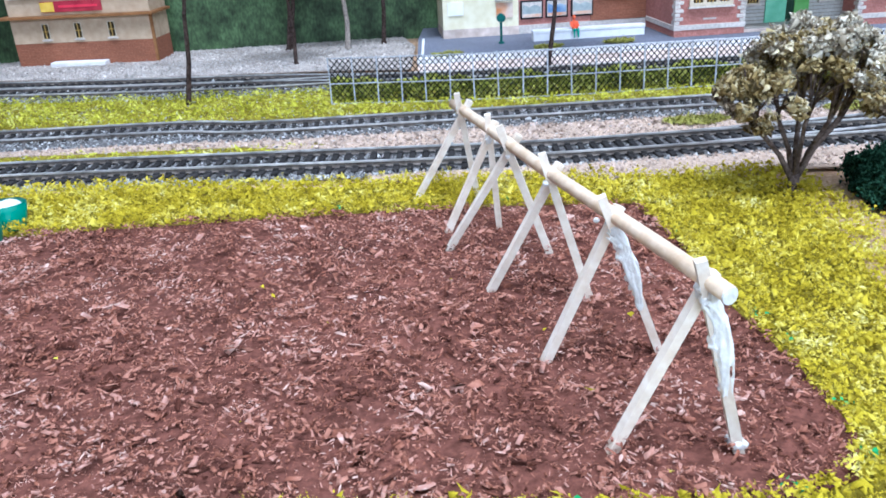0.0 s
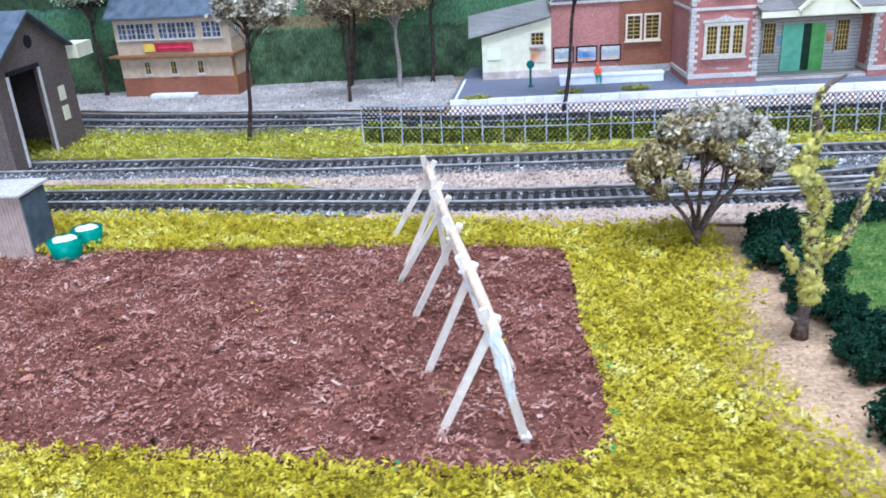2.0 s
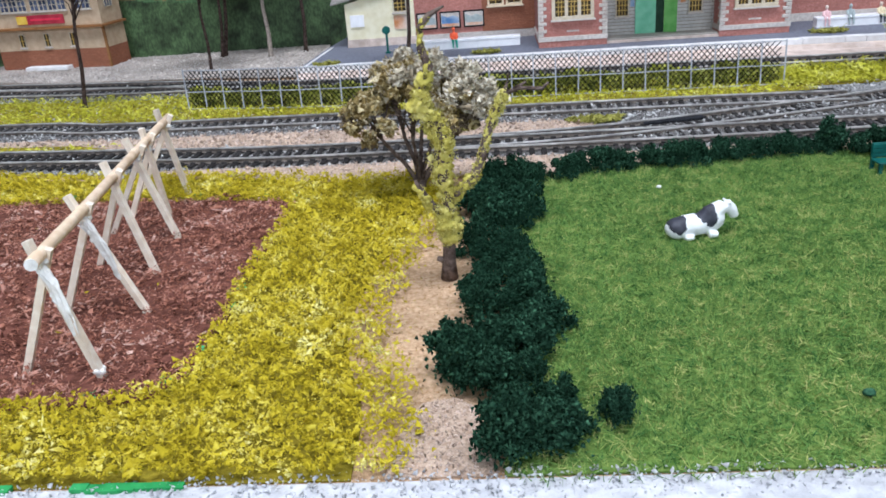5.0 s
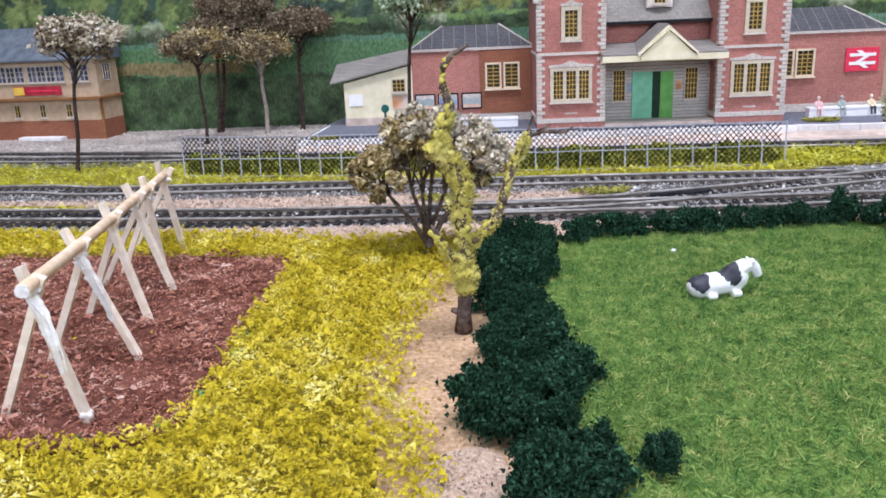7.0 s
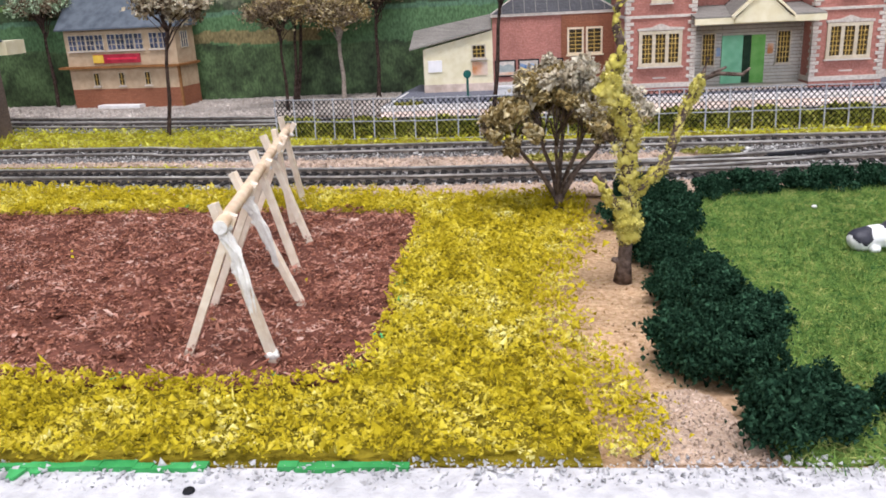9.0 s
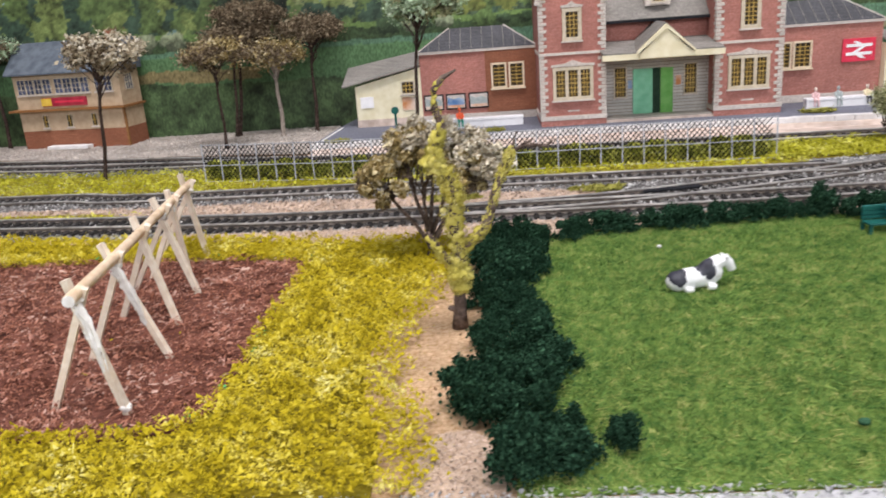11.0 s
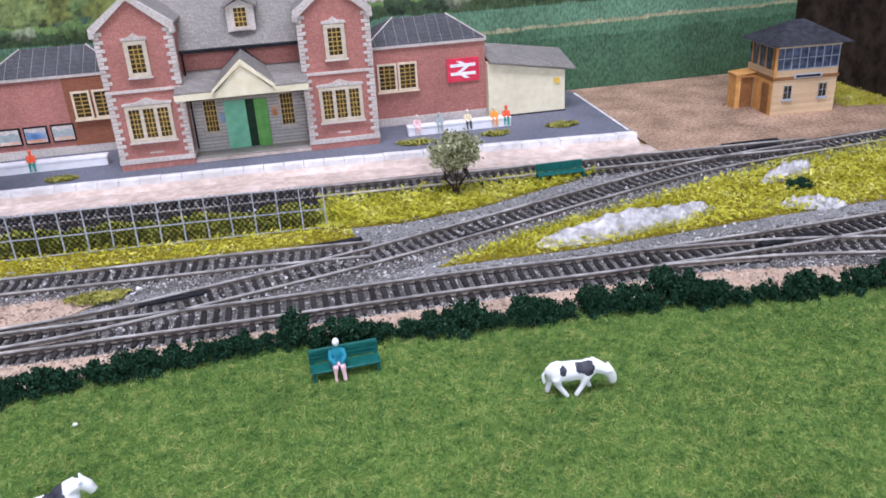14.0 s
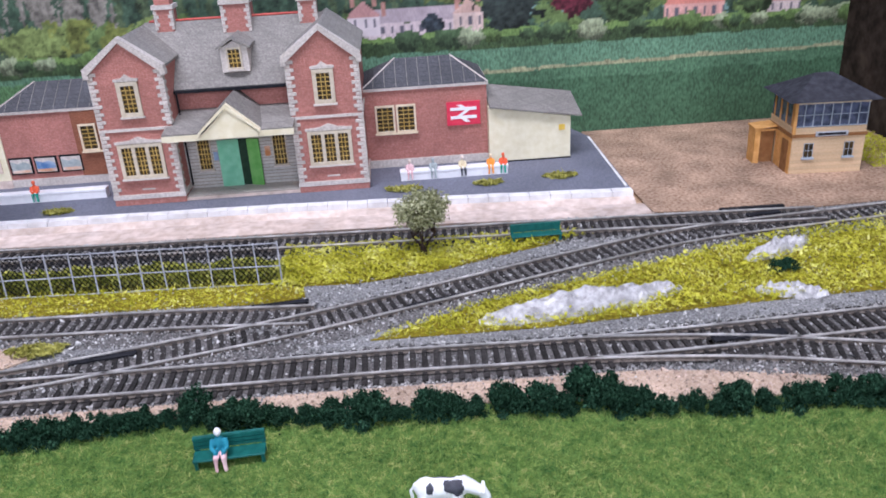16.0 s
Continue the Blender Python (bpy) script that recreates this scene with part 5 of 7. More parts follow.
for (xa, ya), (xb, yb) in zip(PF, PF[1:]):
    vs = [bm.verts.new(p) for p in ((xa, ya - 0.001, 0.0042), (xb, yb - 0.001, 0.0042), (xb, yb - 0.0075, 0.0014), (xa, ya - 0.0075, 0.0014))]
    bm.faces.new(vs)
part("bank", bm, "plat_face", plat, "pinkish sandy bank below the edge")
for (xa, ya), (xb, yb) in (((0.0345, 0.477), (0.0405, 0.546)), ((0.5065, 0.456), (0.509, 0.565))):
    part("edge_line", prism(bmesh.new(), [(xa, ya), (xa + 0.0016, ya), (xb + 0.0016, yb), (xb, yb)], "z", 0.007, 0.0074), "white", plat)

# ---- station building ----
st = thing("station_building", "red brick card station with two gabled bays", "building", (0.27, 0.54, 0.007))
G = 0.0071


def window(parent, x0, x1, z0, z1, y, lights=1, rows=4, cols=2, frame_m="frame_cream", pane_m="glass", gap=0.0013, name="window", thick=0.0016, bar_m="bar_dark", bar=0.00028):
    """A window on a wall that faces -y: a dark backing with frame bars, panes, lattice and sill as its parts."""
    w = (x1 - x0 - gap * (lights + 1)) / lights
    fr = part(name, B(x0 + 0.0001, x1 - 0.0001, y - 0.0003, y + 0.0002, z0 + 0.0001, z1 - 0.0001), "black", parent, "small-paned window")
    for za, zb in ((z0, z0 + gap), (z1 - gap, z1)):
        part("frame_rail", B(x0, x1, y - thick, y - 0.0003, za, zb), frame_m, fr)
    for i in range(lights + 1):
        xa = x0 + i * (w + gap)
        part("frame_stile", B(xa, xa + gap, y - thick + 0.0001, y - 0.0003, z0 + gap, z1 - gap), frame_m, fr)
    for i in range(lights):
        xa = x0 + gap + i * (w + gap)
        part("pane", B(xa, xa + w, y - 0.0005, y - 0.0003, z0 + gap, z1 - gap), pane_m, fr)
        bm = bmesh.new()
        for c in range(1, cols):
            xc = xa + w * c / cols
            box(bm, xc - bar, xc + bar, y - 0.0009, y - 0.0005, z0 + gap, z1 - gap)
        for r in range(1, rows):
            zc = z0 + gap + (z1 - z0 - 2 * gap) * r / rows
            box(bm, xa, xa + w, y - 0.0008, y - 0.0005, zc - bar, zc + bar)
        part("lattice", bm, bar_m, fr)
    part("sill", B(x0 - 0.0008, x1 + 0.0008, y - thick - 0.0008, y + 0.0001, z0 - 0.001, z0 - 0.0001), "stonework" if frame_m == "frame_cream" else frame_m, fr)
    return fr


def hood(parent, xc, w, z, y):
    part("window_hood", prism(bmesh.new(), [(xc - w / 2, z), (xc + w / 2, z), (xc + w / 2, z + 0.0014), (xc + w * 0.2, z + 0.002), (xc, z + 0.0042), (xc - w * 0.2, z + 0.002), (xc - w / 2, z + 0.0014)], "y", y - 0.0018, y + 0.0002), "stonework", parent, "pale stone pediment")


BAYY, BACK = 0.488, 0.585
for bx0, bx1 in ((0.1905, 0.2335), (0.3065, 0.3495)):
    xm = (bx0 + bx1) / 2
    part("wall", prism(bmesh.new(), [(bx0, G), (bx1, G), (bx1, 0.0905), (xm, 0.1075), (bx0, 0.0905)], "y", BAYY, BACK - 0.02), "brick", st, "red brick gabled bay")
    part("plinth", B(bx0 - 0.0006, bx1 + 0.0006, BAYY - 0.0007, BAYY + 0.05, G, G + 0.0038), "brick", st)
    part("plinth_course", B(bx0 - 0.001, bx1 + 0.001, BAYY - 0.0011, BAYY + 0.05, G + 0.0039, G + 0.0068), "stonework", st, "pale stone course")
    part("string_course", B(bx0 - 0.0008, bx1 + 0.0008, BAYY - 0.0009, BAYY + 0.05, 0.0545, 0.0562), "stonework", st, "pale stone course")
    for side, xc in ((1, bx0), (-1, bx1)):
        z, i = G + 0.007, 0
        while z < 0.089:
            if not 0.0535 < z < 0.0555:
                w = 0.0046 if i % 2 else 0.0026
                xa, xb = (xc - 0.0008, xc + w) if side > 0 else (xc - w, xc + 0.0008)
                part("quoin", B(xa, xb, BAYY - 0.0008, BAYY + (0.0026 if i % 2 else 0.0046), z, z + 0.0021, bevel=0.0002), "stonework", st)
            z, i = z + 0.0024, i + 1
    # coping along the gable, kneelers at its feet
    for s in (-1, 1):
        xe = xm + s * (bx1 - bx0) / 2
        part("gable_coping", prism(bmesh.new(), [(xe + s * 0.0022, 0.0905), (xe + s * 0.0022, 0.0932), (xm, 0.1107), (xm, 0.1073), (xe - s * 0.001, 0.0902)], "y", BAYY - 0.0022, BAYY + 0.0035), "stonework", st, "pale stone coping")
        part("kneeler", B(min(xe - s * 0.001, xe + s * 0.0026), max(xe - s * 0.001, xe + s * 0.0026), BAYY - 0.002, BAYY + 0.004, 0.0872, 0.0908, bevel=0.0004), "stonework", st)
        part("bay_roof", prism(bmesh.new(), [(xe + s * 0.002, 0.0912), (xe + s * 0.002, 0.0925), (xm, 0.1095), (xm, 0.1078)], "y", BAYY + 0.0036, BACK - 0.012), "slate", st, "grey slate roof slope")
    window(st, xm - 0.0135, xm + 0.0135, 0.0245, 0.0465, BAYY, 3, 6, 3, gap=0.0021, bar=0.00022)
    hood(st, xm, 0.029, 0.0468, BAYY)
    window(st, xm - 0.0064, xm + 0.0064, 0.0635, 0.0845, BAYY, 1, 6, 3, gap=0.0024, bar=0.00026)
    hood(st, xm, 0.0145, 0.0848, BAYY)
    part("wall_plate", B(xm - 0.004, xm + 0.004, BAYY - 0.0003, BAYY + 0.0001, 0.0165, 0.0175), "stonework", st)

DOORY = 0.505
part("porch_wall", B(0.2336, 0.3064, DOORY, DOORY + 0.02, G, 0.049), "planks", st, "grey weatherboarded porch wall")
part("upper_wall", B(0.2336, 0.3064, DOORY + 0.008, DOORY + 0.03, 0.0491, 0.0735), "brick", st, "red brick upper wall")
part("porch_step", B(0.2338, 0.3062, 0.490, DOORY - 0.0001, G, 0.0096), "planks", st)
part("porch_plinth", B(0.2338, 0.3062, 0.4885, 0.4899, G, 0.0088), "plat_face", st)
part("door", B(0.2548, 0.2682, DOORY - 0.0012, DOORY - 0.0002, 0.0097, 0.0405), "door_green", st, "pale green closed door leaf")
# No real opening: the shade inside the doorway is a dark sheet.
part("doorway", B(0.2682, 0.2735, DOORY - 0.0006, DOORY - 0.0001, 0.0097, 0.0405), "door_dark", st, "flat dark sheet painting the shade of the open doorway")
part("door", prism(bmesh.new(), [(0.2735, DOORY - 0.0014), (0.2815, DOORY - 0.004), (0.2817, DOORY - 0.003), (0.2737, DOORY - 0.0002)], "z", 0.0097, 0.0405), "leaf_green", st, "dark green door leaf standing open")
for x0, x1 in ((0.2418, 0.2505), (0.2895, 0.2985)):
    window(st, x0, x1, 0.0215, 0.0425, DOORY, 1, 6, 4, gap=0.0006, bar=0.00026)
part("poster", B(0.2516, 0.2542, DOORY - 0.0006, DOORY - 0.0001, 0.0275, 0.033), "poster_blue", st, "small blue notice")
part("poster", B(0.2842, 0.2878, DOORY - 0.0006, DOORY - 0.0001, 0.028, 0.0345), "poster_orange", st, "small orange notice")
# canopy with its pediment
part("canopy_fascia", B(0.2300, 0.3085, 0.4735, 0.4750, 0.0495, 0.0532), "cream", st, "cream canopy fascia")
part("canopy_roof", prism(bmesh.new(), [(0.4735, 0.0533), (0.4735, 0.0541), (0.5128, 0.0598), (0.5128, 0.0586)], "x", 0.2302, 0.3083), "slate", st, "grey slate canopy roof")
part("canopy_soffit", B(0.2338, 0.3062, 0.4752, 0.5048, 0.0491, 0.0495), "buff", st)
part("pediment", prism(bmesh.new(), [(0.2538, 0.0500), (0.2874, 0.0500), (0.2874, 0.0527), (0.2706, 0.0682), (0.2538, 0.0527)], "y", 0.4722, 0.4733), "cream", st, "cream triangular pediment")
for s in (-1, 1):
    part("pediment_coping", prism(bmesh.new(), [(0.2706 + s * 0.0186, 0.0526), (0.2706 + s * 0.0186, 0.0541), (0.2706, 0.0708), (0.2706, 0.0684)], "y", 0.4708, 0.4765), "cream", st)
    part("pediment_roof", prism(bmesh.new(), [(0.2706 + s * 0.0184, 0.0542), (0.2706 + s * 0.0184, 0.0552), (0.2706, 0.0719), (0.2706, 0.0709)], "y", 0.4755, 0.5128), "slate", st, "grey slate pediment roof")
# main roof, ridge, dormer, tower and chimneys
part("main_roof", prism(bmesh.new(), [(0.507, 0.0722), (0.507, 0.0738), (0.545, 0.1105), (0.583, 0.0738), (0.583, 0.0722), (0.545, 0.1085)], "x", 0.2125, 0.3275), "slate", st, "large grey slate roof")
part("gutter", B(0.2337, 0.3063, 0.5045, 0.5069, 0.0716, 0.0734), "black", st, "black gutter")
part("drainpipe", tube(bmesh.new(), [(0.2352, 0.5045, 0.012), (0.2352, 0.5045, 0.073)], 0.0006, 6), "black", st)
part("rear_wall", B(0.2336, 0.3064, 0.56, 0.582, G, 0.0721), "brick", st)
part("ridge", tube(bmesh.new(), [(0.216, 0.545, 0.1109), (0.324, 0.545, 0.1109)], 0.0008, 6), "ridge_red", st, "red ridge tiles")
dx0, dx1, dm = 0.2645, 0.2815, 0.273
part("dormer", prism(bmesh.new(), [(dx0, 0.0815), (dx1, 0.0815), (dx1, 0.0965), (dm, 0.1005), (dx0, 0.0965)], "y", 0.5115, 0.535), "stonework", st, "pale stone dormer")
window(st, dm - 0.0045, dm + 0.0045, 0.0835, 0.0965, 0.5115, 1, 4, 3, gap=0.0009)
for s in (-1, 1):
    part("dormer_roof", prism(bmesh.new(), [(dm + s * 0.0105, 0.0958), (dm + s * 0.0105, 0.0972), (dm, 0.1035), (dm, 0.1018)], "y", 0.5085, 0.54), "slate", st)
part("tower_base", B(dm - 0.0088, dm + 0.0088, 0.5365, 0.5535, 0.100, 0.1195), "brick", st, "red brick clock tower base")
for s in (-1, 1):
    for i in range(7):
        w = 0.0034 if i % 2 else 0.002
        xe = dm + s * 0.0092
        part("quoin", B(min(xe, xe - s * w), max(xe, xe - s * w), 0.5358, 0.5405, 0.1025 + i * 0.0024, 0.1046 + i * 0.0024), "stonework", st)
part("tower_cornice", B(dm - 0.0098, dm + 0.0098, 0.5352, 0.5548, 0.1196, 0.1222), "stonework", st)
part("clock_stage", B(dm - 0.008, dm + 0.008, 0.5375, 0.5525, 0.1223, 0.1385), "clock_blue", st, "blue-grey clock stage")
part("clock_face", tube(bmesh.new(), [(dm, 0.5376, 0.1305), (dm, 0.5366, 0.1305)], 0.0042, 20), "sign_white", st, "round white clock face")
part("tower_cornice", B(dm - 0.0096, dm + 0.0096, 0.5358, 0.5542, 0.1386, 0.1408), "stonework", st)
bm = bmesh.new()
tube(bm, [(dm, 0.545, 0.1409), (dm, 0.545, 0.145), (dm, 0.545, 0.149), (dm, 0.545, 0.1525), (dm, 0.545, 0.1545)], [0.0082, 0.0086, 0.0078, 0.0052, 0.001], 16)
part("dome", bm, "dome_green", st, "dull green domed tower top", smooth=True)
for xc in (0.2272, 0.3185):
    part("chimney", B(xc - 0.0056, xc + 0.0056, 0.539, 0.551, 0.100, 0.1185), "brick", st, "red brick chimney stack")
    for s in (-1, 1):
        for i in range(5):
            w = 0.003 if i % 2 else 0.0018
            xe = xc + s * 0.006
            part("quoin", B(min(xe, xe - s * w), max(xe, xe - s * w), 0.5383, 0.5425, 0.106 + i * 0.0024, 0.1081 + i * 0.0024), "stonework", st)
    part("chimney_cap", B(xc - 0.0068, xc + 0.0068, 0.5378, 0.5522, 0.1186, 0.1212), "stonework", st)
    part("chimney_top", B(xc - 0.0048, xc + 0.0048, 0.540, 0.550, 0.1213, 0.1335), "brick", st, "red brick chimney top")
# wings
for x0, x1, yf, dz in ((0.1045, 0.1904, 0.542, 0.0), (0.3496, 0.4312, 0.527, 0.0022)):
    part("wing_wall", B(x0, x1, yf, BACK, G, 0.0575 + dz), "brick", st, "red brick single-storey wing")
    part("wing_plinth", B(x0 - 0.0006, x1 + 0.0006, yf - 0.0008, yf + 0.008, G, 0.0125), "stonework", st)
    part("wing_cornice", B(x0 - 0.001, x1 + 0.001, yf - 0.0015, BACK + 0.001, 0.0576 + dz, 0.0594 + dz), "stonework", st)
    bm = bmesh.new()
    xa, xb, ya, yb, xi, ze = x0 - 0.0008, x1 + 0.0008, yf - 0.0013, BACK, 0.023, 0.0595 + dz
    ym = yf + 0.021
    lo = [bm.verts.new(p) for p in ((xa, ya, ze), (xb, ya, ze), (xb, yb, ze), (xa, yb, ze))]
    r0, r1 = bm.verts.new((xa + xi, ym, ze + 0.015)), bm.verts.new((xb - xi, ym, ze + 0.015))
    for f in ((lo[0], lo[1], r1, r0), (lo[1], lo[2], r1), (lo[2], lo[3], r0, r1), (lo[3], lo[0], r0), (lo[3], lo[2], lo[1], lo[0])):
        bm.faces.new(f)
    wr = part("wing_roof", bm, "dark_slate", st, "dark hipped slate roof")
    for i in range(1, 11):
        xs = xa + (xb - xa) * i / 11
        k = min(1, (xs - xa) / xi, (xb - xs) / xi)
        part("roof_seam", tube(bmesh.new(), [(xs, ya, ze + 0.0001), (xs, ya + k * (ym - ya), ze + 0.0001 + k * 0.015)], 0.00022, 4), "slate", wr)
    for xe in (xa, xb):
        part("hip_tile", tube(bmesh.new(), [(xe, ya, ze + 0.0002), (xe + (xi if xe == xa else -xi), ym, ze + 0.0153)], 0.0005, 5), "stonework", st)
for xw in (0.1572, 0.1702):
    window(st, xw, xw + 0.0115, 0.030, 0.0485, 0.5408, 1, 6, 2, frame_m="buff")
for xw in (0.3562, 0.3702):
    window(st, xw, xw + 0.0131, 0.0312, 0.0500, 0.527, 1, 6, 3, frame_m="buff")
part("darker_wall", B(0.1530, 0.1903, 0.5410, 0.5419, 0.0126, 0.0574), "brown_brick", st, "darker brown stretch of the brick wing front")
for x0, m_ in ((0.1065, "poster_orange"), (0.1232, "poster_blue"), (0.1402, "poster_orange")):
    fr = part("poster_frame", B(x0 - 0.0007, x0 + 0.0142, 0.5408, 0.5418, 0.0163, 0.028), "black", st, "black poster frame")
    ps = part("poster", B(x0 + 0.0003, x0 + 0.0132, 0.5405, 0.5407, 0.0173, 0.027), "stonework", fr, "printed landscape poster")
    poly = [(x0 + 0.0006, 0.0176), (x0 + 0.0129, 0.0176), (x0 + 0.0129, 0.0236), (x0 + 0.009, 0.0252), (x0 + 0.005, 0.0240), (x0 + 0.0006, 0.0256)]
    bm = prism(bmesh.new(), poly, "y", 0.5403, 0.54048)
    box(bm, x0 + 0.0006, x0 + 0.0129, 0.5402, 0.54028, 0.0176, 0.0196)
    bm.faces.ensure_lookup_table()
    for f in bm.faces[len(poly) + 2:]:
        f.material_index = 1
    part("print", bm, ["fig_grey" if m_ == "poster_orange" else "poster_blue", "poster_orange"], fr, "dark land under a pale sky")
sg = part("sign_board", B(0.4040, 0.4264, 0.5256, 0.5268, 0.0335, 0.0493), "sign_red", st, "red enamel station sign")
for z in (0.0378, 0.0435):
    part("sign_bar", B(0.4064, 0.4240, 0.5252, 0.5255, z, z + 0.0021), "sign_white", sg, "white bar")
for xa, za, xb, zb in ((0.4106, 0.0474, 0.4164, 0.0436), (0.4164, 0.0436, 0.4106, 0.0399), (0.4106, 0.0399, 0.4164, 0.0356)):
    part("sign_bar", prism(bmesh.new(), [(xa, za), (xa + 0.0034, za), (xb + 0.0034, zb), (xb, zb)], "y", 0.5250, 0.5254), "sign_white", sg, "white slanting bar")
# sheds at both ends
for flip, x0, x1, yf in ((1, 0.0545, 0.1044, 0.541), (-1, 0.4313, 0.4865, 0.520)):
    sh = thing("shed", "cream card lean-to shed with sloping grey roof", "shed", ((x0 + x1) / 2, 0.55, 0.007), group="station sheds")
    zl, zr = (0.0375, 0.049) if flip > 0 else (0.0452, 0.0360)
    part("wall", prism(bmesh.new(), [(x0, G + (0.0055 if flip > 0 else 0)), (x1, G + (0.0055 if flip > 0 else 0)), (x1, zr), (x0, zl)], "y", yf, BACK - 0.005), "cream", sh, "cream card wall")
    if flip > 0:
        part("plinth", B(x0 - 0.0003, x1 + 0.0001, 0.5405, BACK - 0.005, G, G + 0.0054), "plat_face", sh)
        window(sh, 0.0895, 0.0995, 0.030, 0.0398, 0.541, 1, 3, 3, gap=0.0008)
        part("notice", B(0.0577, 0.0678, 0.5402, 0.5409, 0.0215, 0.0298), "sign_white", sh, "white framed notice")
        part("notice", B(0.0895, 0.1005, 0.5402, 0.5409, 0.0183, 0.0278), "poster_orange", sh, "faded printed notice")
        roof = [(x0 - 0.0095, 0.0375), (x0 - 0.0095, 0.0485), (x1 - 0.0005, 0.0585), (x1 - 0.0005, 0.050)]
    else:
        # Thin black strip paints the shadow where the wall meets the platform.
        part("shadow_strip", B(x0, x1 + 0.0004, yf - 0.0004, yf - 0.0001, G, G + 0.0009), "black", sh, "black strip painting the shadow along the wall's foot")
        part("notice", B(0.4785, 0.4826, yf - 0.0008, yf - 0.0001, 0.0270, 0.0308), "sign_gold", sh, "small yellow notice")
        roof = [(x0 + 0.0005, 0.0452), (x0 + 0.0005, 0.0532), (0.462, 0.0517), (x1 + 0.0070, 0.0440), (x1 + 0.0070, 0.0355)]
    bm = bmesh.new()
    ya, yb = yf - 0.0035, yf + 0.034
    low = [(x, z) for x, z in roof]
    if flip > 0:
        q = [(low[0][0], ya, low[0][1]), (low[3][0], ya, low[3][1]), (low[2][0], yb, low[2][1]), (low[1][0], yb, low[1][1])]
    else:
        q = [(low[0][0], ya, 0.0458), (low[4][0], ya, 0.0362), (low[3][0], yb, low[3][1]), (low[1][0], yb, low[1][1])]
    top = [bm.verts.new((x, y, z + 0.001)) for x, y, z in q]
    bot = [bm.verts.new((x, y, z)) for x, y, z in q]
    bm.faces.new(top), bm.faces.new(bot[::-1])
    for i in range(4):
        bm.faces.new((top[i], bot[i], bot[(i + 1) % 4], top[(i + 1) % 4]))
    part("roof", bm, "slate", sh, "sloping grey roof")
for x0, x1, y in ((0.1070, 0.1785, 0.5065), (0.3698, 0.4405, 0.4955)):
    bw = thing("platform_bench", "long low white platform bench", "bench", ((x0 + x1) / 2, y, 0.007), group="platform benches")
    part("seat", B(x0, x1, y - 0.0004, y + 0.0066, 0.0118, 0.0136, bevel=0.0003), "sign_white", bw)
    part("front", B(x0 + 0.0004, x1 - 0.0004, y, y + 0.0060, 0.0071, 0.0118), "sign_white", bw)
cl = thing("platform_clock", "dark teal round clock on a thin post", "clock", (0.0872, 0.5080, 0.007))
part("post", tube(bmesh.new(), [(0.0872, 0.5080, 0.0071), (0.0872, 0.5080, 0.021)], 0.0008, 8), "bench_green", cl)
part("foot", tube(bmesh.new(), [(0.0872, 0.5080, 0.0071), (0.0872, 0.5080, 0.0082)], 0.0018, 10), "bench_green", cl)
part("dial", tube(bmesh.new(), [(0.0872, 0.5067, 0.0225), (0.0872, 0.5093, 0.0225)], 0.0027, 16), "bench_green", cl)


# ---- remeshed figures: plain one-piece shapes ----
def blob(name, shapes, voxel, colour, materials, label, category, m, group=""):
    """Joins rough shapes into one smooth skin; colour(point) names the material slot."""
    bm = bmesh.new()
    for s in shapes:
        if s[0] == "e":
            ball(bm, s[1], s[2], 2)
        else:
            tube(bm, s[1], s[2], 8)
    tmp = bpy.data.meshes.new("tmp")
    bm.to_mesh(tmp)
    bm.free()
    ob = bpy.data.objects.new("tmp", tmp)
    scene.collection.objects.link(ob)
    r = ob.modifiers.new("skin", "REMESH")
    r.mode, r.voxel_size = "VOXEL", voxel
    sm = ob.modifiers.new("soft", "SMOOTH")
    sm.iterations, sm.factor = 3, 0.5
    me = bpy.data.meshes.new_from_object(ob.evaluated_get(bpy.context.evaluated_depsgraph_get()))
    bpy.data.objects.remove(ob)
    for q in materials:
        me.materials.append(M[q])
    for p in me.polygons:
        p.material_index, p.use_smooth = colour(p.center), True
    me.name = name
    out = new(name, me)
    out.matrix_world = m
    return tagged(out, label, category, group)


def patches(*spots):
    def f(c):
        for x, y, z, r in spots:
            wob = 0.25 * noise.noise(c * 600)
            if ((c.x - x) ** 2 + 0.6 * (c.z - z) ** 2) ** 0.5 < r * (1 + wob) and (c.y < -0.0006 if y < 0 else c.y > 0.0006 if y > 0 else True):
                return 1
        return 0
    return f


stand = [("e", (-0.0028, 0, 0.0095), (0.0092, 0.0036, 0.0040)), ("e", (-0.0075, 0, 0.0097), (0.0042, 0.0036, 0.0040)), ("e", (0.0030, 0, 0.0098), (0.0042, 0.0034, 0.0037)),
         ("t", [(0.0042, 0, 0.0112), (0.0080, 0, 0.0094), (0.0104, 0, 0.0078)], [0.0031, 0.0024, 0.0020]), ("t", [(0.0108, 0, 0.0080), (0.0124, 0, 0.0054), (0.0130, 0, 0.0028)], [0.0021, 0.0019, 0.0015]),
         ("t", [(0.0116, -0.0032, 0.0090), (0.0118, 0, 0.0086), (0.0116, 0.0032, 0.0090)], 0.0007), ("t", [(-0.0112, 0, 0.0118), (-0.0128, 0, 0.0090), (-0.0122, 0, 0.0055)], [0.0007, 0.0006, 0.0007]),
         ]
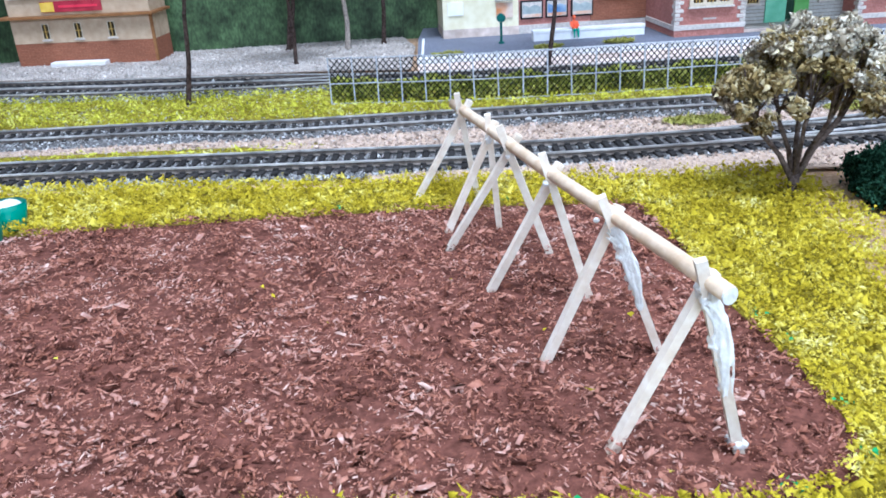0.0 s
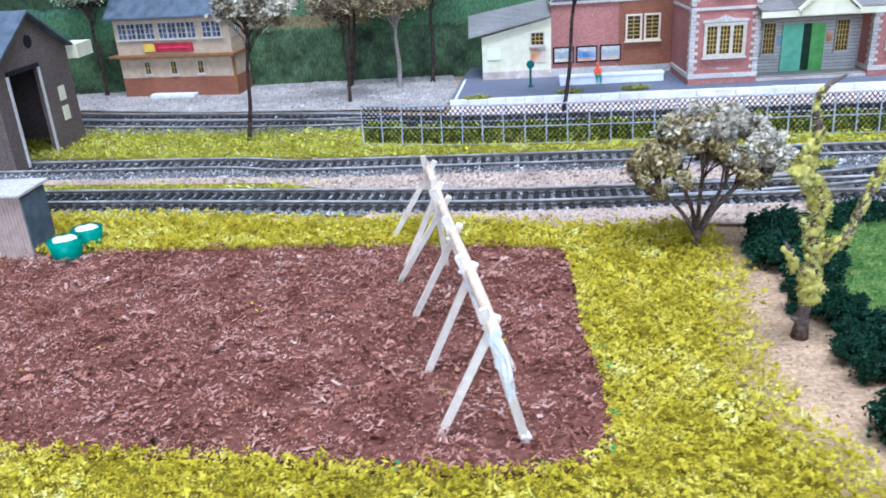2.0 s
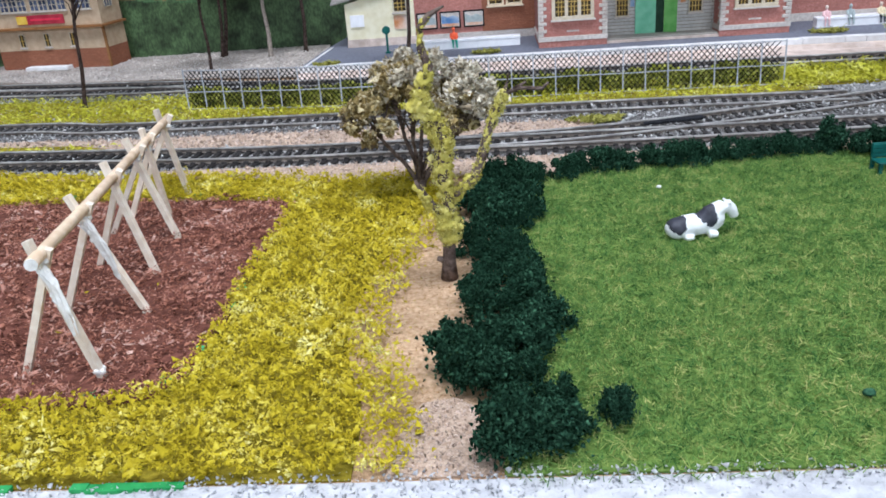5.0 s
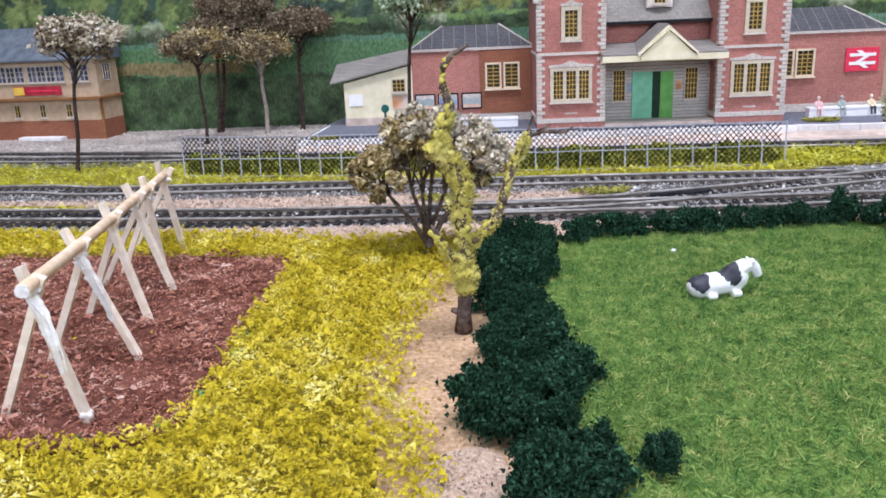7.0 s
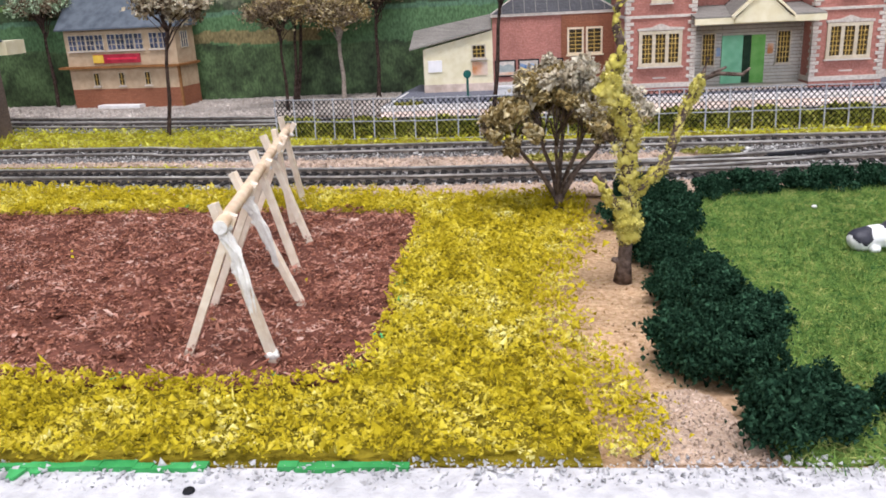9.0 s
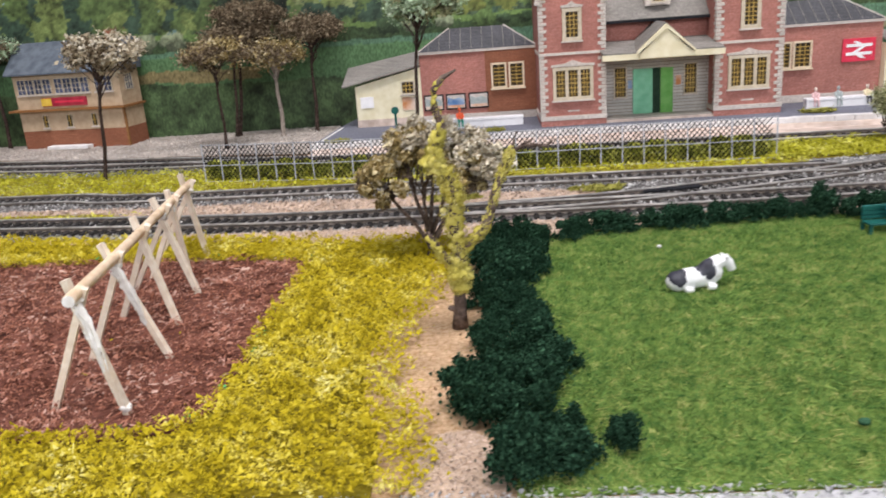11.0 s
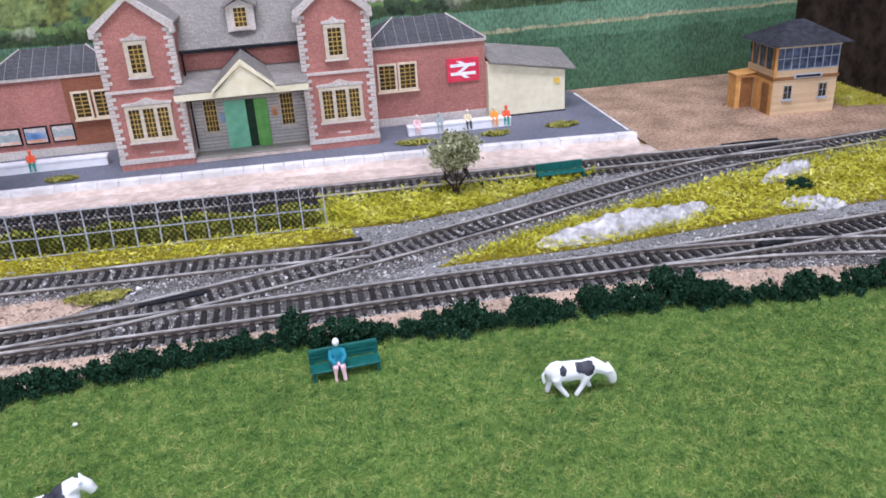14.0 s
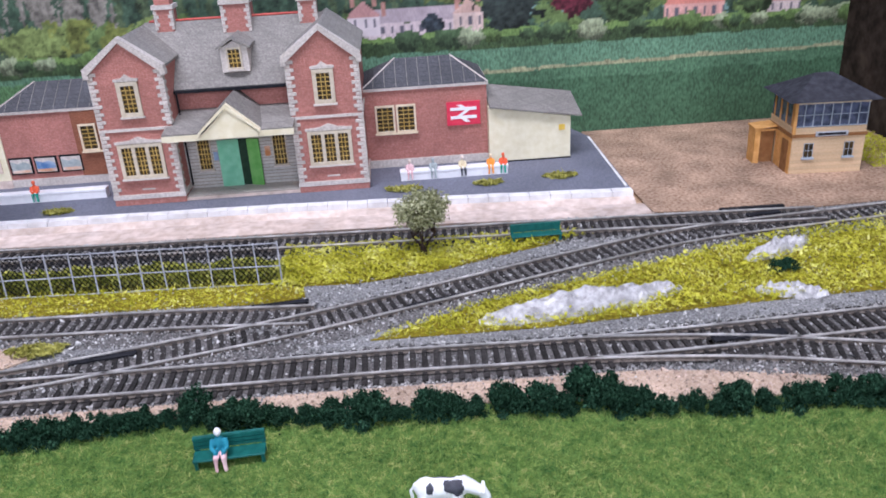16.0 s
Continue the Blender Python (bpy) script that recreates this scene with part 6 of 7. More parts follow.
stand += [("t", [(-0.0085, -0.002, 0.0085), (-0.0074, -0.0023, 0.0048), (-0.0042, -0.0023, 0.0003)], [0.0021, 0.0011, 0.0009]), ("t", [(-0.0095, 0.002, 0.0085), (-0.0095, 0.0022, 0.0048), (-0.0108, 0.0022, 0.0003)], [0.0019, 0.0012, 0.0010]),
         ("t", [(0.0030, -0.002, 0.0085), (0.0010, -0.0023, 0.0042), (-0.0014, -0.0023, 0.0003)], [0.0018, 0.0010, 0.0009]), ("t", [(0.0036, 0.002, 0.0085), (0.0036, 0.0022, 0.0042), (0.0052, 0.0022, 0.0003)], [0.0016, 0.0010, 0.0009])]
lying = [("e", (-0.0042, 0, 0.0042), (0.0088, 0.0037, 0.0038)), ("e", (-0.0095, 0, 0.0036), (0.0040, 0.0042, 0.0036)), ("e", (0.0015, 0, 0.0056), (0.0048, 0.0036, 0.0044)),
         ("t", [(0.001, 0, 0.0068), (0.0036, 0, 0.0086), (0.0058, 0, 0.0096)], [0.0034, 0.0027, 0.0023]), ("t", [(0.0062, 0, 0.0100), (0.0084, 0, 0.0080), (0.0096, 0, 0.0056)], [0.0021, 0.0019, 0.0015]),
         ("t", [(0.0066, -0.0026, 0.0110), (0.0070, 0, 0.0104), (0.0066, 0.0026, 0.0110)], 0.0005), ("t", [(0.000, -0.0026, 0.0016), (0.0030, -0.0030, 0.0011)], [0.0015, 0.0010]),
         ("t", [(0.000, 0.0026, 0.0016), (0.0030, 0.0030, 0.0011)], [0.0015, 0.0010]), ("t", [(-0.008, -0.0030, 0.0014), (-0.005, -0.0034, 0.0010)], [0.0013, 0.0008])]
blob("toy_cow", stand, 0.00042, patches((-0.0062, -1, 0.0112, 0.0013), (0.0002, -1, 0.0122, 0.0018), (0.0028, -1, 0.0116, 0.0024), (-0.001, 1, 0.011, 0.004)), ["cow_white", "black_patch"], "white plastic toy cow with black patches grazing", "toy cow", pose(0.3782, 0.1965, 0.0010, 0, 0, -4) @ Matrix.Scale(0.92, 4), "toy cows")
blob("toy_cow", lying, 0.00042, patches((-0.0102, 0, 0.0068, 0.0029), (-0.0008, 0, 0.0092, 0.0030), (0.0004, 0, 0.0068, 0.0020)), ["cow_white", "black_patch"], "white plastic toy cow with black patches lying down", "toy cow", pose(0.2210, 0.1795, 0.0010, 0, 0, 10) @ Matrix.Scale(0.95, 4), "toy cows")
blob("toy_cow", stand, 0.00042, patches((0.001, 0, 0.0115, 0.004), (-0.008, 0, 0.011, 0.0022), (0.014, 0, 0.005, 0.002)), ["cow_white", "black_patch"], "white plastic toy cow with black patches standing near the board edge", "toy cow", pose(0.4107, 0.1108, 0.0010, 0, 0, -6), "toy cows")

SIT = [("e", (0, 0, 0.0072), (0.0017, 0.0012, 0.0028)), ("e", (0, -0.0002, 0.0112), (0.0011, 0.0011, 0.0014)), ("t", [(-0.0009, 0, 0.0048), (-0.0011, -0.0036, 0.0046), (-0.0013, -0.004, 0.0004)], [0.001, 0.0009, 0.0007]),
       ("t", [(0.0009, 0, 0.0048), (0.0011, -0.0036, 0.0046), (0.0013, -0.004, 0.0004)], [0.001, 0.0009, 0.0007]), ("t", [(-0.0018, 0, 0.0088), (-0.0022, -0.0014, 0.0066), (-0.0008, -0.0026, 0.0056)], 0.0007), ("t", [(0.0018, 0, 0.0088), (0.0022, -0.0014, 0.0066), (0.0008, -0.0026, 0.0056)], 0.0007)]


def toy(x, y, z, top, legs, head, k, label, rz=0.0):
    def colour(c):
        return 2 if c.z > 0.0101 else 0 if c.z > 0.0053 and c.y > -0.0032 else 1
    blob("toy_figure", SIT, 0.00032, colour, [top, legs, head], label, "toy figure", pose(x, y, z, 0, 0, rz) @ Matrix.Scale(k, 4), "toy figures")


toy(0.3022, 0.2293, 0.0008, "fig_teal", "fig_pink", "sign_white", 1.22, "small plastic figure in teal and pink seated on a bench", 4)
toy(0.1332, 0.5085, 0.0078, "fig_red", "fig_green", "fig_red", 1.1, "small plastic figure in orange and green on the platform bench", 10)
for x, t, l_, h in ((0.3765, "fig_pink", "fig_pink", "fig_skin"), (0.3915, "fig_grey", "fig_grey", "fig_grey"), (0.4105, "fig_cream", "black_patch", "fig_skin"), (0.4292, "fig_orange", "fig_orange", "fig_cream"), (0.4375, "fig_red", "fig_green", "fig_red")):
    toy(x, 0.4980, 0.0078, t, l_, h, 1.05, "small painted plastic figure seated on the white bench", RNG.normal(0, 8))


def bench(x, y, z, w, h, rz, label, slats):
    b = thing("park_bench", label, "bench", (x, y, z), group="green benches")
    sl = part("backrest", B(x - w / 2, x + w / 2, y + 0.0018, y + 0.0028, z + h * 0.45, z + h, bevel=0.0002), "bench_green", b)
    if slats:
        for i in range(3):
            part("slat", B(x - w / 2, x + w / 2, y + 0.0013, y + 0.0017, z + h * (0.5 + 0.17 * i), z + h * (0.62 + 0.17 * i)), "bench_green", sl)
    part("seat", B(x - w / 2, x + w / 2, y - 0.0045, y + 0.0017, z + h * 0.36, z + h * 0.44, bevel=0.0002), "bench_green", b)
    for s in (-1, 1):
        part("leg", B(x + s * w * 0.46 - 0.0006, x + s * w * 0.46 + 0.0006, y - 0.004, y - 0.0028, z, z + h * 0.36), "bench_green", b)
        part("leg", B(x + s * w * 0.46 - 0.0006, x + s * w * 0.46 + 0.0006, y + 0.0018, y + 0.003, z, z + h * 0.45), "bench_green", b)
    b.rotation_euler = (0, 0, radians(rz))


bench(0.3047, 0.2312, 0.0008, 0.0245, 0.0098, 4, "dark teal park bench in the field before the hedge", True)
bench(0.4410, 0.3970, 0.0025, 0.0275, 0.0085, 1, "plain dark teal bench on the turf between tracks", False)

# ---- fence ----
fence = thing("fence", "pale grey wire fence with dark diamond netting", "fence", (0.146, 0.385, 0.0018))
FP = [(-0.0155, 0.3935), (0.045, 0.3820), (0.10, 0.3768), (0.16, 0.3745), (0.23, 0.3710), (0.3070, 0.3670)]
line, flen = smooth_line(FP, 29)
H0, H1, H2 = 0.0018, 0.0118, 0.0238
for p in line:
    lean = RNG.normal(0, 0.0003)
    part("post", stick(bmesh.new(), (p[0], p[1], H0 - 0.0006), (p[0] + lean, p[1] + 0.0012, H2 + 0.0006), 0.0006), "fence_grey", fence)
for z, dy in ((H0 + 0.0006, 0), (H1, 0.0006), (H2, 0.0012)):
    for a, b in zip(line, line[1:]):
        part("wire", stick(bmesh.new(), (a[0], a[1] + dy - 0.0003, z + RNG.normal(0, 0.0001)), (b[0], b[1] + dy - 0.0003, z + RNG.normal(0, 0.0001)), 0.00045), "fence_grey", fence)
netl, _ = smooth_line(FP, 400)
bm = bmesh.new()
step = 0.0028
n = int(flen / step)


def on_fence(s):
    k = min(max(s / flen, 0), 1) * 399
    i = min(int(k), 398)
    q = netl[i] + (netl[i + 1] - netl[i]) * (k - i)
    return q


hh = H2 - H0
for i in range(-5, n + 5):
    for sgn in (1, -1):
        for j in range(7):
            s0, s1 = i * step + sgn * step * j, i * step + sgn * step * (j + 1)
            if 0 <= s0 <= flen and 0 <= s1 <= flen:
                p, q = on_fence(s0), on_fence(s1)
                z0, z1 = H0 + hh * j / 7, H0 + hh * (j + 1) / 7
                stick(bm, (p[0], p[1] + 0.001 + 0.0012 * j / 7, z0), (q[0], q[1] + 0.001 + 0.0012 * (j + 1) / 7, z1), 0.00026 if j < 3 else 0.0004, 0.00026)
tagged(part("netting", bm, "net", fence, "dark diamond netting"), kind="stuff")


# the low turf bank behind the fence
u = RNG.uniform(0, flen, 30000)
q = np.array([on_fence(v) for v in u])
v = RNG.uniform(0, 1, len(u))
zb = 0.0016 + (0.0098 + 0.0012 * np.sin(u * 150) + 0.0008 * np.sin(u * 410)) * np.sqrt(np.clip(1 - (2 * v - 1) ** 2, 0, 1)) * RNG.uniform(0.75, 1.05, len(u))
V, F = bits(np.stack([q[:, 0], q[:, 1] + 0.003 + 0.011 * v, zb], 1), RNG.gamma(3, 0.0003, (len(u), 1)) * RNG.uniform(0.5, 1.2, (len(u), 3)), LEAF_V, LEAF_F, 1.0, 0.3)
mesh_np("turf_bank", V, F, "turf_bank", None, "low olive green turf bank behind the fence", "turf", "stuff")


# ---- hedges, trees and rocks ----
def bush_mesh(seed):
    """A torn lump of clump foam: loose knobs of small granules."""
    g = np.random.default_rng(seed)
    C = []
    for k in range(26):
        a, u = g.uniform(0, 2 * np.pi), g.uniform(0, 1)
        r = (0.25 + 0.70 * g.random()) * math.sqrt(1 - 0.65 * u * u)
        n = int(g.uniform(60, 150))
        C.append(np.array((r * math.cos(a), r * math.sin(a), 0.18 + 1.0 * u)) + g.normal(0, 1, (n, 3)) * g.uniform(0.08, 0.15))
    C.append(g.normal(0, 1, (260, 3)) * (0.38, 0.38, 0.30) + (0, 0, 0.45))
    C = np.concatenate(C) * 0.0092
    C[:, 2] = np.maximum(C[:, 2], 0.0003)
    V, F = bits(C, g.uniform(0.035, 0.080, (len(C), 1)) * 0.0092 * g.uniform(0.7, 1.3, (len(C), 3)), TETRA_V, TETRA_F, 1.5, 0.35)
    me_ob = mesh_np("bush", V, F, "hedge")
    me = me_ob.data
    bpy.data.objects.remove(me_ob)
    return me


BUSHES = [bush_mesh(s) for s in range(9)]
rb = random.Random(5)


def bush(x, y, k, kz, group="dark green hedge"):
    ob = new("bush", BUSHES[rb.randrange(9)])
    ob.matrix_world = pose(x, y, 0.0006, 0, 0, rb.uniform(0, 360)) @ Matrix.Diagonal((k, k, kz, 1))
    return tagged(ob, "dark green foam bush in the field hedge", "bush", group)


y, i = 0.0775, 0
while y < 0.232:
    x = 0.1615 + 0.003 * math.sin(i * 1.9) - (0.003 if y > 0.15 else 0) - (0.002 if y > 0.2 else 0)
    k = rb.choice((0.58, 0.7, 0.82, 0.94))
    bush(x - 0.0042 + rb.uniform(-0.002, 0.002), y, k, k * rb.uniform(0.85, 1.35))
    k = rb.choice((0.5, 0.6, 0.72, 0.84))
    bush(x + 0.0048 + rb.uniform(-0.002, 0.002), y + rb.uniform(0.002, 0.006), k, k * rb.uniform(0.8, 1.25))
    y, i = y + rb.uniform(0.0085, 0.0125), i + 1
bush(0.1475, 0.109, 0.85, 1.0), bush(0.1500, 0.103, 0.7, 0.9)
bush(0.1805, 0.0865, 0.46, 0.65)
bush(0.1520, 0.135, 0.55, 0.7)
HL, hlen = smooth_line([(0.158, 0.234), (0.175, 0.241), (0.20, 0.249), (0.24, 0.2535), (0.285, 0.2555), (0.345, 0.2495), (0.39, 0.2485), (0.43, 0.2445), (0.467, 0.2375), (0.53, 0.236), (0.62, 0.231), (0.705, 0.224)], 64)
for i, p in enumerate(HL):
    k = rb.choice((0.52, 0.62, 0.72, 0.82))
    bush(p[0] + rb.uniform(-0.002, 0.002), p[1] - 0.0018 + rb.uniform(-0.002, 0.001), k, k * rb.uniform(0.9, 1.3))
for x, y, k in ((0.170, 0.233, 0.6), (0.441, 0.2435, 0.85), (0.288, 0.257, 0.85), (0.432, 0.247, 0.95), (0.548, 0.338, 0.6), (0.5545, 0.3385, 0.55)):
    ob = bush(x, y, k, k * (1.2 if y < 0.3 else 0.6))
    if y > 0.3:
        ob.location.z = 0.003


def crown(name, centre, radii, clumps, per, size, clump_r, material, parent, seed, label="", shape=LEAF_V, faces=LEAF_F, flat=0.0, tips=None):
    """A crown of many small flakes gathered in uneven clumps."""
    g = np.random.default_rng(seed)
    C = []
    pts = tips if tips is not None else []
    for k in range(clumps):
        if k < len(pts):
            c = np.array(pts[k])
        else:
            d = g.normal(0, 1, 3)
            d /= np.linalg.norm(d)
            d[2] = abs(d[2]) if g.random() < flat else d[2]
            c = np.array(centre) + d * np.array(radii) * g.uniform(0.45, 1.0) ** 0.6
        r = clump_r * g.uniform(0.6, 1.3)
        C.append(c + g.normal(0, 0.5, (per, 3)) * r)
    C = np.concatenate(C)
    S = size * g.uniform(0.5, 1.4, (len(C), 1)) * g.uniform(0.6, 1.2, (len(C), 3))
    V, F = bits(C, S, shape, faces, 1.5, 0.25)
    return mesh_np(name, V, F, material, parent, label)


def limbs(bm, base, tips, split, r0, g, sides=6):
    """Boughs that rise from the base, bend and end at the tips."""
    for t in tips:
        b, t = Vector(base), Vector(t)
        m = b.lerp(t, split) + Vector((g.normal(0, 0.002), g.normal(0, 0.002), 0))
        m.x, m.y = b.x + (m.x - b.x) * 0.55, b.y + (m.y - b.y) * 0.55
        tube(bm, [b, b.lerp(m, 0.5) + Vector((g.normal(0, 0.0006), g.normal(0, 0.0006), 0)), m, m.lerp(t, 0.6) + Vector((g.normal(0, 0.001), g.normal(0, 0.001), 0)), t], [r0, r0 * 0.85, r0 * 0.62, r0 * 0.4, r0 * 0.2], sides)


def tree(label, x, y, z, h, cw, ch, r, leaf, seed, clumps=46, per=70, size=0.0011, stems=1, group="", fork=0.5, cx=0.0, size_r=0.004, wood="bark", needles=False):
    g = np.random.default_rng(seed)
    t = thing("tree", label, "tree", (x, y, z), group=group)
    zc = z + h - ch / 2
    bm = bmesh.new()
    top = Vector((x + cx * 0.6, y, z + (h - ch) * (0.95 if stems == 1 else fork)))
    tips = []
    for k in range(26):
        a, q = g.uniform(0, 2 * math.pi), g.uniform(0.25, 0.95)
        tips.append((x + cx + cw / 2 * q * math.cos(a), y + cw / 2.4 * q * math.sin(a), zc + ch * 0.42 * (1 - q * q) * g.uniform(-0.2, 1) - ch * 0.1))
    if stems == 1:
        b0 = Vector((x, y, z - 0.0005))
        tube(bm, [b0, b0.lerp(top, 0.04), b0.lerp(top, 0.35) + Vector((0.0008, 0, 0)), b0.lerp(top, 0.7) + Vector((-0.0006, 0, 0)), top], [r * 1.7, r * 1.15, r, r * 0.85, r * 0.75], 8)
        limbs(bm, top - Vector((0, 0, 0.001)), tips[:12], 0.4, r * 0.6, g)
        limbs(bm, b0.lerp(top, 0.82), tips[12:18], 0.4, r * 0.4, g)
    else:
        for s in range(stems):
            a = 2 * math.pi * s / stems + 0.4
            b0 = Vector((x + 0.001 * math.cos(a), y + 0.001 * math.sin(a), z - 0.0005))
            e = Vector((x + cx * 0.5 + cw * 0.22 * math.cos(a), y + cw * 0.16 * math.sin(a), z + (h - ch) * g.uniform(0.75, 1.05)))
            m = b0.lerp(e, 0.45) + Vector((-0.0015 * math.cos(a), 0, 0.001))
            tube(bm, [b0, m, e], [r, r * 0.75, r * 0.5], 7)
            limbs(bm, e, [q for i, q in enumerate(tips) if i % stems == s], 0.35, r * 0.45, g, 5)
        tube(bm, [(x, y, z - 0.0005), (x, y, z + 0.004)], [r * 2.0, r * 1.2], 8)
    part("trunk", bm, wood, t, "twiggy trunk", smooth=True)
    mats = leaf if isinstance(leaf, (list, tuple)) else [leaf]
    for i, lm in enumerate(mats):
        n = clumps // len(mats)
        crown("crown", (x + cx, y, zc), (cw / 2 * 0.92, cw / 2.4 * 0.9, ch / 2 * 0.85), n, per, size, size_r, lm, t, seed * 7 + i, tips=(tips[i::len(mats)] * 4 if needles else tips[i::len(mats)])[:int(n * (0.8 if needles else 0.4))], flat=0.5, shape=NEEDLE_V if needles else LEAF_V)
    return t


ot = thing("tree", "dried olive-brown tree with several dark stems beside the hedge", "tree", (0.1303, 0.2272, 0.0002))
g = np.random.default_rng(21)
OB = Vector((0.1303, 0.2272, -0.0004))
bm = bmesh.new()
tube(bm, [OB, OB + Vector((0, 0, 0.003)), OB + Vector((0.0004, 0, 0.0085))], [0.0025, 0.0018, 0.0015], 9)
for a, rr, h, r in ((3.0, 0.0165, 0.0285, 0.0008), (2.4, 0.0085, 0.0315, 0.0008), (1.2, 0.0070, 0.0330, 0.0008), (4.6, 0.0080, 0.0325, 0.0007), (0.2, 0.0185, 0.0315, 0.0010), (5.6, 0.0110, 0.0310, 0.0008)):
    b0, e = OB + Vector((0, 0, 0.0055)), OB + Vector((rr * math.cos(a), 0.8 * rr * math.sin(a), h))
    tube(bm, [b0, b0.lerp(e, 0.35) + Vector((-0.0008 * math.cos(a), 0, 0.0006)), b0.lerp(e, 0.7) + Vector((g.normal(0, 0.0005), 0, 0)), e], [r * 1.25, r, r * 0.85, r * 0.65], 7)
    for k in range(6):
        f = e + Vector((g.normal(0, 0.0055), g.normal(0, 0.005), g.uniform(0.005, 0.014)))
        tube(bm, [b0.lerp(e, g.uniform(0.72, 0.98)), e.lerp(f, 0.5) + Vector((g.normal(0, 0.0006), 0, 0.0006)), f], [r * 0.55, r * 0.4, r * 0.2], 5)
part("trunk", bm, "tree_brown", ot, "forked brown twiggy stems", smooth=True)
heads = {"olive": [], "pale_leaf": [], "dark_leaf": []}
while sum(len(v) for v in heads.values()) < 330:
    d = g.normal(0, 1, 3)
    d[2] = abs(d[2])
    d /= np.linalg.norm(d)
    q = np.array((0.0030, 0, 0.0300)) + d * np.array((0.0292, 0.0175, 0.0245)) * g.uniform(0.35, 1.0) ** 0.45
    q[2] += 0.0018 * math.sin(q[0] * 190 + 1) - (0.003 if q[0] < -0.014 else 0)
    if noise.noise(Vector(q) * 120) < -0.12:
        continue
    # Upper pale heads paint highlights, lower dark heads paint shade; left-right tint is theirs.
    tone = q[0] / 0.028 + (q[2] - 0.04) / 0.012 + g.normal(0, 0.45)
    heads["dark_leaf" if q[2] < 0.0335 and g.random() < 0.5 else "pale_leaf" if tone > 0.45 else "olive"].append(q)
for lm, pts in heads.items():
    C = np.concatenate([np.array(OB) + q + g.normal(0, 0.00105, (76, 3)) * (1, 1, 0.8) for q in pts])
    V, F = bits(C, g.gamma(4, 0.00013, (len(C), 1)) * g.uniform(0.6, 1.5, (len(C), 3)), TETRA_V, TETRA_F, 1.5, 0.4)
    mesh_np("crown", V, F, lm, ot, {"olive": "olive-brown dried flower heads", "pale_leaf": "cream dried flower heads, painting highlights on the upper crown", "dark_leaf": "dark brown dried flower heads, painting shade under the crown"}[lm])
tree("tall thin tree with a pale dried flower crown", -0.0885, 0.4165, 0.0018, 0.091, 0.050, 0.026, 0.0012, ["pale_leaf", "dark_leaf", "pale_leaf"], 22, 80, 60, 0.0014, cx=0.014, size_r=0.0045)
tree("tall thin tree with a soft green crown by the platform", 0.105, 0.4545, 0.0018, 0.109, 0.056, 0.027, 0.0012, ["green_leaf", "green_leaf", "sage_leaf"], 23, 120, 120, 0.0012, cx=0.012, size_r=0.0048)
tree("small round sage green tree on the turf", 0.3797, 0.3905, 0.0022, 0.0365, 0.031, 0.026, 0.0009, "sage_leaf", 24, 80, 80, 0.0009, stems=3, fork=0.8, size_r=0.0034)
for i, (x, y, h, cw, lm, cx, r) in enumerate(((-0.041, 0.514, 0.078, 0.052, ["dark_leaf", "olive"], 0.0, 0.0011), (-0.050, 0.570, 0.090, 0.058, ["dark_leaf"], 0.012, 0.0012), (-0.049, 0.575, 0.104, 0.064, ["dark_leaf"], 0.02, 0.0014), (-0.009, 0.559, 0.074, 0.05, ["dark_leaf", "olive"], 0.0, 0.0016), (0.0155, 0.572, 0.090, 0.062, ["dark_leaf"], 0.004, 0.0014), (-0.25, 0.585, 0.090, 0.05, ["green_leaf", "dark_leaf"], 0.0, 0.0014))):
    tree("dark thin tree with a dried brown crown in the yard" if i < 5 else "dark thin tree with a dull green crown behind the signal box", x, y, 0.002, h, cw, 0.021, r, lm, 31 + i, 90, 80, 0.0011, cx=cx, group="yard trees", size_r=0.005, wood="pale_bark" if i == 3 else "bark")

# the twisted stick tree dressed with yellow foam
yt = thing("tree", "twisted twig tree dressed in yellow foam lichen", "tree", (0.1432, 0.159, 0.0008))
stem = [(0.1431, 0.159, 0.0002), (0.1434, 0.159, 0.006), (0.1438, 0.159, 0.013), (0.1446, 0.159, 0.022), (0.1436, 0.159, 0.031), (0.1444, 0.159, 0.040), (0.1431, 0.159, 0.0455), (0.1388, 0.159, 0.0505), (0.1394, 0.159, 0.056), (0.1418, 0.159, 0.0615), (0.1401, 0.159, 0.0665), (0.1403, 0.159, 0.0715), (0.1428, 0.159, 0.0745), (0.1468, 0.159, 0.0765)]
bm = bmesh.new()
tube(bm, stem, [0.0026, 0.0019, 0.0017, 0.0017, 0.0018, 0.0018, 0.0016, 0.0014, 0.0013, 0.0013, 0.0011, 0.001, 0.0008, 0.0003], 9)
branch = [(0.1444, 0.159, 0.0245), (0.1481, 0.159, 0.0275), (0.1521, 0.159, 0.0305), (0.1544, 0.159, 0.036), (0.1561, 0.159, 0.0425), (0.1591, 0.159, 0.049), (0.1614, 0.159, 0.054), (0.1626, 0.159, 0.0585)]
tube(bm, branch, [0.0013, 0.0013, 0.0013, 0.0012, 0.0011, 0.001, 0.0008, 0.0004], 8)
tube(bm, [(0.1608, 0.159, 0.053), (0.1651, 0.159, 0.0545), (0.1711, 0.159, 0.054), (0.1728, 0.159, 0.0555)], [0.0006, 0.0006, 0.0005, 0.0003], 6)
tube(bm, [(0.1636, 0.159, 0.0543), (0.1671, 0.1592, 0.056)], [0.0005, 0.0003], 6)
tube(bm, [(0.1441, 0.159, 0.0185), (0.1401, 0.1585, 0.023), (0.1368, 0.158, 0.0285), (0.1356, 0.158, 0.031)], [0.0011, 0.001, 0.0008, 0.0003], 7)
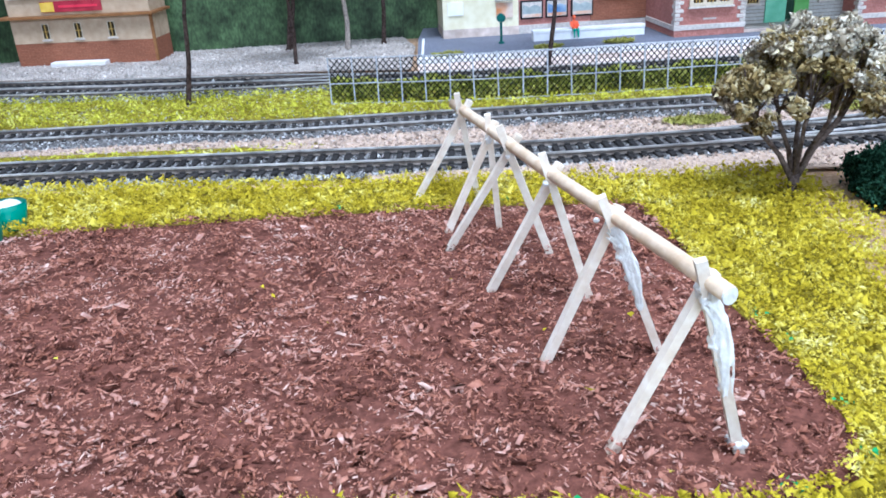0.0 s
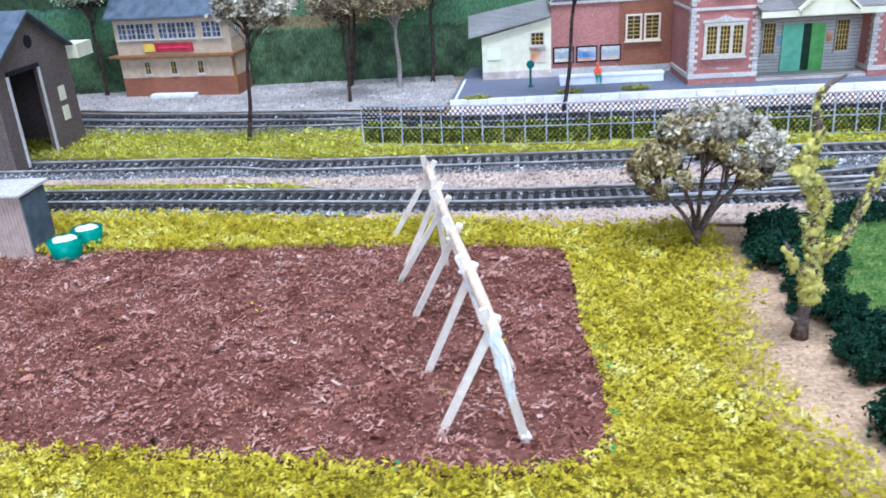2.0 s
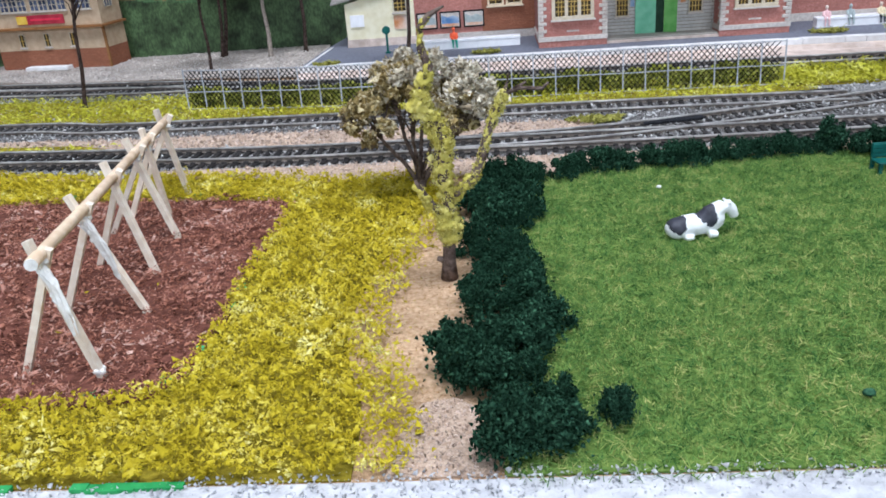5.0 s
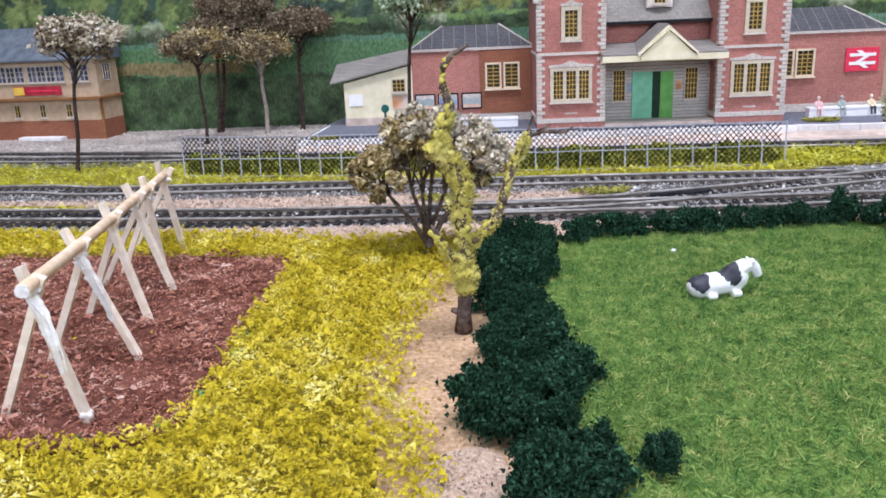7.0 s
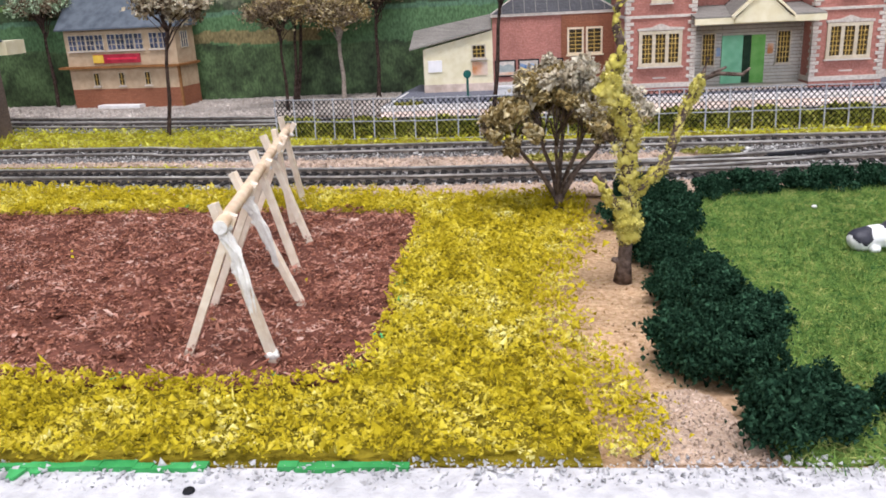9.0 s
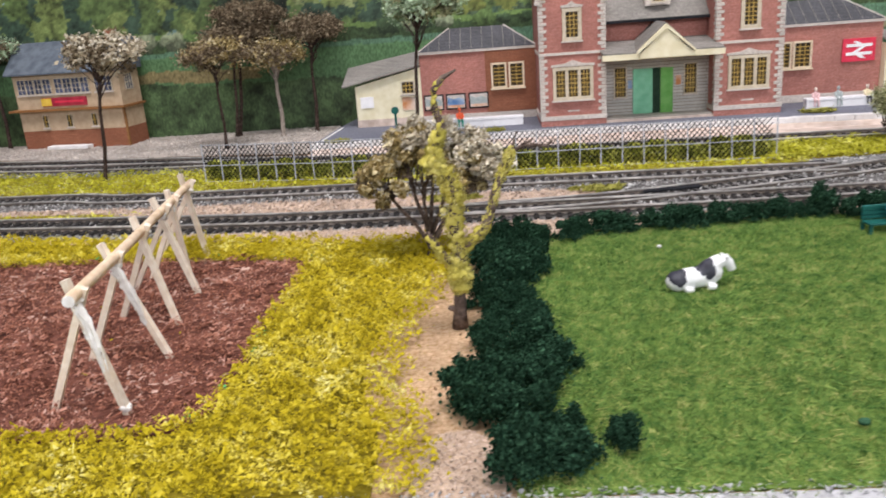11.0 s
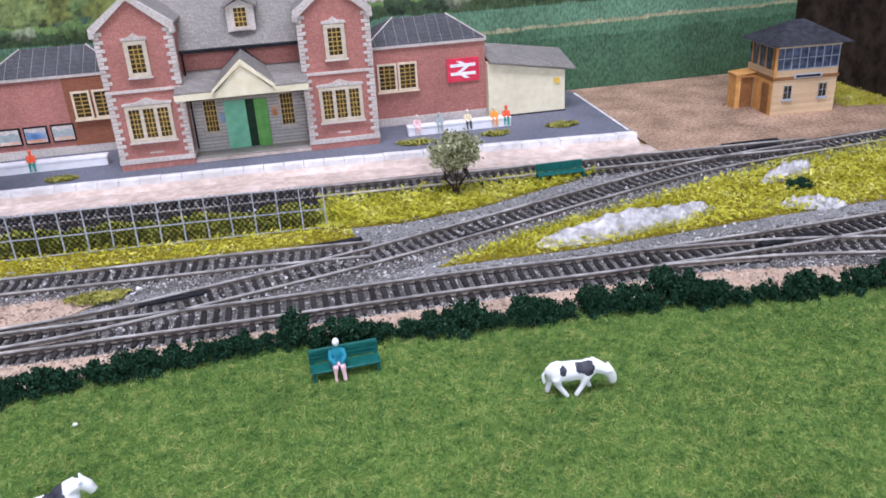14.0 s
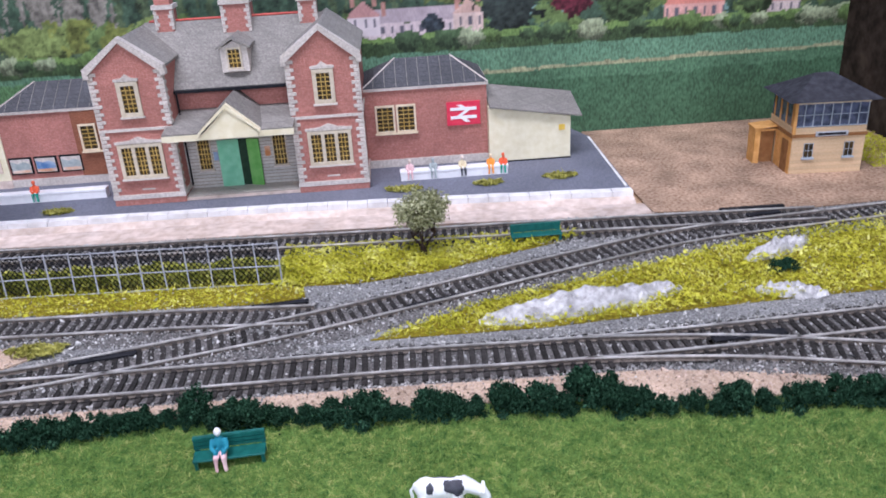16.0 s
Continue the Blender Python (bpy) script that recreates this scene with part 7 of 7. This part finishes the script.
tube(bm, [(0.1421, 0.159, 0.006), (0.1401, 0.1585, 0.0068)], [0.0011, 0.0007], 6)
part("trunk", bm, "tree_brown", yt, "brown twisted bare twig", smooth=True)


def lichen(pts, radii, n, seed, spread=1.0):
    g = np.random.default_rng(seed)
    P, R = np.array(pts), np.array(radii)
    k = g.uniform(0, len(P) - 1, n)
    i = k.astype(int)
    f = (k - i)[:, None]
    c = P[i] * (1 - f) + P[np.minimum(i + 1, len(P) - 1)] * f
    r = R[i] * (1 - f[:, 0]) + R[np.minimum(i + 1, len(P) - 1)] * f[:, 0]
    d = g.normal(0, 1, (n, 3))
    d /= np.linalg.norm(d, axis=1)[:, None]
    lumpy = np.array([0.60 + 1.05 * abs(noise.noise(Vector(q) * 210)) + 0.4 * noise.noise(Vector(q) * 500) for q in c + d * r[:, None]])
    return c + d * (r * spread * lumpy * g.uniform(0.6, 1.1, n))[:, None]


FOAM = ((stem[2:10], (0.0031, 0.0029, 0.0029, 0.0035, 0.0037, 0.0036, 0.0026, 0.0014), 300, 7000), ([(0.1386, 0.159, 0.050), (0.1391, 0.159, 0.0545)], (0.0038, 0.0028), 80, 1500), ([(0.1436, 0.158, 0.0125), (0.1446, 0.158, 0.017), (0.1426, 0.158, 0.020)], (0.0028, 0.0034, 0.0032), 100, 2200),
        ([(0.1401, 0.1585, 0.022), (0.1364, 0.158, 0.0285)], (0.0024, 0.0014), 40, 420), (branch[:7], (0.0025, 0.0022, 0.0018, 0.0014, 0.0014, 0.0018, 0.0014), 270, 3200), (stem[9:13], (0.0014, 0.0012, 0.0010, 0.0008), 40, 400))
bm = bmesh.new()
for k, (pts, rad, n, m) in enumerate(FOAM):
    for q in lichen(pts, rad, n, k + 40, 0.8):
        ball(bm, q, RNG.uniform(0.0007, 0.0012) * (0.72 if max(rad) < 0.0026 else 1.0), 1, 0.5, k)
skin_part("foam", bm, "lichen", yt, "lumpy yellow-green foam", 0.00026)
cs = np.concatenate([lichen(pts, rad, m, k + 1, 1.08) for k, (pts, rad, n, m) in enumerate(FOAM)])
V, F = bits(cs, RNG.uniform(0.00014, 0.00034, (len(cs), 3)), TETRA_V, TETRA_F, 1.5, 0.4)
mesh_np("foam_crown", V, F, "lichen", yt, "yellow-green foam crumbs")


def rock(pts, label, seed):
    """A low plaster outcrop: a grid heaped over an outline."""
    g = np.random.default_rng(seed)
    (xa, ya), (xb, yb), w, h = pts
    n, m = 46, 14
    bm = bmesh.new()
    rows = []
    dx, dy = xb - xa, yb - ya
    ln = math.hypot(dx, dy)
    for i in range(n):
        s = i / (n - 1)
        env = math.sin(math.pi * min(max(s, 0.01), 0.99)) ** 0.45
        row = []
        for j in range(m):
            v = j / (m - 1) * 2 - 1
            wob = 1 + 0.35 * noise.noise(Vector((s * 9, v * 2, seed)))
            px, py = xa + dx * s - dy / ln * w * v * env * wob, ya + dy * s + dx / ln * w * v * env * wob
            hz = h * env * max(0, 1 - v * v) ** 0.6 * (0.75 + 0.5 * noise.noise(Vector((s * 11, v * 2.5, seed + 3)))) + 0.0016 * noise.noise(Vector((px * 420, py * 420, seed)))
            row.append(bm.verts.new((px, py, 0.0012 + max(hz, 0))))
        rows.append(row)
    for a, b in zip(rows, rows[1:]):
        for j in range(m - 1):
            bm.faces.new((a[j], a[j + 1], b[j + 1], b[j]))
    ob = part("rock", bm, "plaster", None, smooth=True)
    return tagged(ob, label, "rock", "plaster rocks")


rock(((0.400, 0.3105), (0.497, 0.3275), 0.009, 0.0095), "long white plaster rock outcrop on the turf", 1)
rock(((0.538, 0.3515), (0.58, 0.369), 0.006, 0.008), "white plaster rock on the turf mound", 2)
rock(((0.528, 0.320), (0.56, 0.312), 0.0055, 0.006), "low white plaster rock on the turf mound", 3)

# ---- signal boxes, engine shed, hut and tubs ----
sb = thing("signal_box", "buff card signal box with black hipped roof", "signal box", (0.6155, 0.4690, 0.0))
X0, X1, Y0, Y1 = 0.6155, 0.6605, 0.4690, 0.5060
part("lower_wall", B(X0, X1, Y0, Y1, 0.0019, 0.0255), "buff_planks", sb, "buff boarded lower wall")
part("band", B(X0 - 0.0008, X1 + 0.0008, Y0 - 0.0008, Y1, 0.0256, 0.0276), "box_brown", sb, "brown band")
part("name_board", B(X0 + 0.0135, X0 + 0.0335, Y0 - 0.0014, Y0 - 0.0009, 0.0262, 0.0292), "fence_grey", sb, "pale name board")
part("name_bar", B(X0 + 0.0150, X0 + 0.0320, Y0 - 0.0017, Y0 - 0.00145, 0.0270, 0.0284), "black", sb)
part("upper_wall", B(X0, X1, Y0, Y1, 0.0277, 0.0318), "buff_planks", sb)
part("glazing", B(X0 + 0.0006, X1 - 0.0006, Y0 + 0.0006, Y1, 0.0319, 0.0465), "blue_glass", sb, "dark blue reflecting windows")
for i in range(9):
    xc = X0 + 0.0004 + i * (X1 - X0 - 0.0008) / 8
    part("mullion", B(xc - 0.00025, xc + 0.00025, Y0 - 0.0001, Y0 + 0.0005, 0.0319, 0.0465), "clock_blue", sb)
for z in (0.0322, 0.0395):
    part("transom", B(X0, X1, Y0 - 0.0003, Y0 + 0.0004, z, z + 0.0004), "clock_blue", sb)
for i in range(4):
    yc = Y0 + 0.004 + i * 0.0095
    part("mullion", B(X0 - 0.0001, X0 + 0.0005, yc - 0.0005, yc + 0.0005, 0.0319, 0.0465), "box_orange", sb)
part("corner_post", B(X0 - 0.0006, X0 + 0.0012, Y0 - 0.0006, Y0 + 0.0012, 0.0277, 0.0482), "box_orange", sb)
part("eaves_board", B(X0 - 0.0004, X1 + 0.0004, Y0 - 0.0004, Y1, 0.0466, 0.0488), "buff", sb)
bm = bmesh.new()
lo = [bm.verts.new(p) for p in ((X0 - 0.006, Y0 - 0.006, 0.0489), (X1 + 0.006, Y0 - 0.006, 0.0489), (X1 + 0.006, Y1 + 0.004, 0.0489), (X0 - 0.006, Y1 + 0.004, 0.0489))]
r0, r1 = bm.verts.new((0.633, 0.487, 0.0620)), bm.verts.new((0.643, 0.487, 0.0620))
for f in ((lo[0], lo[1], r1, r0), (lo[1], lo[2], r1), (lo[2], lo[3], r0, r1), (lo[3], lo[0], r0), (lo[3], lo[2], lo[1], lo[0])):
    bm.faces.new(f)
part("roof", bm, "black_roof", sb, "black hipped card roof")
for xw in (X0 + 0.0075, X0 + 0.0325):
    window(sb, xw, xw + 0.0058, 0.0125, 0.0218, Y0, 1, 2, 2, frame_m="clock_blue", pane_m="glass", bar_m="clock_blue", gap=0.00025, thick=0.0008, bar=0.0001)
part("side_panel", B(X0 - 0.0005, X0 - 0.0001, Y0 + 0.0005, Y0 + 0.0250, 0.0019, 0.0250), "box_orange", sb, "orange-brown boarded side")
part("side_door", B(X0 - 0.0010, X0 - 0.0006, Y0 + 0.0040, Y0 + 0.0130, 0.0019, 0.0225), "box_brown", sb, "dark brown plank door")
part("porch_jamb", B(X0 - 0.0140, X0 - 0.0105, Y0 + 0.0245, Y0 + 0.0255, 0.0019, 0.0250), "box_orange", sb, "orange-brown timber porch")
part("porch_side", B(X0 - 0.0140, X0 - 0.0132, Y0 + 0.0256, Y0 + 0.0365, 0.0019, 0.0250), "box_orange", sb)
# The porch stands open here; a dark panel paints the shade inside.
part("porch_gap", B(X0 - 0.0104, X0 - 0.0008, Y0 + 0.0270, Y0 + 0.0280, 0.0019, 0.0235), "box_brown", sb, "dark brown panel painting the shade of the open porch")
part("porch_lintel", B(X0 - 0.0104, X0 - 0.0006, Y0 + 0.0245, Y0 + 0.0255, 0.0236, 0.0250), "box_orange", sb)
part("porch_roof", prism(bmesh.new(), [(X0 - 0.0148, 0.0252), (X0 - 0.0148, 0.0262), (X0 - 0.0001, 0.0275), (X0 - 0.0001, 0.0265)], "y", Y0 + 0.0235, Y0 + 0.0370), "box_orange", sb)
sb.rotation_euler = (0, 0, radians(-4))

sl = thing("signal_box", "large buff and brown card signal box with grey roof", "signal box", (-0.1350, 0.5610, 0.0))
X0, X1, Y0, Y1 = -0.2300, -0.1350, 0.5610, 0.5890
part("base_wall", B(X0, X1, Y0, Y1, 0.0019, 0.0165), "brown_brick", sl, "red-brown brick base")
part("lower_wall", B(X0, X1, Y0, Y1, 0.0166, 0.0325), "box_buff", sl, "buff card wall")
part("ledge", B(X0 - 0.006, X1 + 0.003, Y0 - 0.005, Y1, 0.0326, 0.0342), "box_brown", sl, "brown ledge")
part("upper_wall", B(X0, X1, Y0, Y1, 0.0343, 0.0615), "box_buff", sl, "buff card wall")
for xw in (-0.2095, -0.1875, -0.1650):
    window(sl, xw, xw + 0.005, 0.019, 0.0292, Y0, 1, 2, 2, gap=0.0005, thick=0.0007)
for xw, n in ((-0.2265, 4), (-0.1925, 4), (-0.1565, 2)):
    for i in range(n):
        window(sl, xw + i * 0.0078, xw + i * 0.0078 + 0.0072, 0.0460, 0.0580, Y0, 1, 3, 2, gap=0.0004, thick=0.0008, frame_m="frame_cream", pane_m="blue_glass", bar_m="frame_cream", bar=0.00018)
part("nameplate", B(-0.2065, -0.1660, Y0 - 0.0012, Y0 - 0.0002, 0.0362, 0.0430), "sign_maroon", sl, "maroon and gold nameplate")
part("nameplate_end", B(-0.2065, -0.1975, Y0 - 0.0016, Y0 - 0.0013, 0.0366, 0.0426), "sign_gold", sl)
part("nameplate_bar", B(-0.1945, -0.1685, Y0 - 0.0015, Y0 - 0.0013, 0.0388, 0.0404), "sign_red", sl)
part("roof", prism(bmesh.new(), [(Y0 - 0.005, 0.0616), (Y0 - 0.005, 0.0628), (Y0 + 0.018, 0.086), (Y1 + 0.001, 0.086), (Y1 + 0.001, 0.0616)], "x", X0 - 0.004, X1 + 0.004), "roof_grey", sl, "blue-grey sloping roof")
part("chimney", B(-0.150, -0.144, Y0 + 0.015, Y0 + 0.022, 0.070, 0.0925), "brown_brick", sl)
part("corner_post", B(X1 - 0.0012, X1 + 0.0006, Y0 - 0.0006, Y0 + 0.001, 0.0019, 0.0325), "box_brown", sl)
part("step", B(-0.205, -0.168, Y0 - 0.0085, Y0 - 0.0005, 0.0019, 0.0048, bevel=0.0004), "white", sl, "pale low step")
sw = part("side_window", B(X1 - 0.0001, X1 + 0.0003, Y0 + 0.0075, Y0 + 0.0175, 0.0455, 0.0580), "blue_glass", sl, "small-paned side window")
for k in range(4):
    part("frame_stile", B(X1 + 0.0003, X1 + 0.0008, Y0 + 0.0075 + k * 0.0032, Y0 + 0.0079 + k * 0.0032, 0.0455, 0.0580), "frame_cream", sw)
for z in (0.0455, 0.0515, 0.0576):
    part("frame_rail", B(X1 + 0.0003, X1 + 0.0009, Y0 + 0.0075, Y0 + 0.0175, z, z + 0.0004), "frame_cream", sw)
sl.rotation_euler = (0, 0, radians(-8))

es = thing("engine_shed", "dark grey-brown brick card engine shed", "building", (-0.26, 0.402, 0.0))
for ya, yb in ((0.361, 0.3735), (0.4075, 0.4445)):
    part("gable_wall", B(-0.206, -0.203, ya, yb, 0.0013, 0.0535), "grey_brick", es, "grey-brown brick end wall")
part("gable_top", prism(bmesh.new(), [(0.361, 0.0536), (0.4445, 0.0536), (0.4445, 0.060), (0.4028, 0.083), (0.361, 0.060)], "x", -0.206, -0.203), "grey_brick", es)
for y in (0.3735, 0.4068):
    part("door_jamb", B(-0.2028, -0.2018, y - 0.0008, y + 0.0008, 0.0013, 0.0535), "stonework", es)
part("lintel", B(-0.2028, -0.2015, 0.3735, 0.4068, 0.0537, 0.056), "black", es)
part("side_wall", B(-0.34, -0.2062, 0.361, 0.364, 0.0013, 0.060), "grey_brick", es)
part("side_wall", B(-0.34, -0.2062, 0.4415, 0.4445, 0.0013, 0.060), "grey_brick", es)
for y0, y1, z0, z1 in ((0.3575, 0.4028, 0.0585, 0.0842), (0.448, 0.4028, 0.0585, 0.0842)):
    part("roof", prism(bmesh.new(), [(y0, z0), (y0, z0 + 0.0013), (y1, z1 + 0.0013), (y1, z1)], "x", -0.345, -0.1985), "roof_grey", es, "blue-grey card roof")
for z in (0.018, 0.030):
    part("notice", B(-0.2029, -0.2022, 0.4235, 0.4305, z, z + 0.0085), "cream", es, "cream notice")
part("name_disc", tube(bmesh.new(), [(-0.2029, 0.4028, 0.0685), (-0.2021, 0.4028, 0.0685)], 0.0035, 14), "black", es)
part("eaves_board", B(-0.21, -0.1965, 0.4455, 0.466, 0.052, 0.0605), "cream", es, "cream boarded eaves box")

hut = thing("hut", "small pinkish ribbed card hut with pale flat roof", "hut", (-0.148, 0.251, 0.0))
part("front_wall", B(-0.168, -0.1315, 0.2415, 0.2425, 0.0013, 0.0275), "tan_wall", hut, "pinkish ribbed wall")
bm = bmesh.new()
for i in range(24):
    box(bm, -0.1675 + i * 0.0015, -0.1669 + i * 0.0015, 0.2411, 0.2415, 0.0013, 0.0275)
tagged(part("rib", bm, "tan_wall", hut), kind="stuff")
part("garage_door", B(-0.162, -0.1445, 0.2405, 0.241, 0.0013, 0.0205), "buff", hut, "plain brown door")
part("side_wall", B(-0.1320, -0.1310, 0.2426, 0.2605, 0.0013, 0.0265), "roof_grey", hut, "blue-grey side wall")
part("rear_wall", B(-0.168, -0.1321, 0.2595, 0.2605, 0.0013, 0.0265), "tan_wall", hut)
part("roof", B(-0.17, -0.1295, 0.2395, 0.2625, 0.0276, 0.029, bevel=0.0003), "stonework", hut, "pale flat roof")
for x, y, k in ((-0.1165, 0.2405, 1.0), (-0.1135, 0.2535, 0.95)):
    tb = thing("tub", "small teal plastic tub filled with white", "tub", (x, y, 0.0012), group="teal tubs")
    bm = bmesh.new()
    tube(bm, [(x, y, 0.0013), (x, y, 0.002), (x, y, 0.0095 * k), (x, y, 0.0098 * k), (x, y, 0.0085 * k)], [0.0052 * k, 0.0056 * k, 0.0068 * k, 0.0064 * k, 0.0058 * k], 18)
    part("body", bm, "tub_green", tb, "teal plastic tub", smooth=True)
    bm = bmesh.new()
    ball(bm, (x, y, 0.0088 * k), (0.0052 * k, 0.0052 * k, 0.0018), 2, 0.4, 3)
    part("filling", bm, "sign_white", tb, "white filling", smooth=True)

for x, y, z, r, m_, lab in ((0.2155, 0.222, 0.0022, 0.0008, "sign_white", "tiny white crumb lying on the grass field"), (0.2324, 0.0917, 0.0022, 0.0012, "hedge", "small dark green foam crumb on the grass field")):
    ob = part("crumb", ball(bmesh.new(), (x, y, z), (r, r * 0.8, r * 0.7), 2, 0.6, 2), m_, None, smooth=True)
    tagged(ob, lab, "crumb")
